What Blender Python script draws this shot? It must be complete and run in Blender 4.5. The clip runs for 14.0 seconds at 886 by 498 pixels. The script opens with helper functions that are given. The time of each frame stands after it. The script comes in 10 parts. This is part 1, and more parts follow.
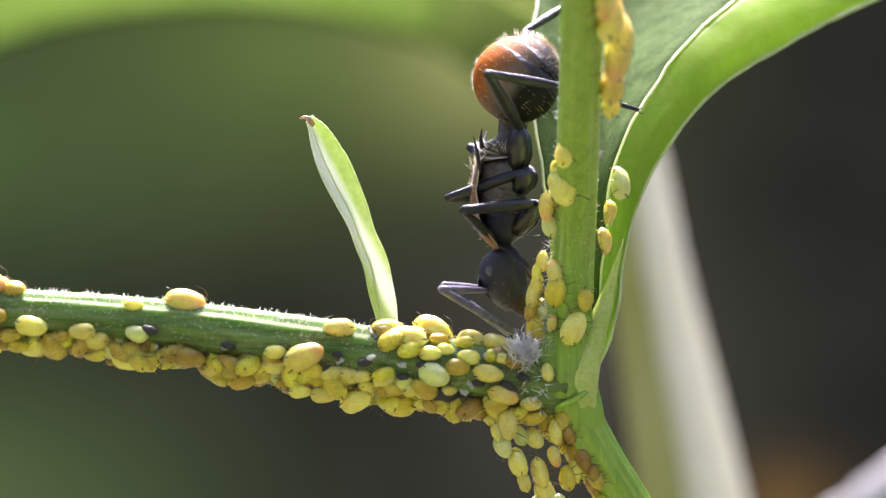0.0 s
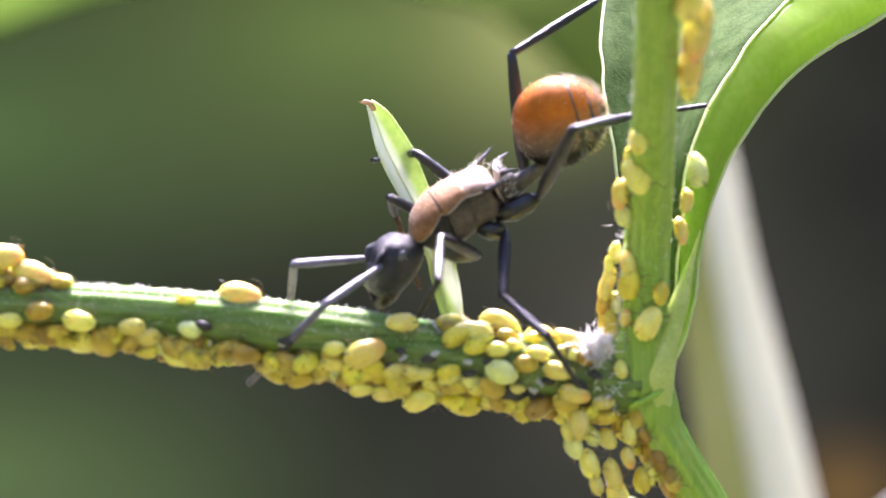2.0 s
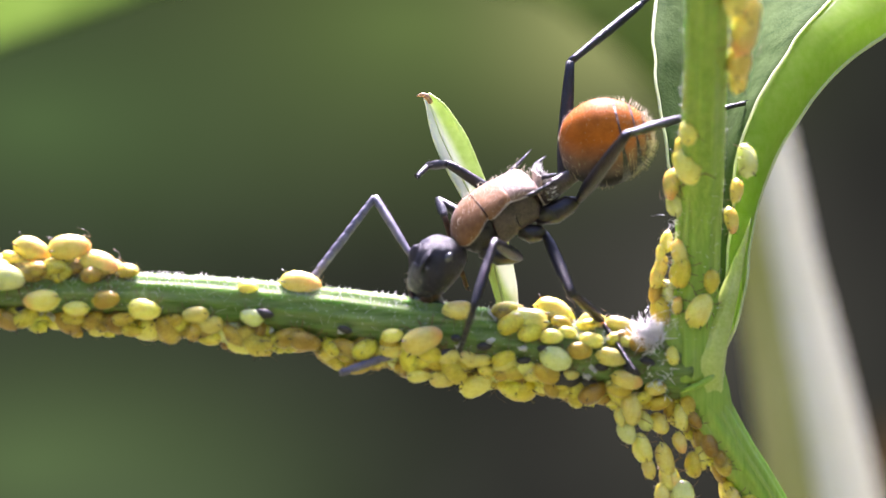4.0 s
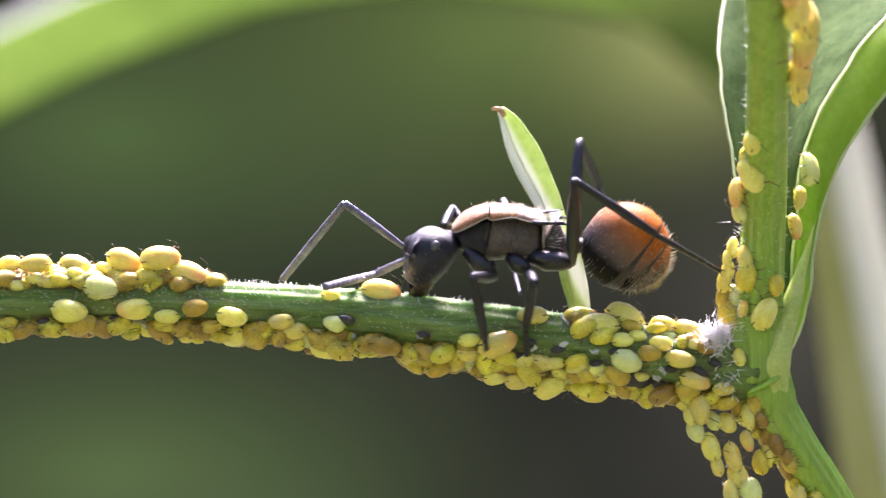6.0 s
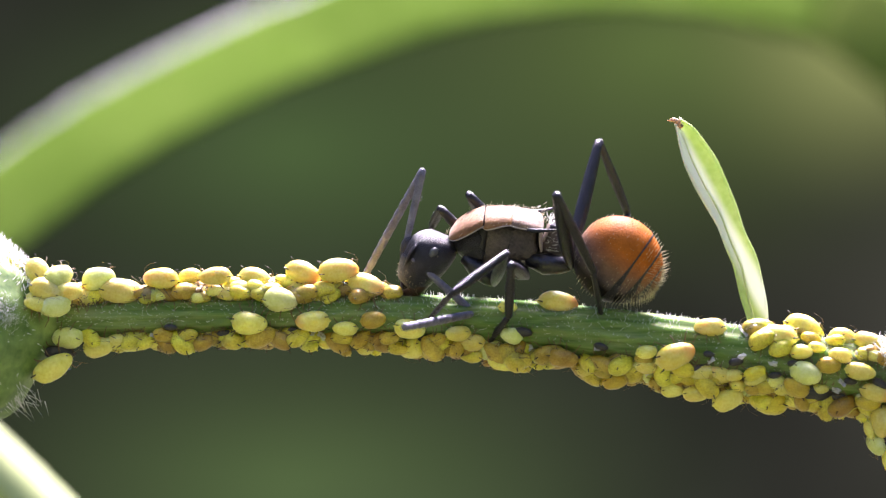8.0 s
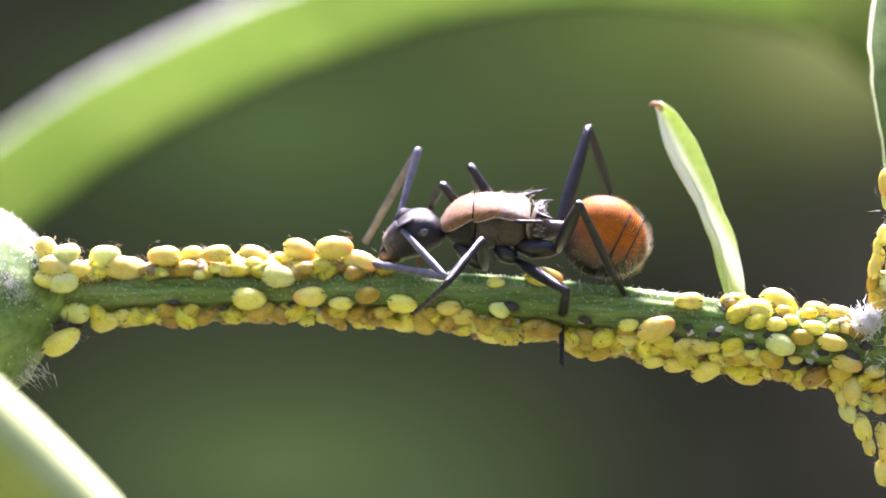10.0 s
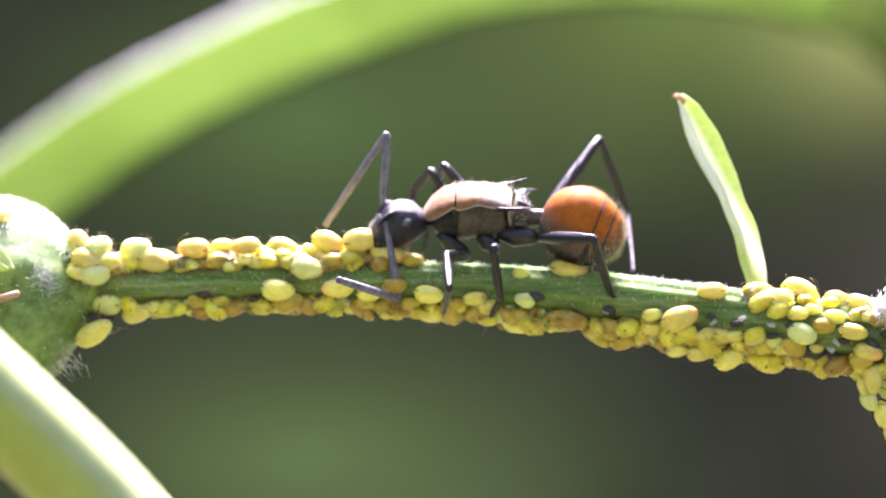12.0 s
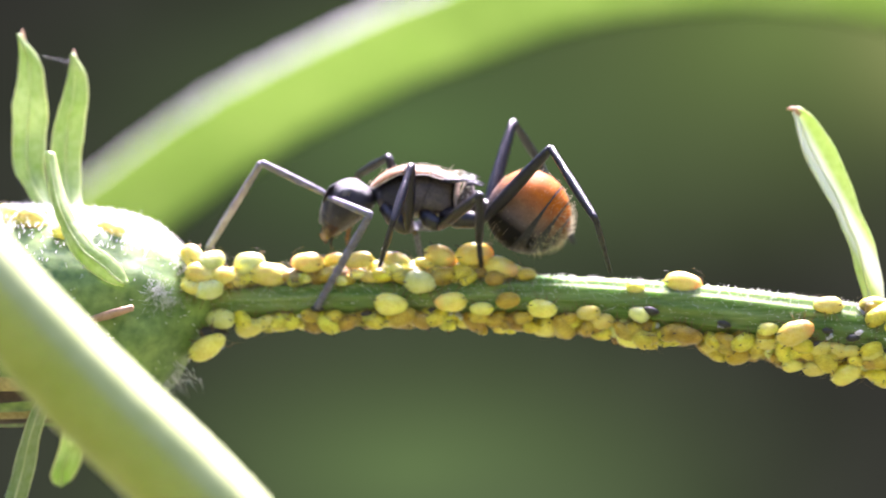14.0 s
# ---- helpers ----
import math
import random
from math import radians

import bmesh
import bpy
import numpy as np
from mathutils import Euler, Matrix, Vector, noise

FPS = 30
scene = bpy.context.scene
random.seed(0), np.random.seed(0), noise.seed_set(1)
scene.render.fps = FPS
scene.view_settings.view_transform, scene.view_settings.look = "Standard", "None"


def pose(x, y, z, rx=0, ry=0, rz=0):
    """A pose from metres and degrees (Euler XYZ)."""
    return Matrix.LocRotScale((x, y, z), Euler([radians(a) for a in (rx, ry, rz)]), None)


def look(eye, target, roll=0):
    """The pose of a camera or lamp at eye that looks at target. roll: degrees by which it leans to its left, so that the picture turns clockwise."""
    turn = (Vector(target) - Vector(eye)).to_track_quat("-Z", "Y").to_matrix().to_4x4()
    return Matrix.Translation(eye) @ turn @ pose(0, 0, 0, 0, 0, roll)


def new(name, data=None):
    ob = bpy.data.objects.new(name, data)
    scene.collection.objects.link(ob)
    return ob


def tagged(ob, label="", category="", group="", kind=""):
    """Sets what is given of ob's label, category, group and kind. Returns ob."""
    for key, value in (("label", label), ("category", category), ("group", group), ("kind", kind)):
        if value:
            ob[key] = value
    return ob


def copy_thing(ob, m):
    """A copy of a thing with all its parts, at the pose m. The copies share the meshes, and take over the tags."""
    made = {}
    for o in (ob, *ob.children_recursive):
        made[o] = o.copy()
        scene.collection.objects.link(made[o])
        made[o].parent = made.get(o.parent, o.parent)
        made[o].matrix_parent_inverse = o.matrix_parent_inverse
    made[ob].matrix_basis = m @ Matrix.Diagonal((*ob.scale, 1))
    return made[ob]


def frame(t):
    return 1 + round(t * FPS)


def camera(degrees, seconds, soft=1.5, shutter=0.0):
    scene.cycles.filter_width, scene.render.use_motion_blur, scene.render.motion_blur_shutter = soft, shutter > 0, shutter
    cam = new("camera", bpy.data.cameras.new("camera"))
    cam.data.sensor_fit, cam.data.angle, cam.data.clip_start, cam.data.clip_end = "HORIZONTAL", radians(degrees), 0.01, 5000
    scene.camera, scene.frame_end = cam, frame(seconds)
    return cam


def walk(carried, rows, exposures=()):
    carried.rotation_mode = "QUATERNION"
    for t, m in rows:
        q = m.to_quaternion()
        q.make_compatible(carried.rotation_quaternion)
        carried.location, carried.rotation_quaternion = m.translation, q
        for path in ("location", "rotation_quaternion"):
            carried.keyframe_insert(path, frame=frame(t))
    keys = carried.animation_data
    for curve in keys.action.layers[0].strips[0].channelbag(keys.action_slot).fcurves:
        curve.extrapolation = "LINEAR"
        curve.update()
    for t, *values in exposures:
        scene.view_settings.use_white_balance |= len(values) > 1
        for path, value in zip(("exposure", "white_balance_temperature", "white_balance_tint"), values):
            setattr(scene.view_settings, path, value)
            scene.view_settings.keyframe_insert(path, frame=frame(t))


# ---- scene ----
MM = 0.001


def at(x, y, z, rx=0, ry=0, rz=0):
    """A pose from millimetres and degrees."""
    return pose(x * MM, y * MM, z * MM, rx, ry, rz)


# ---------------------------------------------------------------- camera
cam = camera(20.0, 14.0, soft=1.25, shutter=0.5)
cam.data.dof.use_dof = True
cam.data.dof.focus_distance = 0.0855
cam.data.dof.aperture_fstop = 64.0
walk(cam, [
    (0, at(-.156, -84.157, -.176, 90.295, -.772, -6.057)),
    (.5, at(-.123, -83.504, -.085, 90.077, -.675, -5.958)),
    (1, at(-.171, -82.219, -.121, 89.989, -.81, -5.674)),
    (1.5, at(-.172, -80.727, .005, 89.664, -.826, -5.238)),
    (2, at(-.043, -80.057, .035, 89.932, -.699, -4.74)),
    (2.5, at(-.065, -80.082, .04, 89.517, -.591, -4.397)),
    (3, at(.03, -80.27, .163, 89.522, -.619, -4.012)),
    (5.5, at(.138, -85.124, -.023, 89.82, -.192, -2.061)),
    (6, at(.155, -85.428, .06, 89.847, -.06, -1.41)),
    (6.5, at(0, -85.5, 0, 90, .004, 0)),
    (7, at(.08, -85.38, .035, 90.074, .049, 1.741)),
    (7.5, at(-.049, -85.444, .055, 90.126, .073, 2.494)),
    (8, at(.084, -85.533, .057, 90.124, .087, 2.575)),
    (10.5, at(.223, -90.444, -.039, 89.487, .255, 2.319)),
    (11, at(.101, -90.882, -.02, 89.356, .324, 2.403)),
    (11.5, at(.043, -90.755, -.027, 89.375, .391, 2.583)),
    (12, at(.105, -90.799, -.054, 89.508, .448, 2.826)),
    (12.5, at(.028, -90.688, .005, 89.585, .471, 3.11)),
    (13, at(-.084, -90.613, .013, 89.67, .458, 3.577)),
    (13.5, at(-.074, -90.49, -.042, 89.781, .484, 4.346)),
    (14, at(-.166, -90.481, .03, 89.793, .509, 5.251)),
], exposures=[(0, 1.75, 6300, 34), (0.5, 1.78, 6300, 34), (1, 2.04, 6150, 36), (2.2, 2.0, 6100, 37), (3, 1.82, 6100, 38), (5.5, 1.80, 6150, 39), (6.5, 1.74, 6200, 38), (7.5, 1.60, 6200, 36), (8.2, 1.60, 6200, 36), (10.5, 1.98, 6250, 38), (12, 2.12, 6250, 38), (14, 2.08, 6200, 37)])

# ---------------------------------------------------------------- light
SUN_TO = Vector((0.06, 0.50, 0.86)).normalized()
sun = new("sun", bpy.data.lights.new("sun", "SUN"))
sun.data.energy, sun.data.angle, sun.data.color = 9.6, radians(22), (1.0, 0.97, 0.94)
sun.matrix_world = look(SUN_TO * 0.6, (0, 0, 0))
world = bpy.data.worlds.new("sky")
scene.world = world
world.use_nodes = True
sky = world.node_tree.nodes.new("ShaderNodeTexSky")
sky.sky_type, sky.sun_disc = "NISHITA", False
sky.sun_elevation, sky.sun_rotation = math.asin(SUN_TO.z), math.atan2(SUN_TO.x, SUN_TO.y)
world.node_tree.links.new(sky.outputs[0], world.node_tree.nodes["Background"].inputs[0])
world.node_tree.nodes["Background"].inputs[1].default_value = 0.115


# ---------------------------------------------------------------- materials
def material(name, dark, light, scale, rough=0.5, bump=0.3, sss=0.0, glow=(1.0, 0.7, 0.25), depth=0.5, thin=0.0, sheen=0.0,
             spec=0.5, vary=0.0, fine=7.0, stretch=(1, 1, 1), ends=None, island=False, band=None):
    """A two-scale noisy surface; scale in cells per millimetre. thin: share of light let through; sss: waxy depth in mm."""
    m = bpy.data.materials.new(name)
    m.use_nodes = True
    nt = m.node_tree
    p, out = nt.nodes["Principled BSDF"], nt.nodes["Material Output"]

    def node(kind, **values):
        n = nt.nodes.new(kind)
        for k, v in values.items():
            n.inputs[k].default_value = v
        return n

    link = nt.links.new
    co = node("ShaderNodeTexCoord").outputs["Object"]
    if stretch != (1, 1, 1):
        pull = nt.nodes.new("ShaderNodeMapping")
        pull.inputs["Scale"].default_value = stretch
        link(co, pull.inputs["Vector"])
        co = pull.outputs[0]
    broad = node("ShaderNodeTexNoise", Scale=scale / MM, Detail=3.0)
    grain = node("ShaderNodeTexNoise", Scale=scale * fine / MM, Detail=4.0)
    link(co, broad.inputs["Vector"])
    link(co, grain.inputs["Vector"])
    mixed = nt.nodes.new("ShaderNodeMath")
    mixed.operation = "MULTIPLY_ADD"
    mixed.inputs[1].default_value = 0.45
    link(grain.outputs[0], mixed.inputs[0])
    half = nt.nodes.new("ShaderNodeMath")
    half.operation = "MULTIPLY"
    half.inputs[1].default_value = 0.55
    link(broad.outputs[0], half.inputs[0])
    link(half.outputs[0], mixed.inputs[2])
    ramp = nt.nodes.new("ShaderNodeValToRGB")
    ramp.color_ramp.elements[0].position, ramp.color_ramp.elements[1].position = 0.34, 0.66
    ramp.color_ramp.elements[0].color, ramp.color_ramp.elements[1].color = (*dark, 1), (*light, 1)
    link(mixed.outputs[0], ramp.inputs[0])
    colour = ramp.outputs[0]
    if ends:
        xyz = nt.nodes.new("ShaderNodeSeparateXYZ")
        link(co, xyz.inputs[0])
        near = nt.nodes.new("ShaderNodeMapRange")
        near.inputs["From Min"].default_value, near.inputs["From Max"].default_value = ends[0] * MM, ends[1] * MM
        link(xyz.outputs["X"], near.inputs["Value"])
        tint = nt.nodes.new("ShaderNodeMixRGB")
        tint.inputs[2].default_value = (*ends[2], 1)
        link(near.outputs[0], tint.inputs[0])
        link(colour, tint.inputs[1])
        colour = tint.outputs[0]
    if band:
        # a paler stripe: slope of x on z, middle, half width in millimetres, colour
        xyz = nt.nodes.new("ShaderNodeSeparateXYZ")
        link(co, xyz.inputs[0])
        lean = nt.nodes.new("ShaderNodeMath")
        lean.operation = "MULTIPLY_ADD"
        lean.inputs[1].default_value = band[0]
        link(xyz.outputs["Z"], lean.inputs[0])
        link(xyz.outputs["X"], lean.inputs[2])
        away = nt.nodes.new("ShaderNodeMath")
        away.operation = "SUBTRACT"
        away.inputs[1].default_value = band[1] * MM
        link(lean.outputs[0], away.inputs[0])
        size = nt.nodes.new("ShaderNodeMath")
        size.operation = "ABSOLUTE"
        link(away.outputs[0], size.inputs[0])
        share = nt.nodes.new("ShaderNodeMapRange")
        share.interpolation_type = "SMOOTHSTEP"
        share.inputs["From Min"].default_value, share.inputs["From Max"].default_value = band[2] * 0.4 * MM, band[2] * 1.3 * MM
        share.inputs["To Min"].default_value, share.inputs["To Max"].default_value = 1.0, 0.0
        link(size.outputs[0], share.inputs["Value"])
        pale = nt.nodes.new("ShaderNodeMixRGB")
        pale.inputs[2].default_value = (*band[3], 1)
        link(share.outputs[0], pale.inputs[0])
        link(colour, pale.inputs[1])
        colour = pale.outputs[0]
    if vary:
        info = nt.nodes.new("ShaderNodeNewGeometry" if island else "ShaderNodeObjectInfo")
        chance = info.outputs["Random Per Island" if island else "Random"]
        spread = nt.nodes.new("ShaderNodeMapRange")
        spread.inputs["To Min"].default_value, spread.inputs["To Max"].default_value = 1 - vary, 1 + vary
        link(chance, spread.inputs["Value"])
        hue = nt.nodes.new("ShaderNodeMapRange")
        hue.inputs["To Min"].default_value, hue.inputs["To Max"].default_value = 0.5 - vary * 0.09, 0.5 + vary * 0.07
        link(chance, hue.inputs["Value"])
        hsv = nt.nodes.new("ShaderNodeHueSaturation")
        link(spread.outputs[0], hsv.inputs["Value"])
        link(hue.outputs[0], hsv.inputs["Hue"])
        link(colour, hsv.inputs["Color"])
        colour = hsv.outputs[0]
    link(colour, p.inputs["Base Color"])
    p.inputs["Roughness"].default_value = rough
    p.inputs["Specular IOR Level"].default_value = spec
    if sss:
        p.inputs["Subsurface Weight"].default_value = sss
        p.inputs["Subsurface Radius"].default_value = glow
        p.inputs["Subsurface Scale"].default_value = depth * MM
    if sheen:
        p.inputs["Sheen Weight"].default_value = sheen
        p.inputs["Sheen Roughness"].default_value = 0.4
    if bump:
        b = node("ShaderNodeBump", Strength=bump, Distance=0.03 * MM)
        link(grain.outputs[0], b.inputs["Height"])
        link(b.outputs[0], p.inputs["Normal"])
    if thin:
        t = nt.nodes.new("ShaderNodeBsdfTranslucent")
        link(colour, t.inputs["Color"])
        mix = nt.nodes.new("ShaderNodeMixShader")
        mix.inputs[0].default_value = thin
        link(p.outputs[0], mix.inputs[1])
        link(t.outputs[0], mix.inputs[2])
        link(mix.outputs[0], out.inputs["Surface"])
    return m


STEM = material("stem_green", (0.085, 0.165, 0.030), (0.25, 0.33, 0.12), 2.4, 0.65, 0.8, spec=0.12, sss=0.6, glow=(0.5, 1.0, 0.15), depth=0.9, stretch=(0.10, 1, 1), fine=4.0)
STEM_UP = material("stem_green_upright", (0.19, 0.36, 0.026), (0.34, 0.50, 0.07), 2.6, 0.45, 0.5, sss=0.4, glow=(0.5, 1.0, 0.15), depth=0.6, stretch=(1, 1, 0.025), fine=4.0)
STEM_RIB = material("pale_green_rib", (0.26, 0.42, 0.05), (0.40, 0.55, 0.13), 2.0, 0.45, 0.4, sss=0.3, glow=(0.6, 1.0, 0.2), depth=0.3, stretch=(1, 1, 0.05))
STEM_PALE = material("stem_pale_green", (0.24, 0.33, 0.05), (0.38, 0.46, 0.12), 0.25, 0.34, 0.3, spec=0.9)
HERB = material("lime_herb_stem", (0.36, 0.43, 0.04), (0.48, 0.54, 0.10), 0.25, 0.4, 0.3, spec=0.6, sss=0.3, glow=(0.6, 1.0, 0.2), depth=0.6)
PALE = material("pale_leaf_grey", (0.30, 0.31, 0.29), (0.40, 0.41, 0.39), 0.1, 0.5, 0.2, thin=0.5)
STEM_WHITE = material("stem_pale_bark", (0.82, 0.82, 0.68), (0.92, 0.92, 0.82), 0.12, 0.42, 0.3, spec=0.6, thin=0.35)
BARK_SHADED = material("shaded_olive_bark", (0.40, 0.39, 0.09), (0.54, 0.51, 0.18), 0.12, 0.5, 0.3)
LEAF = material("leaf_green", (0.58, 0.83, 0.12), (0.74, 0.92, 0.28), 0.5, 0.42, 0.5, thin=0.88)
SHEATH = material("pale_leaf_base", (0.36, 0.48, 0.06), (0.58, 0.66, 0.20), 1.2, 0.42, 0.5, sss=0.4, glow=(0.9, 1.0, 0.3), depth=0.4)
# the upper side's own darker green, with shade put into it as well
LEAF_TOP = material("leaf_upper_side_shaded", (0.024, 0.055, 0.009), (0.070, 0.115, 0.032), 1.4, 0.8, 0.8, thin=0.12, spec=0.03)
# young leaf: the band paints its white highlight as a pale stripe
LEAF_SMALL = material("leaf_young", (0.42, 0.56, 0.16), (0.62, 0.73, 0.32), 0.5, 0.5, 0.5, thin=0.5, band=(0.50, 6.42, 0.38, (0.86, 0.89, 0.78)))
LEAF_RIM = material("leaf_rim", (0.68, 0.76, 0.34), (0.86, 0.90, 0.60), 1.0, 0.5, 0.3, thin=0.5)
LEAF_TIP = material("leaf_withered_tip", (0.46, 0.27, 0.15), (0.66, 0.46, 0.30), 2.0, 0.6, 0.4, thin=0.3)
EDGE_SHEEN = material("leaf_edge_sheen", (0.42, 0.41, 0.42), (0.52, 0.51, 0.52), 0.06, 0.5, 0.2, thin=0.5)
LEAF_FAR = material("leaf_bright", (0.125, 0.230, 0.028), (0.200, 0.310, 0.055), 0.02, 0.7, 0.2, thin=0.5, spec=0.0)
LEAF_FAR_END = material("leaf_far_end_tone", (0.18, 0.27, 0.045), (0.26, 0.35, 0.075), 0.02, 0.7, 0.2, thin=0.5, spec=0.0)
BUD = material("bud_green", (0.040, 0.115, 0.012), (0.29, 0.42, 0.11), 0.55, 0.5, 0.8, sss=0.3, glow=(0.5, 1.0, 0.2), depth=0.6, fine=5.0)
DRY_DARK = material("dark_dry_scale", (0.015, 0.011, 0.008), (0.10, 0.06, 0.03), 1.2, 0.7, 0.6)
BRACT = material("bract_green", (0.32, 0.46, 0.12), (0.58, 0.68, 0.36), 0.5, 0.45, 0.5, thin=0.42)
DRY = material("dry_bract", (0.30, 0.23, 0.07), (0.60, 0.50, 0.20), 0.9, 0.7, 0.6)
WOOL = material("white_wool", (0.95, 0.94, 0.93), (0.98, 0.97, 0.96), 3.0, 0.6, 0.0, thin=0.6)
HAIR = material("plant_hair", (0.80, 0.79, 0.74), (0.92, 0.92, 0.88), 3.0, 0.5, 0.0, thin=0.5)
APHID = material("aphid_yellow", (0.70, 0.59, 0.08), (0.87, 0.80, 0.25), 2.2, 0.34, 0.5, sss=0.8, glow=(1.0, 0.85, 0.2), depth=0.36, vary=0.12)
APHID_GREEN = material("aphid_greenish", (0.60, 0.64, 0.17), (0.77, 0.80, 0.38), 2.2, 0.34, 0.5, sss=0.8, glow=(1.0, 0.95, 0.25), depth=0.36, vary=0.08)
APHID_ORANGE = material("aphid_orange_ended", (0.72, 0.58, 0.07), (0.87, 0.77, 0.24), 2.2, 0.34, 0.5, sss=0.8, glow=(1.0, 0.8, 0.2), depth=0.36, vary=0.10,
                        ends=(0.15, 0.5, (0.86, 0.48, 0.16)))
# two darker golds: shade below the stem is put into the aphids' colour
APHID_GOLD_SHADED = material("aphid_golden_shaded", (0.48, 0.36, 0.018), (0.72, 0.59, 0.07), 2.2, 0.34, 0.5, sss=0.8, glow=(1.0, 0.75, 0.1), depth=0.3, vary=0.2)
APHID_CROWD_SHADED = material("aphid_crowd", (0.38, 0.27, 0.014), (0.70, 0.57, 0.080), 2.2, 0.34, 0.6, sss=0.8, glow=(1.0, 0.8, 0.15), depth=0.3, vary=0.40, island=True)
APHID_LEG = material("aphid_leg", (0.05, 0.030, 0.012), (0.28, 0.17, 0.06), 4.0, 0.45, 0.0)
APHID_DARK = material("aphid_cornicle", (0.02, 0.016, 0.012), (0.05, 0.04, 0.03), 4.0, 0.4, 0.0)
SKIN = material("papery_shed_skin", (0.58, 0.56, 0.52), (0.85, 0.84, 0.82), 3.0, 0.5, 0.6, thin=0.4)
HUSK = material("dead_aphid_husk", (0.012, 0.013, 0.018), (0.07, 0.06, 0.05), 2.0, 0.5, 0.8)
CHITIN = material("black_cuticle", (0.003, 0.0024, 0.006), (0.026, 0.021, 0.036), 4.0, 0.34, 1.5, spec=0.5)
CHITIN_LEG = material("black_leg_cuticle", (0.003, 0.0025, 0.0045), (0.018, 0.015, 0.022), 3.0, 0.32, 1.0, spec=0.5)
FEELER = material("lavender_grey_feeler", (0.085, 0.080, 0.11), (0.22, 0.205, 0.27), 3.0, 0.46, 0.4, spec=0.35)
FLANK = material("brown_grey_flank", (0.006, 0.005, 0.006), (0.030, 0.024, 0.026), 1.6, 0.28, 0.9, spec=0.55)
SIDE = material("brown_grey_side_plate", (0.030, 0.023, 0.022), (0.125, 0.092, 0.082), 1.6, 0.42, 1.6, spec=0.5)
PLATE = material("downy_brown_plate", (0.18, 0.080, 0.030), (0.33, 0.165, 0.068), 0.9, 0.6, 0.8, spec=0.15, sheen=0.2)
FACE = material("silvery_face", (0.018, 0.016, 0.020), (0.10, 0.09, 0.10), 4.0, 0.45, 0.9, sheen=0.2, spec=0.5)
REAR = material("pale_hairy_plate", (0.15, 0.095, 0.065), (0.29, 0.195, 0.14), 1.4, 0.6, 0.9, spec=0.15, sheen=0.25)
MANDIBLE = material("red_brown_mandible", (0.008, 0.005, 0.005), (0.06, 0.018, 0.010), 3.0, 0.4, 0.5)
EYE = material("grey_eye", (0.05, 0.05, 0.06), (0.12, 0.12, 0.13), 6.0, 0.22, 0.2)
# the herb stalk's sunlit side and highlight, put into colour
HERB_LIT = material("sunlit_herb_side", (0.38, 0.46, 0.14), (0.50, 0.57, 0.25), 0.25, 0.5, 0.3, spec=0.3)
HERB_HIGHLIGHT = material("herb_highlight_tone", (0.27, 0.33, 0.14), (0.37, 0.43, 0.22), 0.25, 0.6, 0.3, spec=0.1)
PLATE_RIM = material("pale_plate_rim", (0.34, 0.27, 0.22), (0.50, 0.42, 0.36), 2.0, 0.4, 0.2)
SEAM = material("dull_black_seam", (0.002, 0.002, 0.002), (0.008, 0.006, 0.007), 4.0, 0.85, 0.0, spec=0.08)
TARSUS = material("brown_foot", (0.030, 0.013, 0.007), (0.13, 0.055, 0.022), 2.0, 0.45, 0.4, spec=0.3)
SKY_SCREEN = material("sky_blocking_hedge", (0.010, 0.018, 0.006), (0.055, 0.085, 0.030), 0.03, 0.8, 0.5)
GOLD_HAIR = material("golden_hair", (0.62, 0.52, 0.36), (0.85, 0.76, 0.58), 3.0, 0.4, 0.0, thin=0.3)
DROP = bpy.data.materials.new("honeydew")
DROP.use_nodes = True
DROP.node_tree.nodes["Principled BSDF"].inputs["Transmission Weight"].default_value = 1.0
DROP.node_tree.nodes["Principled BSDF"].inputs["Roughness"].default_value = 0.02
DROP.node_tree.nodes["Principled BSDF"].inputs["IOR"].default_value = 1.36
SOIL = material("soil_and_litter", (0.015, 0.018, 0.008), (0.05, 0.055, 0.022), 0.02, 0.9, 0.5)


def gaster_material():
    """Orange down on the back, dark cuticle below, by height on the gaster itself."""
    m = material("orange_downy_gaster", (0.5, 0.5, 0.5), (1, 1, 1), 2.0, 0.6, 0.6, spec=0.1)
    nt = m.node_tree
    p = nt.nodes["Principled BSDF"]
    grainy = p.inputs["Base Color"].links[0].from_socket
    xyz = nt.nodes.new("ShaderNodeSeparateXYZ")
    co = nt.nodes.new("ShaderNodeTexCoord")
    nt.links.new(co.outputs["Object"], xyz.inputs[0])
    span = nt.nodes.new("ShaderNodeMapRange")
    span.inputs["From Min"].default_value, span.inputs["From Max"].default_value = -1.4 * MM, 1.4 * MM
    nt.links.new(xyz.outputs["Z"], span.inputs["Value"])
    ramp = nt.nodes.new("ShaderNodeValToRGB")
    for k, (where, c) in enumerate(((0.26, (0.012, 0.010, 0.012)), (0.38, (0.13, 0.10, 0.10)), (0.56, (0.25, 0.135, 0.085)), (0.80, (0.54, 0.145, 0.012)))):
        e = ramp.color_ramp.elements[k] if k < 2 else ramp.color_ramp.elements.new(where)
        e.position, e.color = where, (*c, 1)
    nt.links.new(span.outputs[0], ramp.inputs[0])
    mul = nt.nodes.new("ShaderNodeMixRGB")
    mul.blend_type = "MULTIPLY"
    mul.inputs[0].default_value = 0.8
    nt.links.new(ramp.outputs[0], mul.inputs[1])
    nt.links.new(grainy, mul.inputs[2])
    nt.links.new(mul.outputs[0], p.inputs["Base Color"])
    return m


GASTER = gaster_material()


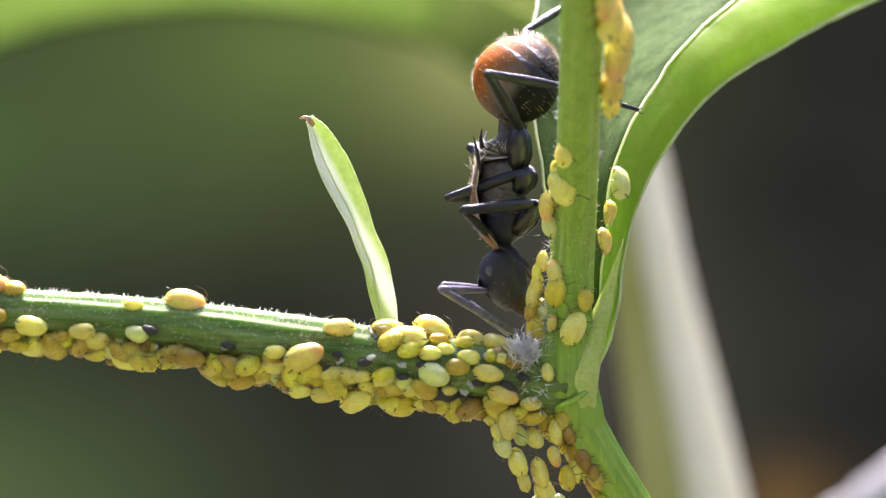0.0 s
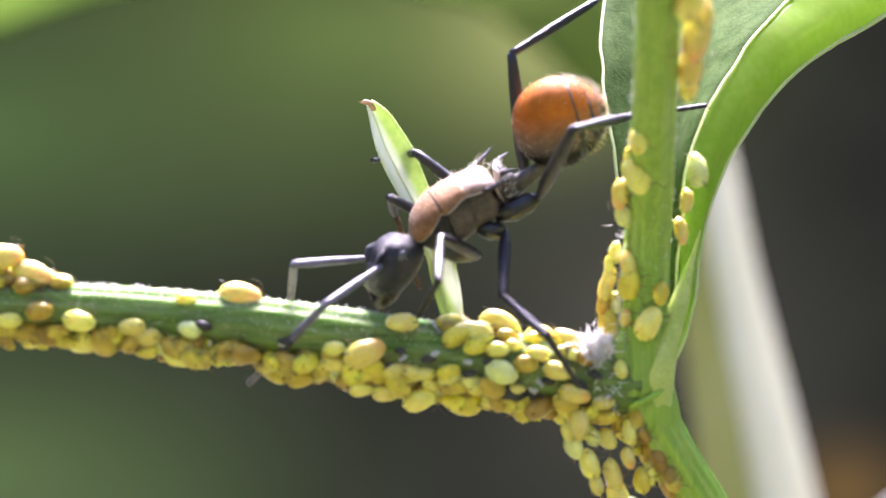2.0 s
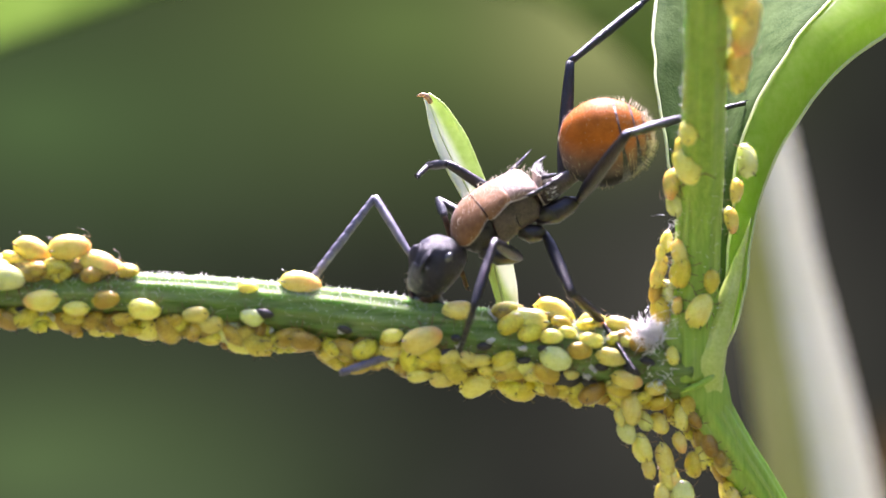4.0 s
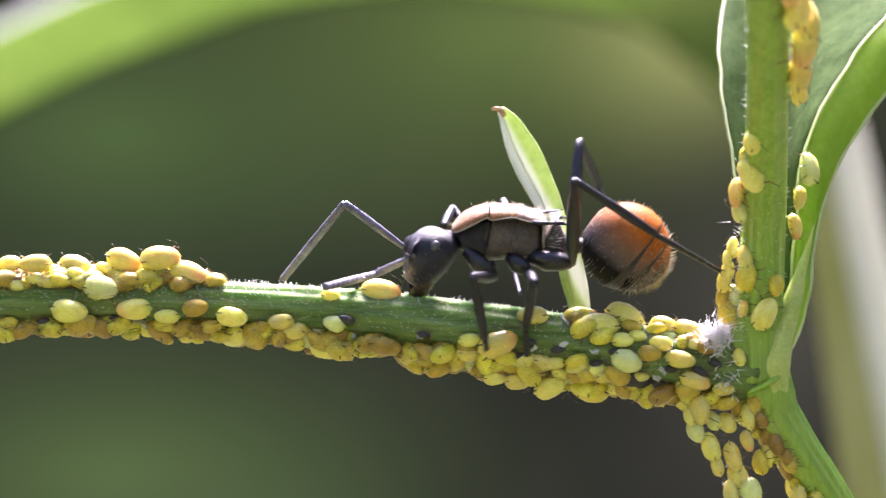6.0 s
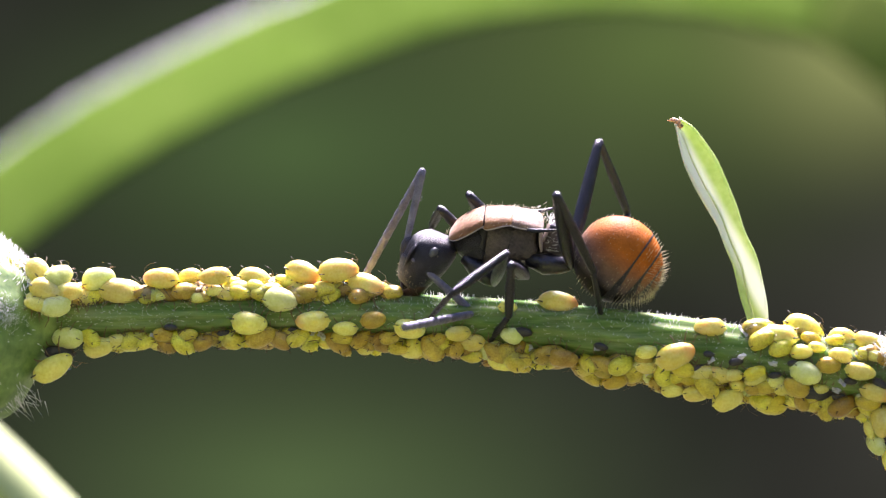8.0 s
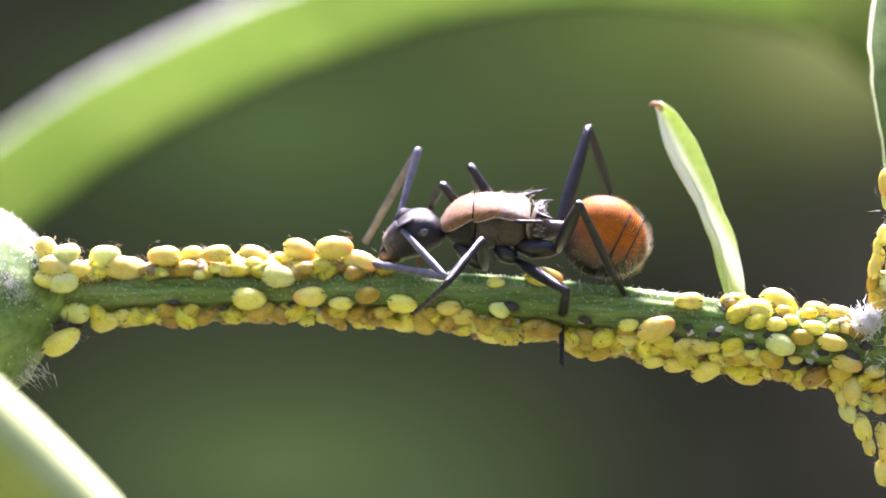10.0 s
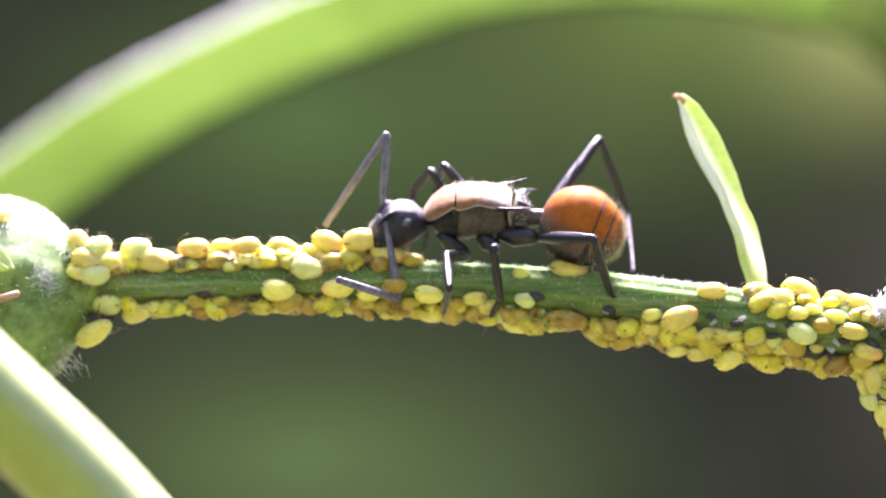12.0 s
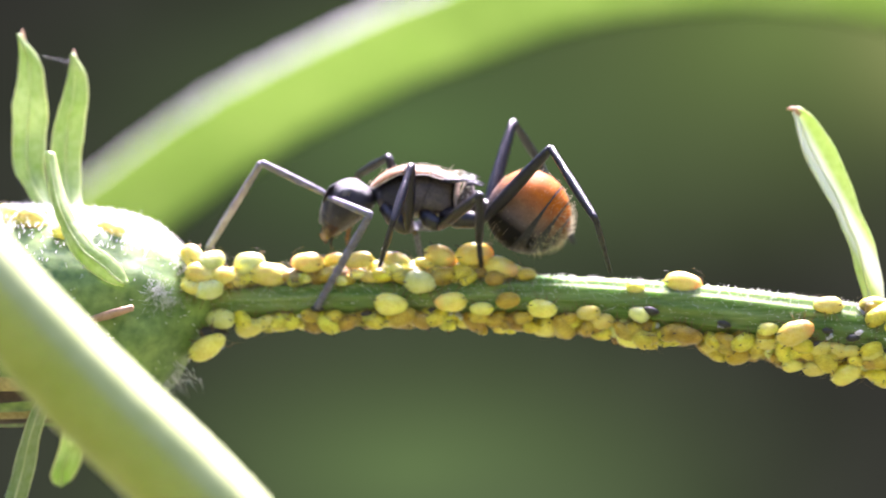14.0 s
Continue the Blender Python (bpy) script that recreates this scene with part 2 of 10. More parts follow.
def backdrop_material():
    """Self-lit far foliage: dark shade with broad sunlit green patches painted into the glow."""
    m = bpy.data.materials.new("far_foliage_glow")
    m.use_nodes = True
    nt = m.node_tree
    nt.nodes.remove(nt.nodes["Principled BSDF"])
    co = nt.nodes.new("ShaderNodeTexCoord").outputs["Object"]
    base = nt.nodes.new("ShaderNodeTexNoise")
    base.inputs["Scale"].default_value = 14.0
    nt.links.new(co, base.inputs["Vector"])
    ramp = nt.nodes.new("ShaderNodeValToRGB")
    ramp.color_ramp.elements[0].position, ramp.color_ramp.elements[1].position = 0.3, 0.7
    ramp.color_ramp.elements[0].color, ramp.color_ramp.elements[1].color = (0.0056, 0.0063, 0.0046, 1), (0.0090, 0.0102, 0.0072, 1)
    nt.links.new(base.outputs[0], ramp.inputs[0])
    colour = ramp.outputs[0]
    for x, z, wide, tall, c in LIGHT_PATCHES:
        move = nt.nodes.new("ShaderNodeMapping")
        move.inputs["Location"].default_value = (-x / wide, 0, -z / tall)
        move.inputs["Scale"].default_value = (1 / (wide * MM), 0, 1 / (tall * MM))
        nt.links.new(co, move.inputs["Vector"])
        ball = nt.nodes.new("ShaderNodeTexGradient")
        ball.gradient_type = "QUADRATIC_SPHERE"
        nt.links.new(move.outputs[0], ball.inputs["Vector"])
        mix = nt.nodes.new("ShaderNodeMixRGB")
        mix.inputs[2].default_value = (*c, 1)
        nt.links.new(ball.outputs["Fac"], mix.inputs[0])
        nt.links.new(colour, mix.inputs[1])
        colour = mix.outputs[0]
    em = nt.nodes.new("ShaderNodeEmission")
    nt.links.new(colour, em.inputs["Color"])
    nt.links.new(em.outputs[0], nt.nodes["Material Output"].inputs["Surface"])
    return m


# painted light patches: centre x, z, half width, half height in millimetres, colour
LIGHT_PATCHES = [(40, 78, 210, 120, (0.034, 0.056, 0.013)),
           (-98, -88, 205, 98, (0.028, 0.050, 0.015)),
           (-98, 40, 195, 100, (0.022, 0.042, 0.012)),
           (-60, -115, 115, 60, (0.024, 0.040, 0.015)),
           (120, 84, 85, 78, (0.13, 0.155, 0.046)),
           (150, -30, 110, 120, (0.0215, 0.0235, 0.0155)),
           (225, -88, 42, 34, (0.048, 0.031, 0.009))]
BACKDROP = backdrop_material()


# ---------------------------------------------------------------- mesh helpers (millimetres)
def part(name, bm, mat, parent=None, label="", flat=False):
    me = bpy.data.meshes.new(name)
    bmesh.ops.recalc_face_normals(bm, faces=bm.faces)
    bm.to_mesh(me)
    bm.free()
    me.transform(Matrix.Scale(MM, 4))
    me.materials.append(mat)
    me.polygons.foreach_set("use_smooth", [not flat] * len(me.polygons))
    ob = new(name, me)
    ob.parent = parent
    if label:
        ob["label"] = label
    return ob


def group_of(name):
    ob = new(name)
    ob.empty_display_size = 0.2 * MM
    return ob


def curve(points, count):
    """A smooth run of count points through the control points (any number of columns)."""
    p = np.array(points, float)
    p = np.vstack([2 * p[0] - p[1], p, 2 * p[-1] - p[-2]])
    out = []
    for s in np.linspace(0, len(p) - 3 - 1e-6, count):
        i, f = int(s), s - int(s)
        a, b, c, d = p[i:i + 4]
        out.append(0.5 * (2 * b + (c - a) * f + (2 * a - 5 * b + 4 * c - d) * f * f + (3 * b - a - 3 * c + d) * f ** 3))
    return np.array(out)


def tube(bm, points, radii, n=10, ribs=0, rib=0.0):
    """A tapered tube with closed ends."""
    pts = [Vector(p) for p in points]
    rings, up = [], None
    for i, p in enumerate(pts):
        d = (pts[min(i + 1, len(pts) - 1)] - pts[max(i - 1, 0)]).normalized()
        if up is None:
            up = Vector((0, 0, 1)) if abs(d.z) < 0.8 else Vector((1, 0, 0))
        up = (up - d * up.dot(d)).normalized()
        side = d.cross(up)
        ring = []
        for k in range(n):
            a = 2 * math.pi * k / n
            r = radii[i] * (1 + rib * math.cos(ribs * a))
            ring.append(bm.verts.new(p + up * (r * math.sin(a)) + side * (r * math.cos(a))))
        rings.append(ring)
    for a, b in zip(rings, rings[1:]):
        for k in range(n):
            bm.faces.new((a[k], a[(k + 1) % n], b[(k + 1) % n], b[k]))
    for ring, p, s in ((rings[0], pts[0], -1), (rings[-1], pts[-1], 1)):
        tip = bm.verts.new(p + (pts[-1] - pts[-2] if s > 0 else pts[0] - pts[1]).normalized() * radii[0 if s < 0 else -1] * 0.5)
        for k in range(n):
            bm.faces.new((ring[k], ring[(k + 1) % n], tip))
    return bm


def loft(bm, sections, n=24, power=1.0):
    """A closed form along x; each section: x, half width, height above, depth below, height of its middle."""
    rings = []
    for x, w, top, low, mid in sections:
        ring = []
        for k in range(n):
            a = 2 * math.pi * k / n
            c, s = math.cos(a), math.sin(a)
            c, s = math.copysign(abs(c) ** power, c), math.copysign(abs(s) ** power, s)
            ring.append(bm.verts.new((x, w * c, mid + (top if s > 0 else low) * s)))
        rings.append(ring)
    for a, b in zip(rings, rings[1:]):
        for k in range(n):
            bm.faces.new((a[k], a[(k + 1) % n], b[(k + 1) % n], b[k]))
    for ring, sec in ((rings[0], sections[0]), (rings[-1], sections[-1])):
        tip = bm.verts.new((sec[0], 0, sec[4]))
        for k in range(n):
            bm.faces.new((ring[k], ring[(k + 1) % n], tip))
    return bm


def sheet(bm, rows, thick, across=13, along=30, wave=0.0):
    """A thin solid blade through rows of control points."""
    rows = [curve(r, across) for r in rows]
    cols = np.stack([curve([r[j] for r in rows], along) for j in range(across)], 1)
    if wave:
        for i in range(along):
            for j in range(across):
                cols[i, j] += wave * np.array(noise.noise_vector(Vector(cols[i, j]) * 0.9))
    du, dv = np.gradient(cols, axis=0), np.gradient(cols, axis=1)
    nrm = np.cross(du, dv)
    nrm /= np.linalg.norm(nrm, axis=2, keepdims=True) + 1e-9
    rim = np.minimum(1, np.minimum(np.arange(across), np.arange(across)[::-1]) / 1.5) * 0.6 + 0.4
    off = nrm * (thick / 2) * rim[None, :, None]
    front = [[bm.verts.new(cols[i, j] + off[i, j]) for j in range(across)] for i in range(along)]
    back = [[bm.verts.new(cols[i, j] - off[i, j]) for j in range(across)] for i in range(along)]
    for i in range(along - 1):
        for j in range(across - 1):
            bm.faces.new((front[i][j], front[i + 1][j], front[i + 1][j + 1], front[i][j + 1]))
            bm.faces.new((back[i][j], back[i][j + 1], back[i + 1][j + 1], back[i + 1][j]))
    for i in range(along - 1):
        for j in (0, across - 1):
            bm.faces.new((front[i][j], back[i][j], back[i + 1][j], front[i + 1][j]))
    for j in range(across - 1):
        for i in (0, along - 1):
            bm.faces.new((front[i][j], front[i][j + 1], back[i][j + 1], back[i][j]))
    return cols


def spikes(bm, items):
    """Hairs: (root, tip, radius), three-sided and pointed."""
    for root, tip, r in items:
        root, tip = Vector(root), Vector(tip)
        d = (tip - root).normalized()
        a = d.orthogonal().normalized()
        b = d.cross(a)
        base = [bm.verts.new(root + (a * math.cos(q) + b * math.sin(q)) * r) for q in (0, 2.1, 4.2)]
        end = bm.verts.new(tip)
        for k in range(3):
            bm.faces.new((base[k], base[(k + 1) % 3], end))
    return bm


# ---------------------------------------------------------------- surroundings
FAR = 1.8


def surroundings():
    bm = bmesh.new()
    n = 40
    for i in range(n + 1):
        for j in range(n + 1):
            x, y = [math.copysign(abs(2 * k / n - 1) ** 4 * 40000 + abs(2 * k / n - 1) * 400, 2 * k / n - 1) for k in (i, j)]
            bm.verts.new((x, y, -125 + 5 * noise.noise(Vector((x * 0.02, y * 0.02, 0))) + 2 * noise.noise(Vector((x * 0.09, y * 0.09, 3)))))
    bm.verts.ensure_lookup_table()
    for i in range(n):
        for j in range(n):
            a = i * (n + 1) + j
            bm.faces.new((bm.verts[a], bm.verts[a + n + 1], bm.verts[a + n + 2], bm.verts[a + 1]))
    tagged(part("ground", bm, SOIL), "dark garden soil with low litter", "ground", kind="structure")
    bm = bmesh.new()
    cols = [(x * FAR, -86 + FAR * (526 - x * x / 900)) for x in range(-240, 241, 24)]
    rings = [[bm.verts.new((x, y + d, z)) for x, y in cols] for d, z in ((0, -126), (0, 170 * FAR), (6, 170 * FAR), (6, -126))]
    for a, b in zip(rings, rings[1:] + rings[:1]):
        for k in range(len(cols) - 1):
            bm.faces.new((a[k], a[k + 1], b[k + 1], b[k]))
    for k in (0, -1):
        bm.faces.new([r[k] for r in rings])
    tagged(part("backdrop", bm, BACKDROP), "self-lit backdrop painted as dim green garden foliage out of focus", "foliage", kind="structure")

    # unseen hedge all round, behind the camera too, added to block low sky light
    bm = bmesh.new()
    rings = []
    for k in range(12):
        z = -130 + 850 * k / 11
        rings.append([])
        for i in range(96):
            a = 2 * math.pi * i / 96
            r = 1500 + 60 * noise.noise(Vector((math.cos(a) * 9, math.sin(a) * 9, z * 0.006))) + 40 * noise.noise(Vector((math.cos(a) * 30, math.sin(a) * 30, z * 0.02)))
            rings[-1].append(bm.verts.new((math.cos(a) * r, math.sin(a) * r, z + (40 * noise.noise(Vector((math.cos(a) * 14, math.sin(a) * 14, 5))) if k == 11 else 0))))
    rings.append([bm.verts.new((v.co.x * 1.25, v.co.y * 1.25, v.co.z - 20)) for v in rings[-1]])
    rings.append([bm.verts.new((v.co.x, v.co.y, -130)) for v in rings[-1]])
    for lower, upper in zip(rings, rings[1:]):
        for i in range(96):
            bm.faces.new((lower[i], lower[(i + 1) % 96], upper[(i + 1) % 96], upper[i]))
    tagged(part("hedge", bm, SKY_SCREEN), "added unseen ring of dark green hedge that blocks low sky light", "hedge", kind="structure")


surroundings()

# ---------------------------------------------------------------- the plant
# x, z, radius of the level stem; y is 0
LEVEL = [(-18.6, -2.25, 0.72), (-16.4, -2.12, 0.68), (-12.3, -1.97, 0.67), (-8.0, -1.95, 0.70), (-3.5, -2.16, 0.77), (0.3, -2.50, 0.84),
         (4.15, -3.02, 0.92), (8.0, -3.65, 1.0), (10.9, -4.08, 1.02), (12.9, -4.35, 1.0)]
UPRIGHT = [(12.95, 0, -4.6, 1.0), (13.06, -0.3, -1.19, 0.75), (13.02, -1.5, 2.03, 0.68), (12.4, -6.0, 5.46, 0.62), (11.85, -9.5, 7.76, 0.62), (11.36, -12.5, 9.4, 0.60),
           (10.77, -16, 10.95, 0.57), (9.2, -24, 15, 0.45), (8.2, -28, 19, 0.15)]
LOWER = [(12.9, 0, -3.9, 0.95), (13.25, 0, -5.1, 0.84), (14.3, 0, -6.9, 0.75), (15.44, 0.2, -8.59, 0.71), (18.4, 1, -13.5, 0.73), (22, 2, -19, 0.9), (31, 5, -50, 1.4), (38, 9, -130, 2.0)]


def level_at(x):
    a = np.array(LEVEL)
    return float(np.interp(x, a[:, 0], a[:, 1])), float(np.interp(x, a[:, 0], a[:, 2]))


def plant():
    root = tagged(group_of("plant"), "green ribbed plant with a forked stem and narrow leaves", "plant")
    bm = bmesh.new()
    c = curve([(x, 0, z, r) for x, z, r in LEVEL], 90)
    tube(bm, c[:, :3], c[:, 3], 60, 11, 0.045)
    part("branch", bm, STEM, root, "level green stem with fine ribs and hairs")
    bm = bmesh.new()
    c = curve(UPRIGHT, 70)
    tube(bm, c[:, :3], c[:, 3], 42, 9, 0.06)
    upright = part("upright_stem", bm, STEM_UP, root)

    def ribs_on(stalk, c, angles, size, lo, hi):
        """Pale ribs running along a stem, each a strand half sunk in it."""
        for a in angles:
            b = bmesh.new()
            tube(b, [(p[0] + math.sin(a) * p[3] * 0.9, p[1] - math.cos(a) * p[3] * 0.9, p[2]) for p in c[lo:hi]], [p[3] * size for p in c[lo:hi]], 8)
            part("rib", b, STEM_RIB, stalk, "pale rib")

    ribs_on(upright, c, (-1.25, -0.75, 0.95, 1.4), 0.17, 8, 66)
    bm = bmesh.new()
    c = curve(LOWER, 60)
    tube(bm, c[:, :3], c[:, 3], 42, 9, 0.06)
    lower = part("lower_stem", bm, STEM_UP, root, "bright green stem below the fork")
    ribs_on(lower, c, (-0.55, 0.5, 1.1), 0.13, 7, 52)
    # swollen node where the stems fork
    bm = bmesh.new()
    loft(bm, [(x, 0.84 * w, 0.84 * w, 0.84 * w, 0) for x, w in ((-1.9, 0.3), (-1.6, 0.85), (-0.9, 1.12), (0.0, 1.18), (0.9, 1.08), (1.8, 0.9), (2.3, 0.5))], 24)
    bmesh.ops.transform(bm, matrix=Matrix.Translation((13.1, 0.0, -4.35)) @ Euler((0, radians(70), 0)).to_matrix().to_4x4(), verts=bm.verts)
    part("node", bm, STEM_UP, root)
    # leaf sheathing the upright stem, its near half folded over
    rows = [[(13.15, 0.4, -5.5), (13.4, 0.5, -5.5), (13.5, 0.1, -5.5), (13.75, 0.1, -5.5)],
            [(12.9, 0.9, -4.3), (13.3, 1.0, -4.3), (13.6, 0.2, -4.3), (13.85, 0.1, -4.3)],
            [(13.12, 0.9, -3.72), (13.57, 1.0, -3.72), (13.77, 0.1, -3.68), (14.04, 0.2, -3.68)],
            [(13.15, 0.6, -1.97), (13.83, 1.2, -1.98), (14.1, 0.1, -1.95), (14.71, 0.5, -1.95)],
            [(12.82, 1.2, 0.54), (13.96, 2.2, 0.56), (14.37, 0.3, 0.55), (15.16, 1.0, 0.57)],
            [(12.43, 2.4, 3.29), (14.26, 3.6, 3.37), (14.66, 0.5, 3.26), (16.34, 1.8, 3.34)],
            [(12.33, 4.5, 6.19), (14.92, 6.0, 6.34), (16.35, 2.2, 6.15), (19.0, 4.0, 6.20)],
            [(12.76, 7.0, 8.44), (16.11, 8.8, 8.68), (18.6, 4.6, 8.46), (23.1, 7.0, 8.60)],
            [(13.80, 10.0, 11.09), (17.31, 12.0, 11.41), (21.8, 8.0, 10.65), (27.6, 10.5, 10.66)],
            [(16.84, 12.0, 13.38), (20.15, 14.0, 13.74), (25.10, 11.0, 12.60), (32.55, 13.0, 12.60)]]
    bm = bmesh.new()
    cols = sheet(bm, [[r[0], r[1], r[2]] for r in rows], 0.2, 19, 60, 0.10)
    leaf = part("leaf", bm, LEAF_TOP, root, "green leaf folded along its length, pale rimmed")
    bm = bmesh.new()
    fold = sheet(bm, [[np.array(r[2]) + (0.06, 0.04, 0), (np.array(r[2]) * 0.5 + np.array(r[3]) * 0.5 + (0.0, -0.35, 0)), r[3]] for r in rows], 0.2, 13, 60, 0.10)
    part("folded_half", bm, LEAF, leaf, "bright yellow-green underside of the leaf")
    bm = bmesh.new()
    rim = [(cols[i, 0] * 0.999, 0.06) for i in range(60)]
    tube(bm, [p for p, r in rim], [r for p, r in rim], 6)
    part("rim", bm, LEAF_RIM, leaf, "pale leaf rim")
    bm = bmesh.new()
    tube(bm, [fold[i, 12] for i in range(60)], [0.22 - 0.11 * min(1.0, i / 26) for i in range(60)], 8)
    part("rim", bm, LEAF_RIM, leaf, "pale leaf rim")
    bm = bmesh.new()
    tube(bm, [cols[i, 18] + np.array((0, -0.10, 0)) for i in range(8, 60)], [0.05] * 52, 6)
    part("fold", bm, LEAF_RIM, leaf, "pale leaf fold")
    # pale swollen leaf base, half sunk in the stem and ending in a slanting seam
    bm = bmesh.new()
    c = curve([(14.98, 0.45, 0.7, 0.05), (14.58, 0.12, -0.6, 0.17), (14.2, -0.15, -1.8, 0.31), (13.8, -0.35, -2.9, 0.46), (13.48, -0.46, -3.8, 0.60), (13.42, -0.36, -4.6, 0.62), (13.62, -0.16, -5.5, 0.56), (14.02, 0.02, -6.4, 0.40), (14.4, 0.1, -7.1, 0.12)], 50)
    tube(bm, c[:, :3], c[:, 3], 24, 7, 0.04)
    part("sheath", bm, SHEATH, leaf, "pale yellow-green leaf base clasping the stem")
    bm = bmesh.new()
    c = curve([(12.55, -0.80, -5.0, 0.04), (12.75, -0.96, -4.9, 0.09), (13.1, -1.02, -4.74, 0.10), (13.5, -0.96, -4.5, 0.10), (13.92, -0.35, -4.25, 0.08), (14.05, 0.3, -4.2, 0.03)], 24)
    tube(bm, c[:, :3], c[:, 3], 8)
    part("collar", bm, STEM_UP, root, "pale ridge round the fork")
    # narrow young leaf standing on the level stem
    edges = [((4.30, 3.0, 4.62), (4.42, 3.0, 4.84)), ((4.44, 2.72, 3.89), (5.04, 2.72, 4.34)), ((4.63, 2.44, 3.09), (5.62, 2.44, 3.48)), ((4.89, 2.17, 2.39), (5.99, 2.17, 2.68)),
             ((5.33, 1.89, 1.59), (6.33, 1.89, 1.79)), ((5.76, 1.61, 0.80), (6.60, 1.61, 0.90)), ((6.07, 1.33, -0.08), (6.95, 1.33, 0.02)), ((6.31, 1.06, -0.95), (7.16, 1.06, -0.86)),
             ((6.48, 0.78, -1.73), (7.28, 0.78, -1.63)), ((6.65, 0.5, -2.40), (7.33, 0.5, -2.30))]
    edges = [(np.array(a), np.array(b)) for a, b in edges]
    bm = bmesh.new()
    cols = sheet(bm, [[a, a * 0.6 + b * 0.4 + (0, 0.22, 0), b] for a, b in edges], 0.14, 11, 50, 0.05)
    young = part("young_leaf", bm, LEAF_SMALL, root, "narrow pale green young leaf")
    bm = bmesh.new()
    tube(bm, [cols[i, 4] + np.array((0, -0.09, 0)) for i in range(3, 49)], list(np.linspace(0.02, 0.05, 46)), 6)
    part("midrib", bm, LEAF_RIM, young)
    bm = bmesh.new()
    tube(bm, [(4.50, 3.0, 4.52), (4.36, 3.02, 4.72), (4.20, 3.05, 4.78), (4.02, 3.05, 4.74)], [0.10, 0.11, 0.08, 0.02], 8)
    part("tip", bm, LEAF_TIP, young, "brown withered tip")
    # hairs along the stems
    items = []
    rnd = random.Random(5)
    for k in range(3600):
        x = rnd.uniform(-17.5, 12)
        z, r = level_at(x)
        a = rnd.uniform(-0.4, math.pi + 0.4)
        n = Vector((rnd.uniform(-0.7, 0.7), -math.cos(a), math.sin(a))).normalized()
        p = Vector((x, -math.cos(a) * r, z + math.sin(a) * r))
        items.append((p, p + n * rnd.uniform(0.08, 0.24), 0.010))
    c = curve(UPRIGHT[:5], 40)
    for k in range(500):
        i = rnd.randrange(1, 39)
        a = rnd.uniform(0, 2 * math.pi)
        n = Vector((math.cos(a), math.sin(a), rnd.uniform(-0.6, 0.6))).normalized()
        p = Vector(c[i, :3]) + Vector((math.cos(a), math.sin(a), 0)) * c[i, 3] + Vector((0, 0, rnd.uniform(-0.15, 0.15)))
        items.append((p, p + n * rnd.uniform(0.08, 0.26), 0.013))
    tagged(part("stem_hair", spikes(bmesh.new(), items), HAIR, root), "fine white hairs", kind="stuff")
    # white wool in the fork
    items = []
    for k in range(420):
        p = Vector((11.42 + rnd.gauss(0, 0.24), -1.15 + rnd.gauss(0, 0.14), -3.15 + rnd.gauss(0, 0.26)))
        items.append((p, p + Vector((rnd.gauss(0, 0.2), rnd.gauss(-0.1, 0.2), rnd.gauss(0.10, 0.2))), 0.024))
    for k in range(30):
        p = Vector((11.8 + rnd.gauss(0, 0.28), -1.3 + rnd.gauss(0, 0.08), -4.45 + rnd.gauss(0, 0.3)))
        items.append((p, p + Vector((rnd.gauss(0, 0.2), rnd.gauss(-0.1, 0.15), rnd.gauss(0.0, 0.2))), 0.026))
    for k in range(120):
        p = Vector((12.25 + rnd.gauss(0, 0.12), -0.9 + rnd.gauss(0, 0.1), rnd.uniform(-3.0, 0.8)))
        items.append((p, p + Vector((rnd.gauss(-0.1, 0.14), rnd.gauss(-0.12, 0.08), rnd.gauss(0.0, 0.1))), 0.012))
    tagged(part("wool", spikes(bmesh.new(), items), WOOL, root), "white woolly fluff in the fork", kind="stuff")
    return root


plant()


# distance along the stem, radius, height of the middle
BUD_PROFILE = [(16.9, 0.70, -2.15), (17.15, 0.95, -2.2), (17.5, 1.4, -2.3), (18.0, 2.0, -2.45), (18.6, 2.62, -2.65), (19.5, 3.15, -2.6), (21.0, 3.5, -2.45), (24.0, 3.7, -2.7), (27.0, 3.4, -2.9), (29.0, 2.3, -3.0), (29.6, 0.6, -3.0)]


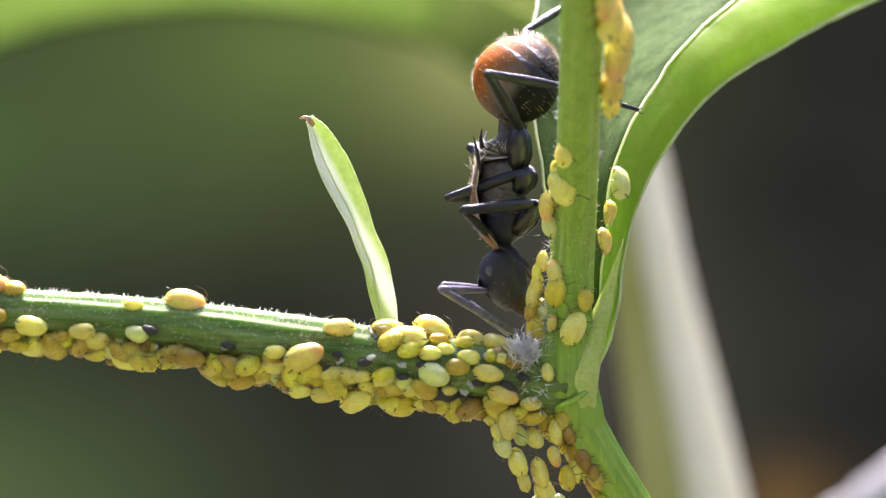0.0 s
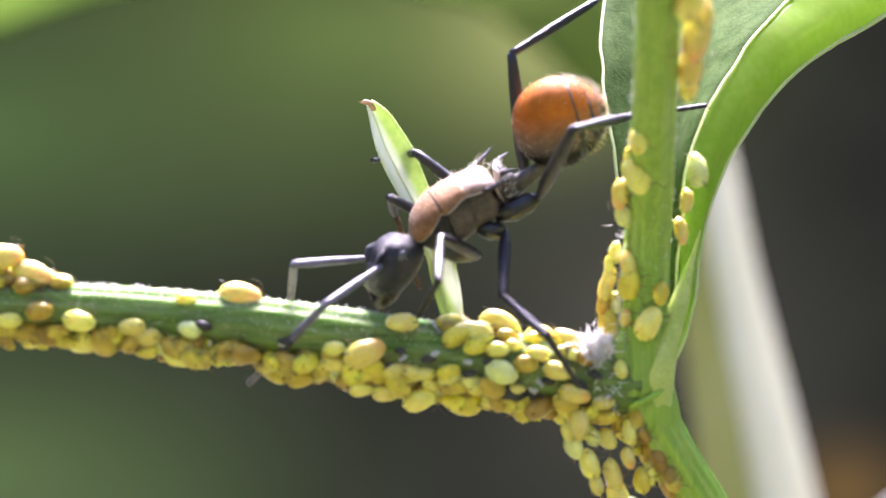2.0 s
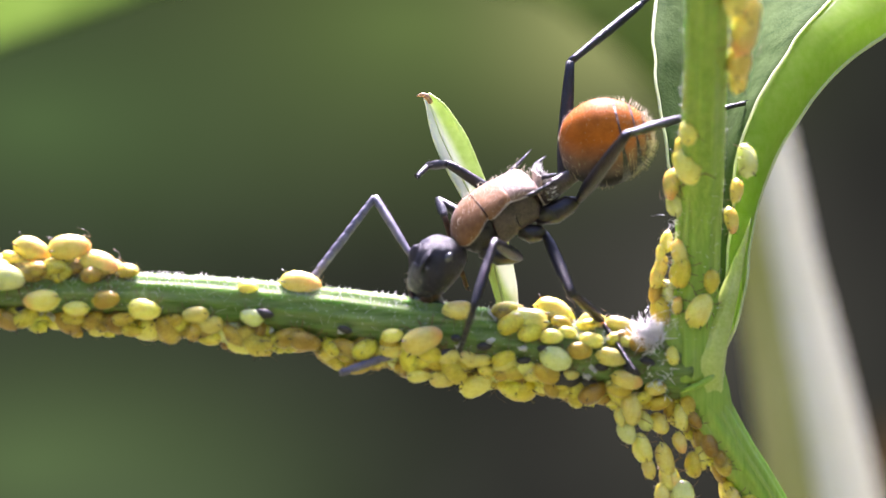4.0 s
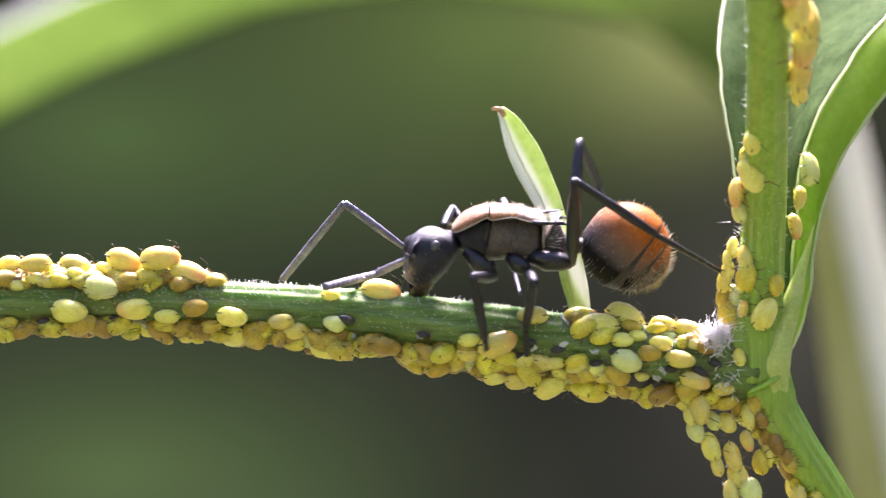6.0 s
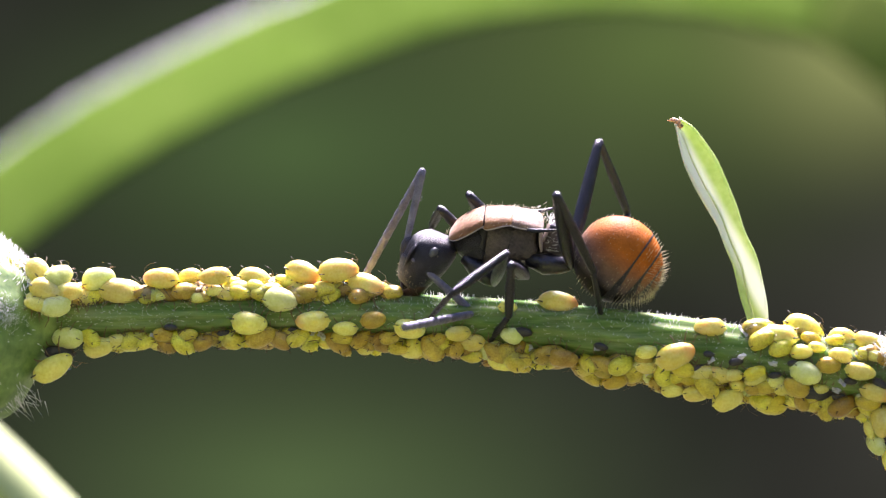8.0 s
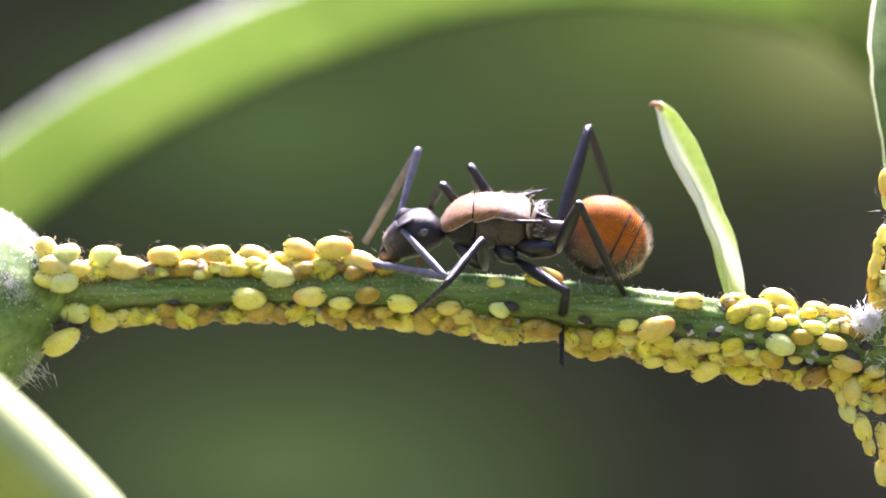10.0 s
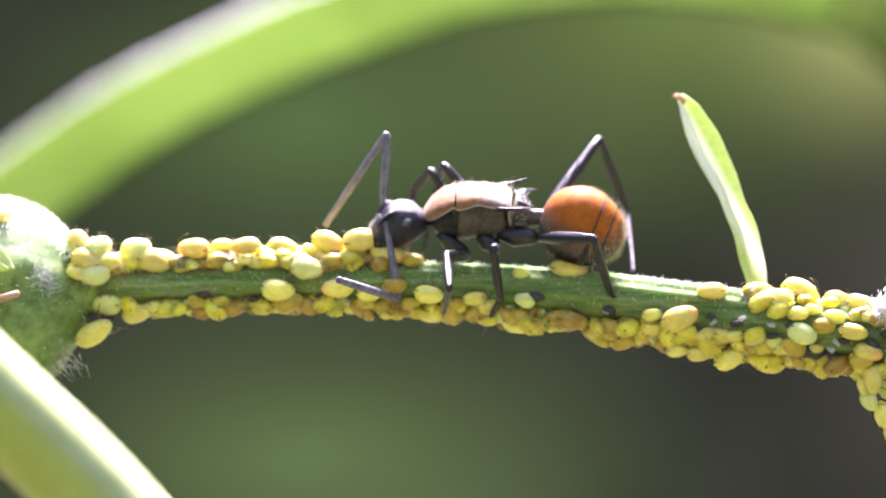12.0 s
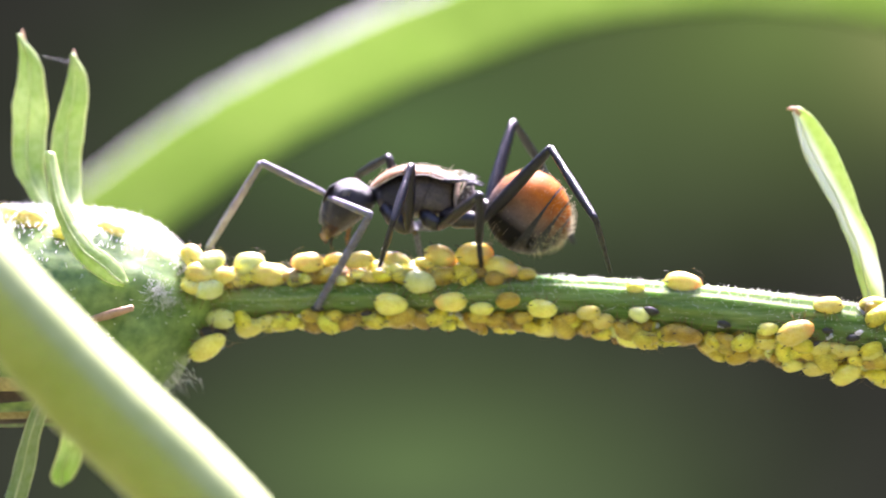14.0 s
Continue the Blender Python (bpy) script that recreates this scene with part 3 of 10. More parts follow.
def flower_bud():
    """The swollen head at the end of the level stem, with its bracts."""
    root = tagged(group_of("flower_bud"), "swollen green bud with downy top and upright bracts", "bud")
    bm = bmesh.new()
    secs = curve(BUD_PROFILE, 40)
    loft(bm, [(-x, r, r, r, z) for x, r, z in secs], 40)
    for v in bm.verts:
        a = math.atan2(v.co.z + 2.4, v.co.y)
        swell = 1 + 0.03 * math.cos(9 * a) + 0.05 * noise.noise(v.co * 0.8) + 0.03 * noise.noise(v.co * 2.2)
        v.co.y *= swell
        v.co.z = -2.4 + (v.co.z + 2.4) * swell
    part("receptacle", bm, BUD, root, "green downy bud")

    tall = [[(-24.55, 7.91), (-24.56, 7.06), (-24.67, 6.0), (-24.77, 4.94), (-24.78, 3.88), (-24.70, 2.82), (-24.06, 1.9), (-23.3, 1.0)],
            [(-24.50, 7.91), (-23.91, 7.05), (-23.64, 5.99), (-23.56, 4.93), (-23.61, 3.87), (-23.60, 3.0), (-23.25, 1.75), (-22.7, 0.9)]]
    short = [[(-22.55, 7.14), (-22.73, 6.19), (-23.06, 5.13), (-23.33, 4.08), (-23.38, 3.3), (-23.19, 2.4), (-22.9, 1.5), (-22.6, 0.8)],
             [(-22.50, 7.14), (-22.08, 6.39), (-21.96, 5.6), (-22.05, 4.85), (-22.21, 3.85), (-22.27, 2.79), (-22.1, 1.73), (-21.7, 0.9)]]
    lying = [[(-22.67, 3.29), (-22.41, 2.07), (-22.01, 0.86), (-21.3, -0.36), (-20.3, -1.25), (-19.5, -1.5)],
             [(-22.34, 3.28), (-21.94, 2.07), (-21.5, 1.05), (-20.69, 0.04), (-19.6, -0.9), (-19.3, -1.4)]]
    hang = [[(-22.6, -5.2), (-23.0, -5.9), (-23.32, -6.64), (-23.7, -7.6), (-23.96, -8.47), (-24.4, -9.6)],
            [(-22.0, -5.2), (-22.4, -5.8), (-22.7, -6.44), (-23.02, -7.45), (-23.2, -8.6), (-23.6, -9.7)]]
    droop = [[(-22.2, -5.4), (-23.05, -6.7), (-23.6, -7.6), (-23.95, -8.7), (-23.85, -9.15), (-23.6, -9.25)],
             [(-21.8, -5.4), (-22.6, -6.7), (-22.7, -7.6), (-22.95, -8.5), (-23.2, -9.0), (-23.5, -9.2)]]
    for (left, right), deep, label in ((tall, (2.0, 2.0, 2.0, 2.0, 1.9, 1.7, 1.2, 0.6), "upright pale green bract with a white rim"), (short, (2.0, 2.0, 2.0, 2.0, 1.9, 1.7, 1.2, 0.6), "upright pale green bract with a white rim"),
                                       (lying, (-1.6, -2.1, -2.6, -3.05, -3.25, -3.2), "pale green bract lying on the bud"), (hang, (-2.4, -2.6, -2.4, -2.2, -2.0, -2.0), "hanging pale bract"),
                                       (droop, (2.0, 3.0, 4.0, 4.0, 4.0, 4.0), "drooping blue-green bract")):
        rows = [[Vector((a[0], y, a[1])), Vector(((a[0] + b[0]) / 2, y - 0.16, (a[1] + b[1]) / 2)), Vector((b[0], y, b[1]))] for a, b, y in zip(left, right, deep)]
        b = bmesh.new()
        cols = sheet(b, rows, 0.13, 9, 36, 0.10)
        bract = part("bract", b, BRACT, root, label)
        for j in (0, 8):
            b = bmesh.new()
            tube(b, [cols[i, j] for i in range(36)], [0.022 + 0.03 * math.sin(math.pi * i / 35) for i in range(36)], 6)
            part("rim", b, LEAF_RIM, bract)
        b = bmesh.new()
        tube(b, [cols[i, 4] + np.array((0, -0.075, 0)) for i in range(2, 35)], list(np.linspace(0.015, 0.05, 33)), 6)
        part("midrib", b, LEAF_RIM, bract)
    b = bmesh.new()
    tube(b, [(-24.52, 2.5, 7.6), (-24.58, 2.6, 7.95), (-24.62, 2.6, 8.15)], [0.09, 0.06, 0.02], 6)
    part("bract_tip", b, LEAF_TIP, root, "brown tip")
    b = bmesh.new()
    tube(b, [(-22.56, 2.5, 6.8), (-22.6, 2.6, 7.15), (-22.64, 2.6, 7.35)], [0.09, 0.06, 0.02], 6)
    part("bract_tip", b, LEAF_TIP, root, "brown tip")
    b = bmesh.new()
    tube(b, [(-24.2, 2.2, 7.2), (-23.4, 2.2, 6.98), (-22.7, 2.2, 6.85)], [0.004, 0.003, 0.004], 5)
    part("thread", b, HAIR, root, "fine silk thread between the bracts")
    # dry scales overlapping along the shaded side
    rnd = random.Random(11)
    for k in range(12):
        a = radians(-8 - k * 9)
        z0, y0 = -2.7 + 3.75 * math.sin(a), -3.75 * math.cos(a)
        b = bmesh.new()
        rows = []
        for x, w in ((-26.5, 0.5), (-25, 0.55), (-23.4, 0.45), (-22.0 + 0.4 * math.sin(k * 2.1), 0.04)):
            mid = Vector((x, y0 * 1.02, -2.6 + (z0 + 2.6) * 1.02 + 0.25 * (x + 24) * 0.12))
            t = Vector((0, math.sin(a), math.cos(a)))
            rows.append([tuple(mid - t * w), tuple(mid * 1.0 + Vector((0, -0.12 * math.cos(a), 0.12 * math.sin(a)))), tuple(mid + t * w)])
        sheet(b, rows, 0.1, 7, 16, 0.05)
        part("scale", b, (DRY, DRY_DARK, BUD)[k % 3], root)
    b = bmesh.new()
    tube(b, [(-20.9, -3.3, -2.75), (-20.0, -3.5, -2.5), (-19.15, -3.45, -2.25)], [0.12, 0.16, 0.12], 8)
    part("dry_stub", b, LEAF_TIP, root, "orange-brown dry stub")
    items = []
    for k in range(1300):
        x = rnd.uniform(-25.5, -17.3)
        r = float(np.interp(-x, secs[:, 0], secs[:, 1]))
        a = rnd.gauss(1.5, 0.40) if k % 9 else rnd.uniform(-1.6, 0.8)
        p = Vector((x, -r * math.cos(a), -2.4 + r * math.sin(a)))
        n = Vector((rnd.uniform(-0.2, 0.9), -math.cos(a), math.sin(a))).normalized()
        items.append((p, p + n * rnd.uniform(0.12, 0.36), 0.026))
    for k in range(1500):
        x = rnd.uniform(-25.5, -17.4)
        r = float(np.interp(-x, secs[:, 0], secs[:, 1])) * 1.02
        a = rnd.gauss(1.45, 0.34)
        p = Vector((x, -r * math.cos(a), -2.4 + r * math.sin(a)))
        n = Vector((0.25, -math.cos(a), math.sin(a)))
        along = Vector((rnd.gauss(0, 1), rnd.gauss(0, 1), rnd.gauss(0, 1))).normalized()
        items.append((p, p + n * 0.10 + along * rnd.uniform(0.12, 0.30), 0.011))
    for k in range(600):
        x, a = -18.3 + rnd.gauss(0, 0.30), 0.28 + rnd.gauss(0, 0.13)
        r = float(np.interp(-x, secs[:, 0], secs[:, 1])) * 1.02
        p = Vector((x, -r * math.cos(a), -2.5 + r * math.sin(a)))
        items.append((p, p + Vector((rnd.gauss(0, 0.09), -0.08, rnd.gauss(0, 0.09))), 0.006))
    for k in range(60):
        p = Vector((-18.3 + rnd.gauss(0, 0.35), -0.8 + rnd.gauss(0, 0.3), -4.7 + rnd.gauss(0, 0.2)))
        items.append((p, p + Vector((rnd.uniform(0.1, 0.7), -0.1, rnd.uniform(-0.7, -0.1))), 0.014))
    tagged(part("down", spikes(bmesh.new(), items), WOOL, root), "white down", kind="stuff")
    return root


flower_bud()


def other_plants():
    # pale stem behind the fork
    bm = bmesh.new()
    c = curve([(30, 150, 60, 2.6), (37, 150, 27.9, 2.9), (41.8, 150, 11.5, 3.3), (44.4, 150, -1.8, 3.8), (47.8, 150, -17.8, 4.8), (49.9, 150, -28.5, 5.3), (56, 150, -60, 6.0), (66, 152, -128, 7.0)], 60)
    tube(bm, c[:, :3], c[:, 3], 28, 6, 0.04)
    shrub = tagged(group_of("shrub"), "thick pale cream-green shrub stem standing behind, out of focus", "shrub")
    part("trunk", bm, STEM_WHITE, shrub)
    # added olive strip: the trunk's shaded left side put into colour
    bm = bmesh.new()
    tube(bm, [(p[0] - p[3] * 0.42, p[1] - p[3] * 0.32, p[2]) for p in c], [p[3] * 0.66 for p in c], 18)
    part("ridge", bm, BARK_SHADED, shrub, "olive strip painting the trunk's shaded left side")
    # stem crossing close to the lens beside the bud
    bm = bmesh.new()
    c = curve([(-27, -26, 10, 0.95), (-21.6, -25, 2.9, 1.1), (-18.5, -25, -0.9, 1.2), (-15.7, -25, -3.9, 1.28), (-12.9, -25, -6.6, 1.3), (-9.5, -25, -10.2, 1.32), (2, -25, -22, 1.6), (14, -22, -60, 1.8), (22, -18, -128, 2.2)], 70)
    tube(bm, c[:, :3], c[:, 3], 28)
    herb = tagged(group_of("herb"), "pale green herb stem slanting across, out of focus", "herb")
    part("stalk", bm, HERB, herb)
    # paler tubes paint the stalk's sunlit upper right side and its highlight
    bm = bmesh.new()
    tube(bm, [(p[0] + p[3] * 0.16, p[1] - p[3] * 0.10, p[2] + p[3] * 0.16) for p in c], [p[3] * 0.84 for p in c], 24)
    part("side", bm, HERB_LIT, herb, "stalk's sunlit side, put into a paler green tube")
    bm = bmesh.new()
    tube(bm, [(p[0] + p[3] * 0.40, p[1] - p[3] * 0.06, p[2] + p[3] * 0.40) for p in c], [p[3] * 0.52 for p in c], 20)
    part("ridge", bm, HERB_HIGHLIGHT, herb, "pale strip painting the highlight along the stalk")
    # arching leaf behind
    outer = [(-103, 220, -22), (-89.2, 220, -3.4), (-80.4, 220, 5.8), (-62.9, 220, 18.4), (-44.3, 220, 28), (-34.3, 220, 32), (-20.2, 220, 37), (-2.8, 220, 40), (14.5, 222, 41), (36, 230, 38.5), (50, 242, 33), (62, 256, 23)]
    inner = [(-98, 220, -34), (-80.6, 220, -14.8), (-71.8, 220, -4.9), (-52.3, 220, 10.1), (-34.4, 220, 19.7), (-25.2, 220, 23.1), (-13.3, 220, 27.2), (0.6, 220, 29.5), (15.7, 222, 29.5), (32, 230, 26.5), (43, 242, 20), (54, 256, 10)]
    outer, inner = ([(x * FAR, -86 + FAR * (y + 86), z * FAR) for x, y, z in edge] for edge in (outer, inner))
    tilt = (20, 22, 23, 23, 22, 19, 17, 16, 16, 16, 16, 16)
    rows = [[(a[0], a[1] + t, a[2]), ((a[0] + b[0]) / 2, (a[1] + b[1]) / 2 + t * 0.22, (a[2] + b[2]) / 2), (b[0], b[1] - t * 0.5, b[2])] for t, a, b in zip(tilt, outer, inner)]
    bm = bmesh.new()
    sheet(bm, rows[:10], 0.8, 13, 64, 0.6)
    arch = tagged(group_of("arching_leaf"), "long bright green leaf arching over behind, out of focus", "leaf")
    part("blade", bm, LEAF_FAR, arch)
    # end of the blade, with how light falls there put into its colour
    bm = bmesh.new()
    sheet(bm, rows[9:], 0.8, 13, 16, 0.6)
    part("tip", bm, LEAF_FAR_END, arch, "olive end of the leaf, toned for the light falling there")
    # strip that paints the pale sheen along the outer edge
    bm = bmesh.new()
    rows = [[(a[0] * 0.99 + b[0] * 0.01, a[1] + 25, a[2] * 0.99 + b[2] * 0.01), (a[0] * 1.01 - b[0] * 0.01, a[1] + 27, a[2] * 1.01 - b[2] * 0.01 + 1), (a[0] * 1.06 - b[0] * 0.06, a[1] + 34, a[2] * 1.06 - b[2] * 0.06 + 2)] for a, b in zip(outer[2:8], inner[2:8])]
    sheet(bm, rows, 0.6, 7, 40, 0.4)
    part("turned_edge", bm, EDGE_SHEEN, arch, "added strip painting the whitish sheen along the leaf's edge")
    bm = bmesh.new()
    c = curve([(-98 * FAR, 468, -26 * FAR, 2.2), (-104 * FAR, 468, -40 * FAR, 3.2), (-107 * FAR, 468, -56 * FAR, 3.8), (-108 * FAR, 468, -128, 4.4)], 30)
    tube(bm, c[:, :3], c[:, 3], 12)
    part("stalk", bm, STEM_PALE, arch)
    # pale leaf low behind
    bm = bmesh.new()
    rows = [[(x + 3, y, z - 1.5) for x, y, z in row] for row in ([(58, 172, -30), (62, 168, -38), (66, 172, -50)], [(64, 172, -24), (69, 168, -32), (74, 172, -46)], [(74, 172, -17), (80, 168, -26), (86, 172, -40)], [(88, 172, -9), (94, 170, -18), (100, 172, -32)])]
    sheet(bm, rows, 0.8, 9, 24, 0.5)
    low = tagged(group_of("pale_leaf"), "pale whitish leaf low behind, out of focus", "leaf")
    part("blade", bm, PALE, low)
    bm = bmesh.new()
    c = curve([(68, 171, -49, 1.2), (69, 172, -80, 1.6), (70, 174, -128, 2.2)], 24)
    tube(bm, c[:, :3], c[:, 3], 10)
    part("stalk", bm, STEM_PALE, low)
    return arch


arching_leaf = other_plants()


# ---------------------------------------------------------------- aphids
def aphid_kind(body_mat, plump, label):
    """One aphid, one millimetre long, head towards x."""
    root = tagged(group_of("aphid"), label, "aphid", "aphid colony")
    secs = []
    for k in range(25):
        u = -math.cos(math.pi * (k + 0.35) / 24.7)
        secs.append((-0.5 * u, 0.335 * max(0.02, 1 - u * u) ** 0.44 * (1 + 0.13 * u)))
    secs += [(-0.503, 0.045), (-0.535, 0.030), (-0.55, 0.012)]
    bm = bmesh.new()
    loft(bm, [(x, w * plump * (1 + 0.012 * math.cos(x * 75)), 0.98 * w * plump * (1 + 0.014 * math.cos(x * 75)), 0.62 * w * plump, 0.0) for x, w in secs], 20)
    for v in bm.verts:
        v.co += Vector(noise.noise_vector(v.co * 3.4 + Vector((plump * 9, 0, 0)))) * 0.020
    part("body", bm, body_mat, root)
    for s in (1, -1):
        for x, dx in ((0.28, 0.22), (0.12, -0.05), (-0.05, -0.30)):
            bm = bmesh.new()
            tube(bm, [(x, s * 0.12, -0.12), (x + dx * 0.5, s * 0.36, -0.02), (x + dx * 0.9, s * 0.44, -0.2), (x + dx * 1.1, s * 0.47, -0.24)], [0.024, 0.017, 0.013, 0.010], 5)
            part("leg", bm, APHID_LEG, root)
        bm = bmesh.new()
        tube(bm, [(0.44, s * 0.08, 0.06), (0.52, s * 0.20, 0.14), (0.42, s * 0.33, 0.20), (0.20, s * 0.42, 0.22)] if plump > 0.9 else [(0.44, s * 0.07, 0.04), (0.56, s * 0.14, 0.14), (0.70, s * 0.20, 0.24), (0.84, s * 0.25, 0.30)], [0.006, 0.005, 0.004, 0.003], 5)
        part("antenna", bm, APHID_LEG, root)
        bm = bmesh.new()
        tube(bm, [(-0.33, s * 0.16 * plump, 0.12 * plump), (-0.42, s * 0.20 * plump, 0.19 * plump), (-0.50, s * 0.22 * plump, 0.22 * plump)], [0.024, 0.016, 0.014], 6)
        part("cornicle", bm, APHID_DARK, root, "dark tail tube")
        bm = bmesh.new()
        bmesh.ops.create_icosphere(bm, subdivisions=1, radius=0.025, matrix=Matrix.Translation((0.43, s * 0.105, 0.06)))
        part("eye", bm, APHID_DARK, root)
    return root


KINDS = [aphid_kind(APHID, 1.0, "small plump yellow aphid feeding on the green stem"),
         aphid_kind(APHID_GREEN, 1.12, "large pale greenish-yellow aphid feeding on the stem"),
         aphid_kind(APHID_ORANGE, 0.95, "orange-yellow aphid feeding on the green stem"),
         aphid_kind(APHID, 0.85, "slender yellow young aphid on the green stem"),
         aphid_kind(APHID_GOLD_SHADED, 1.04, "golden aphid, darkened by painted shade, crowded under the green stem")]
HUSKS = aphid_kind(HUSK, 0.8, "dark shrivelled dead aphid among the colony")

# x, z, length, heading in degrees, on the level stem's upper side
UPPER = [(-13.38, -0.77, 1.23, 0), (-14.83, -1.21, 1.35, -8), (-12.42, -0.69, 0.87, 0), (-11.52, -0.69, 1.15, 5), (-13.27, -1.29, 0.87, 0),
    (-10.81, -1.21, 1.25, -15), (-10.21, -0.77, 1.15, -10), (-8.54, -0.58, 1.25, -35), (-9.25, -1.5, 1.19, 10), (-8.4, -1.35, 0.54, 0),
    (-7.31, -0.5, 1.44, 20), (-7.38, -1.21, 0.62, 0), (-6.4, -1.02, 1.44, -18), (-12.67, -1.36, 0.67, 0), (-11.96, -1.4, 0.67, 0),
    (-9.15, -0.85, 0.77, -10)]
LOWSIDE = [(-10.29, -2.25, 1.25, 5), (-9.38, -2.71, 1.06, 15), (-8.15, -2.19, 1.15, 5), (-7.58, -2.9, 0.96, 5), (-7.06, -2.44, 0.87, 0),
    (-6.08, -2.15, 0.87, 0), (-4.85, -2.44, 1.06, 0), (-6.33, -3.1, 0.81, 10), (-5.63, -2.96, 1.06, 20), (-4.79, -3.1, 1.15, 45),
    (-4.0, -2.83, 1.0, 75), (-3.23, -2.6, 0.87, 5), (-2.85, -2.9, 1.06, 30), (-2.13, -3.15, 0.96, 35), (-1.62, -3.54, 1.27, -15),
    (-1.42, -2.67, 0.77, -15), (-0.44, -3.35, 0.88, 60), (-14.56, -2.96, 1.06, 0), (-13.38, -2.9, 1.06, 10), (-12.61, -2.77, 1.15, 10),
    (-11.58, -2.63, 1.06, 5)]
MIDDLE = [(0.15, -1.62, 1.46, -5), (-1.54, -1.73, 0.65, -5), (0.33, -3.29, 0.69, -10), (1.29, -3.48, 1.15, -15), (1.17, -3.87, 0.81, 0),
    (2.08, -4.19, 0.92, 10), (2.33, -3.48, 0.62, 20), (3.12, -3.23, 0.73, 10), (4.08, -3.35, 1.42, 12), (5.25, -2.44, 1.06, -8),
    (5.96, -4.0, 0.81, 5), (6.73, -3.94, 0.81, 40), (4.46, -3.87, 0.87, 10), (5.88, -4.85, 1.12, 25), (4.02, -4.52, 0.81, -10),
    (4.79, -4.65, 0.88, -5), (3.19, -4.02, 0.81, -30), (2.52, -3.83, 0.77, -30)]
RIGHT = [(7.52, -2.71, 1.38, -5), (8.42, -2.42, 1.27, -22), (8.29, -3.23, 0.77, 0), (8.81, -3.1, 0.62, 0), (8.42, -3.94, 1.06, 0),
    (9.19, -3.67, 0.81, 0), (9.58, -3.35, 0.81, 0), (9.77, -2.77, 0.96, -25), (10.61, -2.9, 1.08, -25), (10.23, -3.87, 1.04, -10),
    (10.75, -4.6, 1.04, 0), (10.69, -3.35, 0.81, -30), (7.25, -4.9, 1.35, 0), (7.77, -4.38, 0.88, 0), (9.85, -5.04, 1.08, -8),
    (9.06, -5.1, 0.88, 0), (12.23, -3.81, 0.65, 80), (6.65, -4.44, 0.96, 0), (8.77, -4.52, 0.85, 0), (8.19, -4.88, 0.85, 5)]
LEFT = [(-16.97, -0.64, 1.06, -30), (-17.48, -1.46, 1.34, -60), (-17.82, -0.4, 0.77, -20), (-16.41, -1.2, 0.94, 5), (-15.85, -1.41, 1.02, 20),
    (-15.51, -0.77, 1.14, 8), (-14.6, -1.21, 1.26, -8), (-16.57, -2.72, 1.14, 5), (-15.53, -3.06, 1.14, 25),
    (-14.82, -2.86, 0.86, 20), (-14.33, -2.86, 0.86, 10), (-17.89, -1.02, 0.9, -40), (-18.51, -0.19, 0.81, -30)]
ON_UPRIGHT = [(11.92, -0.5, 0.62, 80), (12.5, -1.1, 0.96, 85), (11.85, -1.21, 0.88, 80), (11.98, -2.33, 1.0, 75), (12.42, -2.19, 0.54, 60),
    (13.08, -2.33, 1.08, 80), (13.46, -1.39, 0.73, 70), (12.04, -1.67, 0.58, 60), (12.46, 2.33, 1.38, 95), (12.31, 1.17, 0.85, 105),
    (14.35, 2.52, 1.0, 92), (14.19, 1.56, 0.73, 90), (14.13, 0.6, 0.81, 90), (12.23, 2.9, 0.65, 60),
    (12.15, 1.75, 0.95, 85), (12.3, 3.4, 0.9, 75), (11.95, -0.95, 0.75, 70), (12.2, -1.75, 0.7, 95), (12.1, -0.1, 0.65, 85), (12.45, -0.45, 0.8, 100), (11.8, -1.8, 0.7, 60)]
BELOW = [(11.27, -5.56, 1.08, -60), (11.13, -6.33, 0.81, -50), (12.23, -6.08, 0.88, -30), (11.65, -6.85, 1.0, -65), (12.85, -6.65, 0.73, -50),
    (12.42, -7.23, 1.08, -70), (12.61, -7.87, 1.08, -60), (13.34, -7.38, 0.85, -70), (11.85, -7.48, 0.77, -60), (13.0, -8.44, 1.08, -65),
    (12.33, -8.44, 0.96, -70), (13.19, -9.4, 1.08, -65), (11.75, -5.98, 0.69, -60), (10.88, -5.85, 0.65, -60)]


def settle(kind, x, y, z, size, heading, normal, rnd):
    """Put a copy of an aphid with its belly against a surface with that normal."""
    n = (Vector(normal).normalized() + Vector((rnd.gauss(0, 0.12), rnd.gauss(0, 0.08), rnd.gauss(0, 0.12)))).normalized()
    h = radians(heading + rnd.gauss(0, 7))
    d = Vector((math.cos(h), 0, math.sin(h))) * rnd.choice((1, 1, -1))
    d = (d - n * d.dot(n)).normalized()
    m = Matrix((d, n.cross(d), n)).transposed().to_4x4()
    copy_thing(kind, Matrix.Translation(Vector((x, y, z)) * MM) @ m @ Matrix.Diagonal((size, size, size, 1)))


def pick(rnd, size):
    if size > 1.4:
        return KINDS[2]
    if size > 1.0 and rnd.random() < 0.12:
        return KINDS[1]
    return KINDS[rnd.choice((0, 0, 0, 4, 2, 2, 3, 3, 1))]


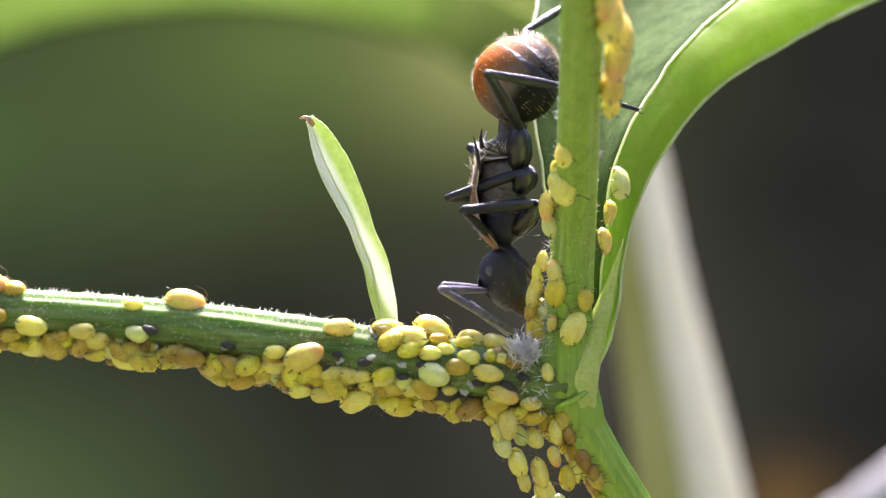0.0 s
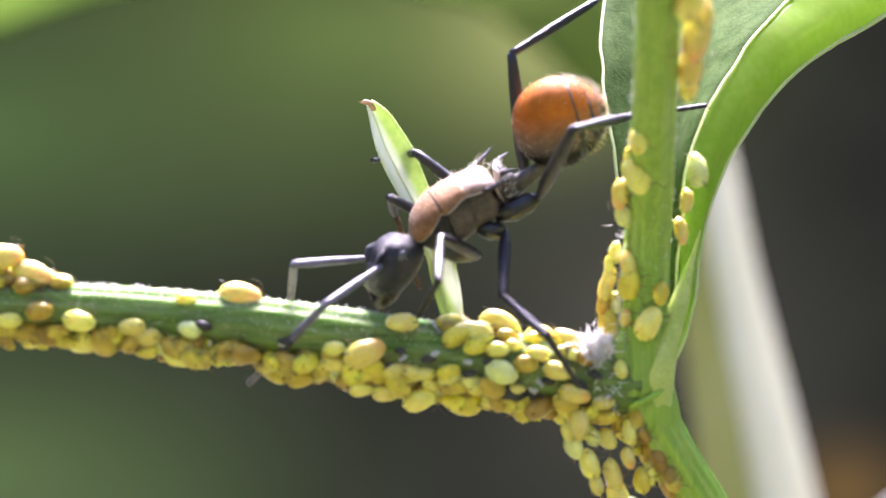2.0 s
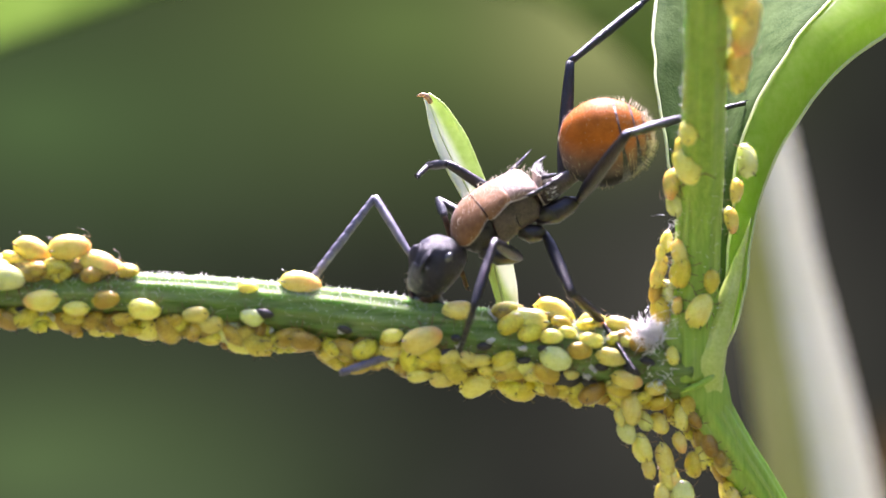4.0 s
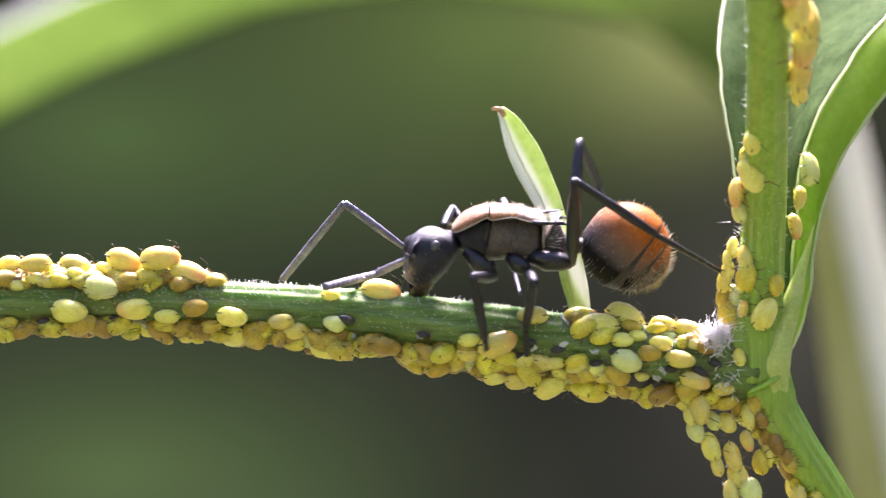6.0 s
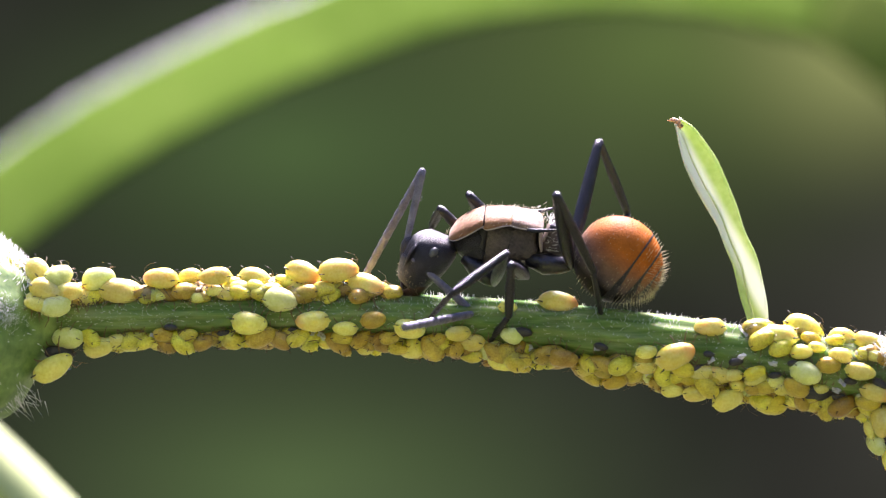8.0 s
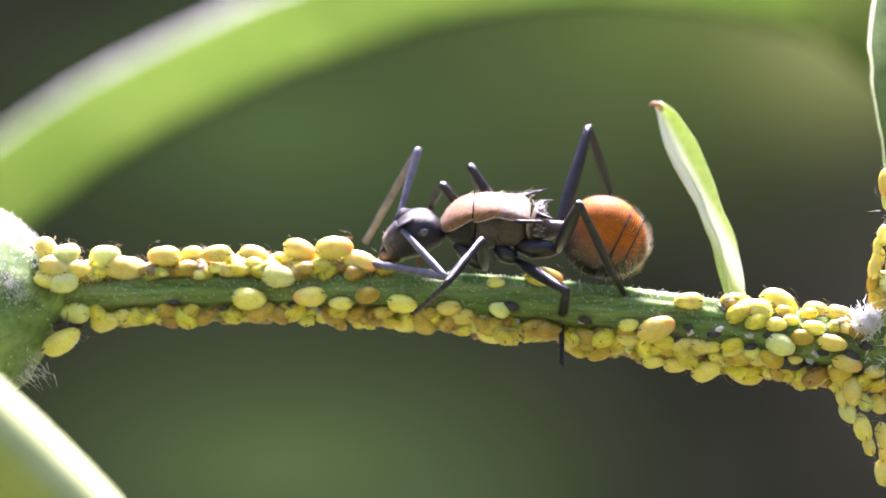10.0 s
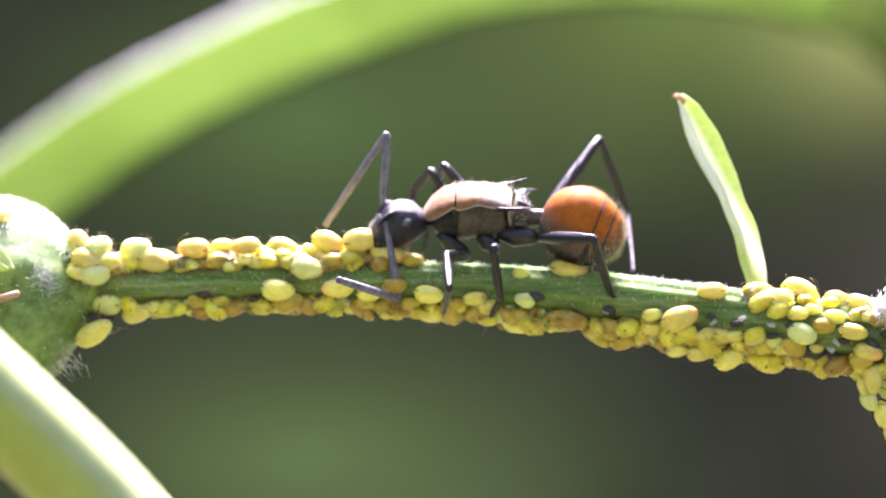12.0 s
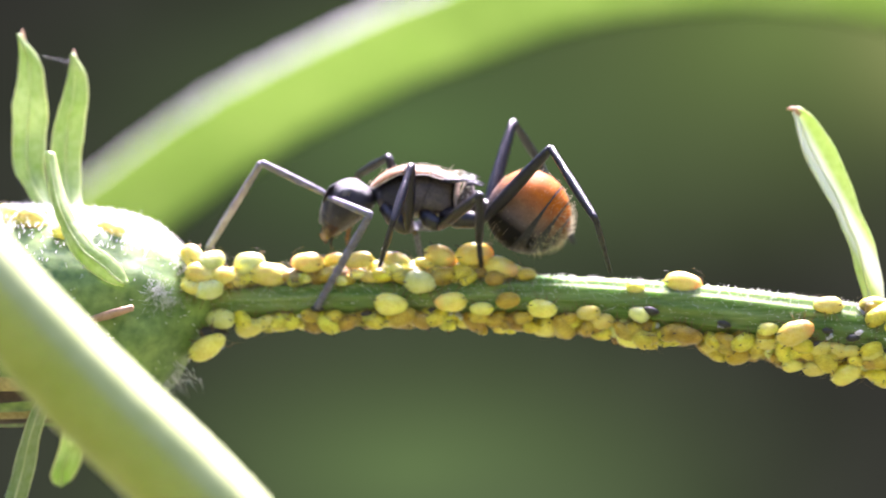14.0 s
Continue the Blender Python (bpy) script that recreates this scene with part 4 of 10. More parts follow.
def crowd(kind, places):
    """Many aphids packed under the stem, in one mesh."""
    verts, faces, mats, count = [], [], [], 0
    order = {"body": 0, "leg": 1, "antenna": 1, "cornicle": 2, "eye": 2}
    for m in places:
        for ob in kind.children:
            me = ob.data
            co = np.empty(len(me.vertices) * 3)
            me.vertices.foreach_get("co", co)
            co = co.reshape(-1, 3) @ np.array(m.to_3x3()).T + np.array(m.translation)
            verts.append(co)
            faces += [[count + v for v in f.vertices] for f in me.polygons]
            mats += [order[ob.name.split(".")[0]]] * len(me.polygons)
            count += len(co)
    me = bpy.data.meshes.new("aphid_crowd")
    me.from_pydata(np.vstack(verts).tolist(), [], faces)
    for mat in (APHID_CROWD_SHADED, APHID_LEG, APHID_DARK):
        me.materials.append(mat)
    me.polygons.foreach_set("material_index", mats)
    me.polygons.foreach_set("use_smooth", [True] * len(mats))
    tagged(new("aphid_crowd", me), "golden aphids with shade in their colour, crowded round the green stem", "aphids", kind="stuff")


def colony():
    rnd = random.Random(21)
    for run in (UPPER, LOWSIDE, MIDDLE, RIGHT, LEFT):
        for x, z, size, heading in run:
            zc, r = level_at(x)
            h = (z - zc) / r
            if abs(h) < 0.92:
                y = -r * math.sqrt(1 - h * h) - size * 0.14
                n = (0, -math.sqrt(1 - h * h), h)
            else:
                y = rnd.uniform(-0.45, 0.05)
                n = (0, -0.75, math.copysign(0.65, h))
            settle(KINDS[1] if -9.3 < x < -9.2 else pick(rnd, size), x, y, z, min(size * 1.0, 1.36), heading, n, rnd)
    c = curve(UPRIGHT, 120)
    for x, z, size, heading in ON_UPRIGHT:
        i = int(np.argmin(abs(c[:, 2] - z)))
        h = (x - c[i, 0]) / c[i, 3]
        k = math.sqrt(max(0.0, 1 - min(1, h * h)))
        y = c[i, 1] - c[i, 3] * k - (size * 0.14 if k > 0.3 else 0.0)
        settle(pick(rnd, size), x, y, z, size * (1.0 if size > 1.2 else 1.1), heading + rnd.uniform(-35, 35), (h, -max(k, 0.5), 0.1), rnd)
    c = curve(LOWER, 160)
    for x, z, size, heading in BELOW:
        settle(pick(rnd, size), x - 0.3, rnd.uniform(-0.9, -0.3), z, size * 1.02, heading, (-0.75, -0.75, 0.0), rnd)
    # orange ones high on the upright stem, close to the lens
    for x, y, z, size, heading in ((13.35, -7.0, 6.3, 1.3, 85), (13.4, -6.0, 5.5, 1.1, 95), (12.75, -9.0, 7.3, 1.3, 80), (13.3, -8.0, 6.9, 1.1, 70), (12.4, -10.0, 7.9, 1.3, 90), (13.5, -5.2, 5.0, 0.9, 100)):
        settle(KINDS[2], x, y, z, size * 1.2, heading, (0.8, -0.6, 0), rnd)
    # a heap at the bud's neck
    for k in range(12):
        x = rnd.uniform(-17.45, -16.4)
        a = radians(rnd.uniform(20, 100))
        out = float(np.interp(-x, [q[0] for q in BUD_PROFILE], [q[1] for q in BUD_PROFILE])) * rnd.uniform(1.02, 1.2) + 0.1
        settle(KINDS[rnd.choice((0, 0, 1, 2, 3))], x, -math.cos(a) * out, -2.2 + math.sin(a) * out, rnd.uniform(0.7, 1.05), rnd.uniform(-60, 60), (0.3, -math.cos(a), math.sin(a)), rnd)
    for x, y, z, size, kind in ((-17.45, -0.9, -0.55, 1.15, 0), (-16.75, -1.1, -0.70, 1.1, 1), (-17.1, -1.4, -1.15, 1.2, 0), (-16.4, -1.25, -1.2, 1.0, 0), (-16.8, -1.45, -1.65, 1.1, 1), (-17.4, -1.6, -1.6, 0.9, 3)):
        settle(KINDS[kind], x, y, z, size, rnd.uniform(-70, 70), (0.3, -0.8, 0.5), rnd)
    settle(KINDS[3], -17.0, -0.8, -3.75, 1.5, 35, (0.3, -0.8, -0.5), rnd)
    # a few on top of the bud
    for x, y, z, size in ((-20.37, -1.5, 0.45, 1.3), (-23.16, -1.5, 0.85, 1.3), (-24.23, -1.0, 1.05, 1.3), (-21.8, -2.0, 0.35, 1.2)):
        settle(KINDS[0], x, y, z, size, rnd.uniform(-30, 30), (0, -0.5, 0.85), rnd)
    # the rest of the crowd, round the shaded side of the stems
    places = []
    for k in range(230):
        x = rnd.uniform(-16.8, 12.0) if k < 190 else rnd.uniform(-7.5, 4.0)
        zc, r = level_at(x)
        a = radians(rnd.uniform(-150, -50) if k < 190 else rnd.uniform(-115, -55))
        out = r * (rnd.uniform(1.02, 1.40) if k < 190 else rnd.uniform(1.2, 1.55))
        n = Vector((rnd.gauss(0, 0.2), -math.cos(a), math.sin(a))).normalized()
        h = radians(rnd.uniform(-85, 60))
        d = Vector((math.cos(h), 0, math.sin(h))) * rnd.choice((1, -1))
        d = (d - n * d.dot(n)).normalized()
        tip = rnd.uniform(-0.1, 0.75) if k % 3 else rnd.uniform(0.6, 1.3)
        d, n = (d - n * tip).normalized(), (n + d * tip).normalized()
        turn = Matrix((d, n.cross(d), n)).transposed().to_4x4()
        places.append(Matrix.Translation(Vector((x, -math.cos(a) * out, zc + math.sin(a) * out)) * MM) @ turn @ Matrix.Scale(rnd.uniform(0.72, 1.18), 4))
    for k in range(80):
        upper = k < 62
        x = rnd.uniform(-17.0, -5.4) if upper else rnd.uniform(6.8, 11.8)
        zc, r = level_at(x)
        a = radians(rnd.uniform(48, 125) if upper else rnd.uniform(25, 100))
        out = r * rnd.uniform(1.0, 1.35 if upper else 1.15)
        n = Vector((rnd.gauss(0, 0.25), -math.cos(a), math.sin(a))).normalized()
        h = radians(rnd.uniform(-50, 50))
        d = Vector((math.cos(h), 0, math.sin(h))) * rnd.choice((1, -1))
        d = (d - n * d.dot(n)).normalized()
        turn = Matrix((d, n.cross(d), n)).transposed().to_4x4()
        places.append(Matrix.Translation(Vector((x, -math.cos(a) * out, zc + math.sin(a) * out)) * MM) @ turn @ Matrix.Scale(rnd.uniform(0.7, 1.0), 4))
    for k in range(44):
        z = rnd.uniform(-10.5, -4.9)
        i = int(np.argmin(abs(c[:, 2] - z)))
        a = radians(rnd.uniform(155, 230))
        n = Vector((math.cos(a), math.sin(a), rnd.gauss(0, 0.2))).normalized()
        h = radians(rnd.uniform(-100, -20))
        d = Vector((math.cos(h), 0, math.sin(h)))
        d = (d - n * d.dot(n)).normalized()
        turn = Matrix((d, n.cross(d), n)).transposed().to_4x4()
        out = c[i, 3] * rnd.uniform(0.98, 1.2)
        places.append(Matrix.Translation(Vector((c[i, 0] + math.cos(a) * out, c[i, 1] + math.sin(a) * out, z)) * MM) @ turn @ Matrix.Scale(rnd.uniform(0.65, 1.0), 4))
    crowd(KINDS[0], places)
    for k in range(60):
        x = rnd.uniform(3.0, 12.0)
        zc, r = level_at(x)
        a = radians(rnd.uniform(-95, -35))
        out = r * rnd.uniform(1.05, 1.3)
        settle(KINDS[rnd.choice((4, 4, 0, 2, 3))], x, -math.cos(a) * out, zc + math.sin(a) * out, rnd.uniform(0.6, 0.95), rnd.uniform(-40, 40), (0, -math.cos(a), math.sin(a)), rnd)
    for k in range(46):
        x = rnd.uniform(-16.8, -5.4)
        zc, r = level_at(x)
        a = radians(rnd.uniform(52, 112))
        out = r * rnd.uniform(1.08, 1.55)
        settle(KINDS[rnd.choice((0, 0, 2, 2, 3, 4))], x, -math.cos(a) * out, zc + math.sin(a) * out, rnd.uniform(0.62, 1.0), rnd.uniform(-50, 50), (0, -math.cos(a), math.sin(a)), rnd)
    for k in range(12):
        x = rnd.uniform(-17, -6)
        zc, r = level_at(x)
        a = radians(rnd.uniform(70, 120))
        settle(pick(rnd, 0.8), x, -math.cos(a) * r * 1.12, zc + math.sin(a) * r * 1.12, rnd.uniform(0.8, 1.1), rnd.uniform(-25, 25), (0, -math.cos(a), math.sin(a)), rnd)
    for k in range(8):
        z = rnd.uniform(-10, -5)
        i = int(np.argmin(abs(c[:, 2] - z)))
        a = radians(rnd.uniform(150, 212))
        settle(pick(rnd, 0.8), c[i, 0] + math.cos(a) * 1.1, math.sin(a) * 1.0 - 0.1, z, rnd.uniform(0.85, 1.15), rnd.uniform(-80, -40), (math.cos(a), math.sin(a), 0), rnd)
    for x, z, size in ((4.94, -3.85, 0.9), (8.76, -4.57, 1.25), (-1.0, -2.55, 0.6), (6.1, -3.55, 0.5), (-16.87, -3.26, 1.1), (1.6, -3.05, 0.5), (-6.9, -2.75, 0.5), (-3.6, -2.85, 0.5), (2.6, -3.75, 0.6), (6.9, -4.25, 0.6), (9.5, -4.75, 0.7), (-11.2, -2.6, 0.5), (10.9, -4.3, 0.6), (3.4, -3.7, 0.42), (5.2, -3.3, 0.4), (7.4, -4.0, 0.45), (8.0, -3.6, 0.4), (9.9, -4.2, 0.45), (11.4, -4.0, 0.5), (11.2, -3.6, 0.4), (0.7, -3.4, 0.4), (-4.4, -2.8, 0.4), (-8.8, -2.5, 0.4), (-13.0, -2.4, 0.45)):
        zc, r = level_at(x)
        h = max(-0.9, min(0.9, (z - zc) / r))
        settle(HUSKS, x, -r * math.sqrt(1 - h * h) - 0.12, z, size, rnd.uniform(-25, 10), (0, -math.sqrt(1 - h * h), h), rnd)
    for kind in (*KINDS, HUSKS):
        for ob in (*kind.children_recursive, kind):
            bpy.data.objects.remove(ob)


colony()


def honeydew():
    for k, (x, z) in enumerate(((-14.58, -3.1), (-12.96, -3.18), (-11.41, -2.94), (-16.56, -3.75))):
        bm = bmesh.new()
        bmesh.ops.create_icosphere(bm, subdivisions=3, radius=0.10 + 0.015 * (k % 2))
        for v in bm.verts:
            v.co.z *= 1.12 if v.co.z > 0 else 0.98
        ob = tagged(part("honeydew_drop", bm, DROP), "clear round drop hanging under the aphids", "droplet", "honeydew drops")
        ob.matrix_basis = at(x, -0.35, z)


honeydew()


def shed_skins():
    """Empty skins that the aphids have moulted, crumpled and papery."""
    for k, (x, z, size) in enumerate(((5.26, -3.52, 0.5), (6.29, -3.36, 0.5), (9.61, -4.24, 0.55), (9.42, -4.5, 0.5), (6.38, -2.5, 0.75), (-9.74, -2.49, 0.5), (-8.22, -2.61, 0.5), (1.45, -3.12, 0.45), (10.2, -3.3, 0.5), (-4.6, -2.5, 0.5), (-9.55, -2.6, 0.8), (-7.9, -2.68, 0.6), (-0.9, -3.1, 0.6), (3.2, -3.9, 0.6), (5.4, -4.0, 0.7), (7.3, -3.6, 0.6), (-13.6, -2.7, 0.6), (8.1, -4.4, 0.6))):
        rnd = random.Random(40 + k)
        bm = bmesh.new()
        rows = [[Vector((u, v, 0.10 * math.sin(3 * u + k) - 0.5 * v * v)) + Vector((rnd.gauss(0, 0.07), rnd.gauss(0, 0.07), rnd.gauss(0, 0.09))) for v in (-0.3, -0.1, 0.1, 0.3)] for u in (-0.5, -0.2, 0.1, 0.4, 0.6)]
        sheet(bm, rows, 0.02, 10, 14, 0.02)
        zc, r = level_at(x)
        h = max(-0.95, min(0.95, (z - zc) / r))
        ob = tagged(part("shed_skin", bm, SKIN), "pale crumpled papery skin shed by an aphid", "shed skin", "shed skins")
        y = -r * math.sqrt(1 - h * h) - 0.22
        ob.matrix_basis = at(x, y, z, 65 if h < 0.8 else 20, rnd.uniform(-40, 40), rnd.uniform(-30, 30)) @ Matrix.Scale(size * 0.5, 4)


shed_skins()


# ---------------------------------------------------------------- the ant
# body space: x ahead, y to its left, z to its back
HIP = {"front": (0.15, 0.75, -1.1), "middle": (-0.95, 0.75, -0.75), "hind": (-2.4, 0.65, -0.3)}
ROOT = {"front": (1.15, 0.38, -0.35), "middle": (-0.30, 0.45, -0.35), "hind": (-0.95, 0.38, -0.25)}
SEGMENTS = {"front": (2.8, 2.45, 2.5), "middle": (3.1, 2.6, 2.6), "hind": (4.2, 3.6, 3.2)}


def limb(name, length, radii, mat, parent, n=10, hairs=0):
    bm = bmesh.new()
    k = len(radii)
    c = curve([(length * i / (k - 1), 0, 0.0, r) for i, r in enumerate(radii)], 14)
    tube(bm, c[:, :3], c[:, 3], n)
    rnd = random.Random(len(name) + hairs)
    if hairs:
        items = []
        for i in range(hairs):
            x = rnd.uniform(0.25, 0.98) * length
            r = float(np.interp(x, c[:, 0], c[:, 3]))
            a = rnd.uniform(0, 6.28)
            p = Vector((x, math.cos(a) * r * 0.9, math.sin(a) * r * 0.9))
            items.append((p, p + Vector((0.08, math.cos(a) * 0.10, math.sin(a) * 0.10)), 0.008))
        spikes(bm, items)
    return part(name, bm, mat, parent)


def beads(name, lengths, radii, mat, parent, claws=False):
    """A run of short joints, each a little waisted."""
    bm = bmesh.new()
    x, run = 0.0, []
    for length, r in zip(lengths, radii):
        run += [(x, r * 0.84), (x + length * 0.2, r * 0.95), (x + length * 0.8, r), (x + length * 0.96, r * 0.92)]
        x += length
    loft(bm, [(q, r, r, r, 0) for q, r in run], 8)
    if claws:
        for s in (1, -1):
            tube(bm, [(x - 0.03, 0, 0), (x + 0.08, s * 0.08, 0.02), (x + 0.14, s * 0.11, -0.06)], [0.03, 0.02, 0.006], 5)
    return part(name, bm, mat, parent)


def grown(bm):
    bmesh.ops.scale(bm, vec=(0.98, 0.95, 1.0), verts=bm.verts)
    return bm


def along(x):
    """Places along the trunk, drawn together to its true length."""
    return 1.78 - (1.86 - x) * 0.875


def build_ant():
    ant = tagged(group_of("ant"), "black spiny ant with brown back and downy orange gaster", "ant")
    made = {}
    rnd = random.Random(8)
    # trunk
    secs = curve([(1.78, 0.16, 0.16, 0.14, 0.02), (1.60, 0.30, 0.36, 0.26, 0.02), (1.3, 0.54, 0.80, 0.50, 0.0), (0.7, 0.62, 1.10, 0.66, 0.0), (0.35, 0.60, 1.18, 0.68, 0.0),
                  (0.0, 0.62, 1.24, 0.64, 0.0), (-0.4, 0.64, 1.26, 0.55, 0.0), (-0.9, 0.62, 1.25, 0.46, 0.0), (-1.3, 0.58, 1.14, 0.38, 0.0), (-1.55, 0.44, 1.0, 0.34, 0.0), (-1.62, 0.30, 0.55, 0.28, 0.0), (-1.78, 0.20, 0.25, 0.22, 0.02)], 46)
    secs = [(along(x), w, t * 0.90, b, m) for x, w, t, b, m in secs]
    bm = bmesh.new()
    loft(bm, [(x, w * (1 - 0.10 * math.exp(-((x - 0.42) / 0.09) ** 2) - 0.07 * math.exp(-((x + 0.55) / 0.07) ** 2)), t, b, m) for x, w, t, b, m in secs], 32, 0.9)
    part("mesosoma", bm, FLANK, ant, "dark brown-grey trunk")
    # flank plates with slanting seams
    arr = np.array(secs)
    for s in (1, -1):
        for x0, x1, slant, top, low, m in ((-1.62, -0.50, -0.20, 66, -42, SIDE), (-0.49, 0.42, -0.20, 60, -50, SIDE), (0.55, 1.55, 0.30, 48, -40, CHITIN)):
            rows = []
            for k in range(6):
                row = []
                for q in range(7):
                    a = radians(low + (top - low) * q / 6 + 6 * math.sin(k * 1.9 + q))
                    edge = slant * (q / 6 - 0.5) * (1.0 if k in (0, 5) else 0.8) + (0.10 * math.sin(q * 2.3) if k == 0 else 0.0)
                    x = along(x0 + (x1 - x0) * k / 5 + edge)
                    w, t, b = (float(np.interp(-x, -arr[:, 0], arr[:, c])) for c in (1, 2, 3))
                    row.append((x, s * (w * math.cos(a) ** 0.9 + 0.03), (t if a > 0 else b) * math.sin(a)))
                rows.append(row)
            bm = bmesh.new()
            sheet(bm, rows, 0.05, 15, 18, 0.03)
            part("side_plate", bm, m, ant, "brown-grey flank plate" if m is SIDE else "")
    # back plates with sharp, drooping, scalloped rims
    for name, runs in (("pronotum", [(1.84, 0.30, 0.34, 0.20), (1.66, 0.66, 0.60, 0.30), (1.36, 0.90, 0.86, 0.50), (1.0, 0.98, 1.04, 0.74), (0.72, 0.92, 1.14, 0.90), (0.53, 0.85, 1.18, 0.98)]),
                       ("mesonotum", [(0.59, 0.83, 1.165, 0.94), (0.40, 0.94, 1.21, 0.90), (0.10, 0.94, 1.245, 0.97), (-0.20, 0.88, 1.265, 1.04), (-0.54, 0.83, 1.27, 1.08)]),
                       ("propodeum", [(-0.48, 0.81, 1.25, 1.06), (-0.80, 0.86, 1.245, 1.02), (-1.15, 0.91, 1.20, 1.0), (-1.42, 0.92, 1.13, 0.98), (-1.60, 0.79, 1.05, 0.94), (-1.70, 0.56, 0.92, 0.84)])):
        runs = [(along(x), w * 0.93, z, m) for x, w, z, m in runs]
        rows = [[(x, -w, m - 0.02), (x, -w * 0.80, m + 0.56 * (z - m)), (x, -w * 0.45, m + 0.92 * (z - m)), (x, 0, z), (x, w * 0.45, m + 0.92 * (z - m)), (x, w * 0.80, m + 0.56 * (z - m)), (x, w, m - 0.02)] for x, w, z, m in runs]
        bm = bmesh.new()
        sheet(bm, rows, 0.07, 21, 20, 0.02)
        plate = part(name, bm, REAR if name == "propodeum" else PLATE, ant, "pale hairy hind back plate" if name == "propodeum" else "downy brown back plate with sharp rim")
        for k in (0, 6):
            bm = bmesh.new()
            tube(bm, curve([row[k] for row in rows], 24), [0.026] * 24, 6)
            part("rim", bm, PLATE_RIM, plate, "pale sharp rim")
        if name == "pronotum":
            bm = bmesh.new()
            c = curve([(q[0] + 0.01, q[1], q[2] + 0.012) for q in rows[-1]], 24)
            tube(bm, c, [0.042] * 24, 6)
            part("seam", bm, SEAM, plate, "dark seam")
        items = []
        for k in range(130):
            x, w, z, m = runs[rnd.randrange(len(runs))]
            y = rnd.uniform(-1, 1)
            p = Vector((x + rnd.uniform(-0.15, 0.15), y * w, z - (z - m) * y * y))
            items.append((p, p + Vector((rnd.gauss(-0.05, 0.06), y * 0.12 + rnd.gauss(0, 0.05), rnd.uniform(0.10, 0.22))), 0.006))
        if name == "propodeum":
            for k in range(40):
                p = Vector((rnd.uniform(-1.36, -0.9), rnd.uniform(-0.75, 0.75), rnd.uniform(0.95, 1.36)))
                items.append((p, p + Vector((rnd.gauss(-0.20, 0.07), p.y * 0.2, rnd.gauss(0.08, 0.07))), 0.006))
        tagged(part("hair", spikes(bmesh.new(), items), GOLD_HAIR, plate), kind="stuff")
    bm = bmesh.new()
    sheet(bm, [[(x, -w, z), (x - 0.08, 0, z), (x, w, z)] for x, w, z in ((-1.27, 0.66, 0.90), (-1.27, 0.62, 0.62), (-1.30, 0.58, 0.35), (-1.36, 0.46, 0.05))], 0.06, 11, 14, 0.01)
    part("rear_face", bm, PLATE_RIM, ant, "whitish downy rear face of the trunk")
    bm = bmesh.new()
    sheet(bm, [[(x, -w, z), (x + 0.05, 0, z), (x, w, z)] for x, w, z in ((-1.66, 0.36, 1.04), (-1.57, 0.42, 0.84), (-1.50, 0.38, 0.58), (-1.44, 0.26, 0.36))], 0.06, 11, 14, 0.01)
    part("scale_face", bm, PLATE_RIM, ant, "whitish downy front of the waist scale")
    for s in (1, -1):
        bm = bmesh.new()
        tube(bm, [(-0.72, s * 0.74, 0.96), (-1.05, s * 0.88, 0.98), (-1.45, s * 0.98, 1.06), (-1.98, s * 1.10, 1.20)], [0.07, 0.085, 0.06, 0.010], 8)
        part("spine", bm, CHITIN, ant)
        bm = bmesh.new()
        tube(bm, [(-1.66, s * 0.34, 0.98), (-1.90, s * 0.52, 1.02), (-2.28, s * 0.66, 0.98)], [0.10, 0.06, 0.012], 8)
        part("petiole_spine", bm, CHITIN, ant)
    bm = bmesh.new()
    loft(bm, [(-0.95, 0.2, 0.25, 0.2, 0.0), (-1.30, 0.20, 0.22, 0.24, 0.05), (-1.46, 0.30, 0.40, 0.30, 0.1), (-1.60, 0.42, 0.92, 0.34, 0.1), (-1.78, 0.42, 1.0, 0.34, 0.1), (-1.92, 0.36, 0.62, 0.32, 0.12), (-2.08, 0.28, 0.36, 0.30, 0.15), (-2.45, 0.26, 0.30, 0.28, 0.2), (-2.85, 0.22, 0.24, 0.24, 0.25), (-3.1, 0.2, 0.2, 0.2, 0.28)], 20)
    petiole = part("petiole", bm, SIDE, ant, "upright grey-brown waist scale")
    items = []
    for k in range(110):
        a = rnd.uniform(-0.5, 3.6)
        p = Vector((rnd.uniform(-1.9, -1.5), 0.46 * math.cos(a), 0.15 + 1.0 * max(0.0, math.sin(a))))
        items.append((p, p + Vector((rnd.gauss(-0.05, 0.1), math.cos(a) * 0.16, 0.06 + math.sin(a) * 0.16)), 0.010))
    tagged(part("hair", spikes(bmesh.new(), items), HAIR, petiole), kind="stuff")
    # head
    bm = bmesh.new()
    secs = curve([(-0.12, 0.14, 0.12, 0.12, 0.0), (0.0, 0.32, 0.34, 0.26, 0.05), (0.20, 0.64, 0.72, 0.48, 0.12), (0.58, 0.84, 0.90, 0.62, 0.18), (1.05, 0.88, 0.92, 0.66, 0.18),
                  (1.50, 0.82, 0.78, 0.60, 0.15), (1.85, 0.70, 0.58, 0.50, 0.10), (2.10, 0.58, 0.44, 0.40, 0.05), (2.22, 0.30, 0.22, 0.22, 0.02)], 34)
    loft(bm, secs, 28, 0.92)
    head = part("head", grown(bm), CHITIN, ant, "black rounded head")
    bm = bmesh.new()
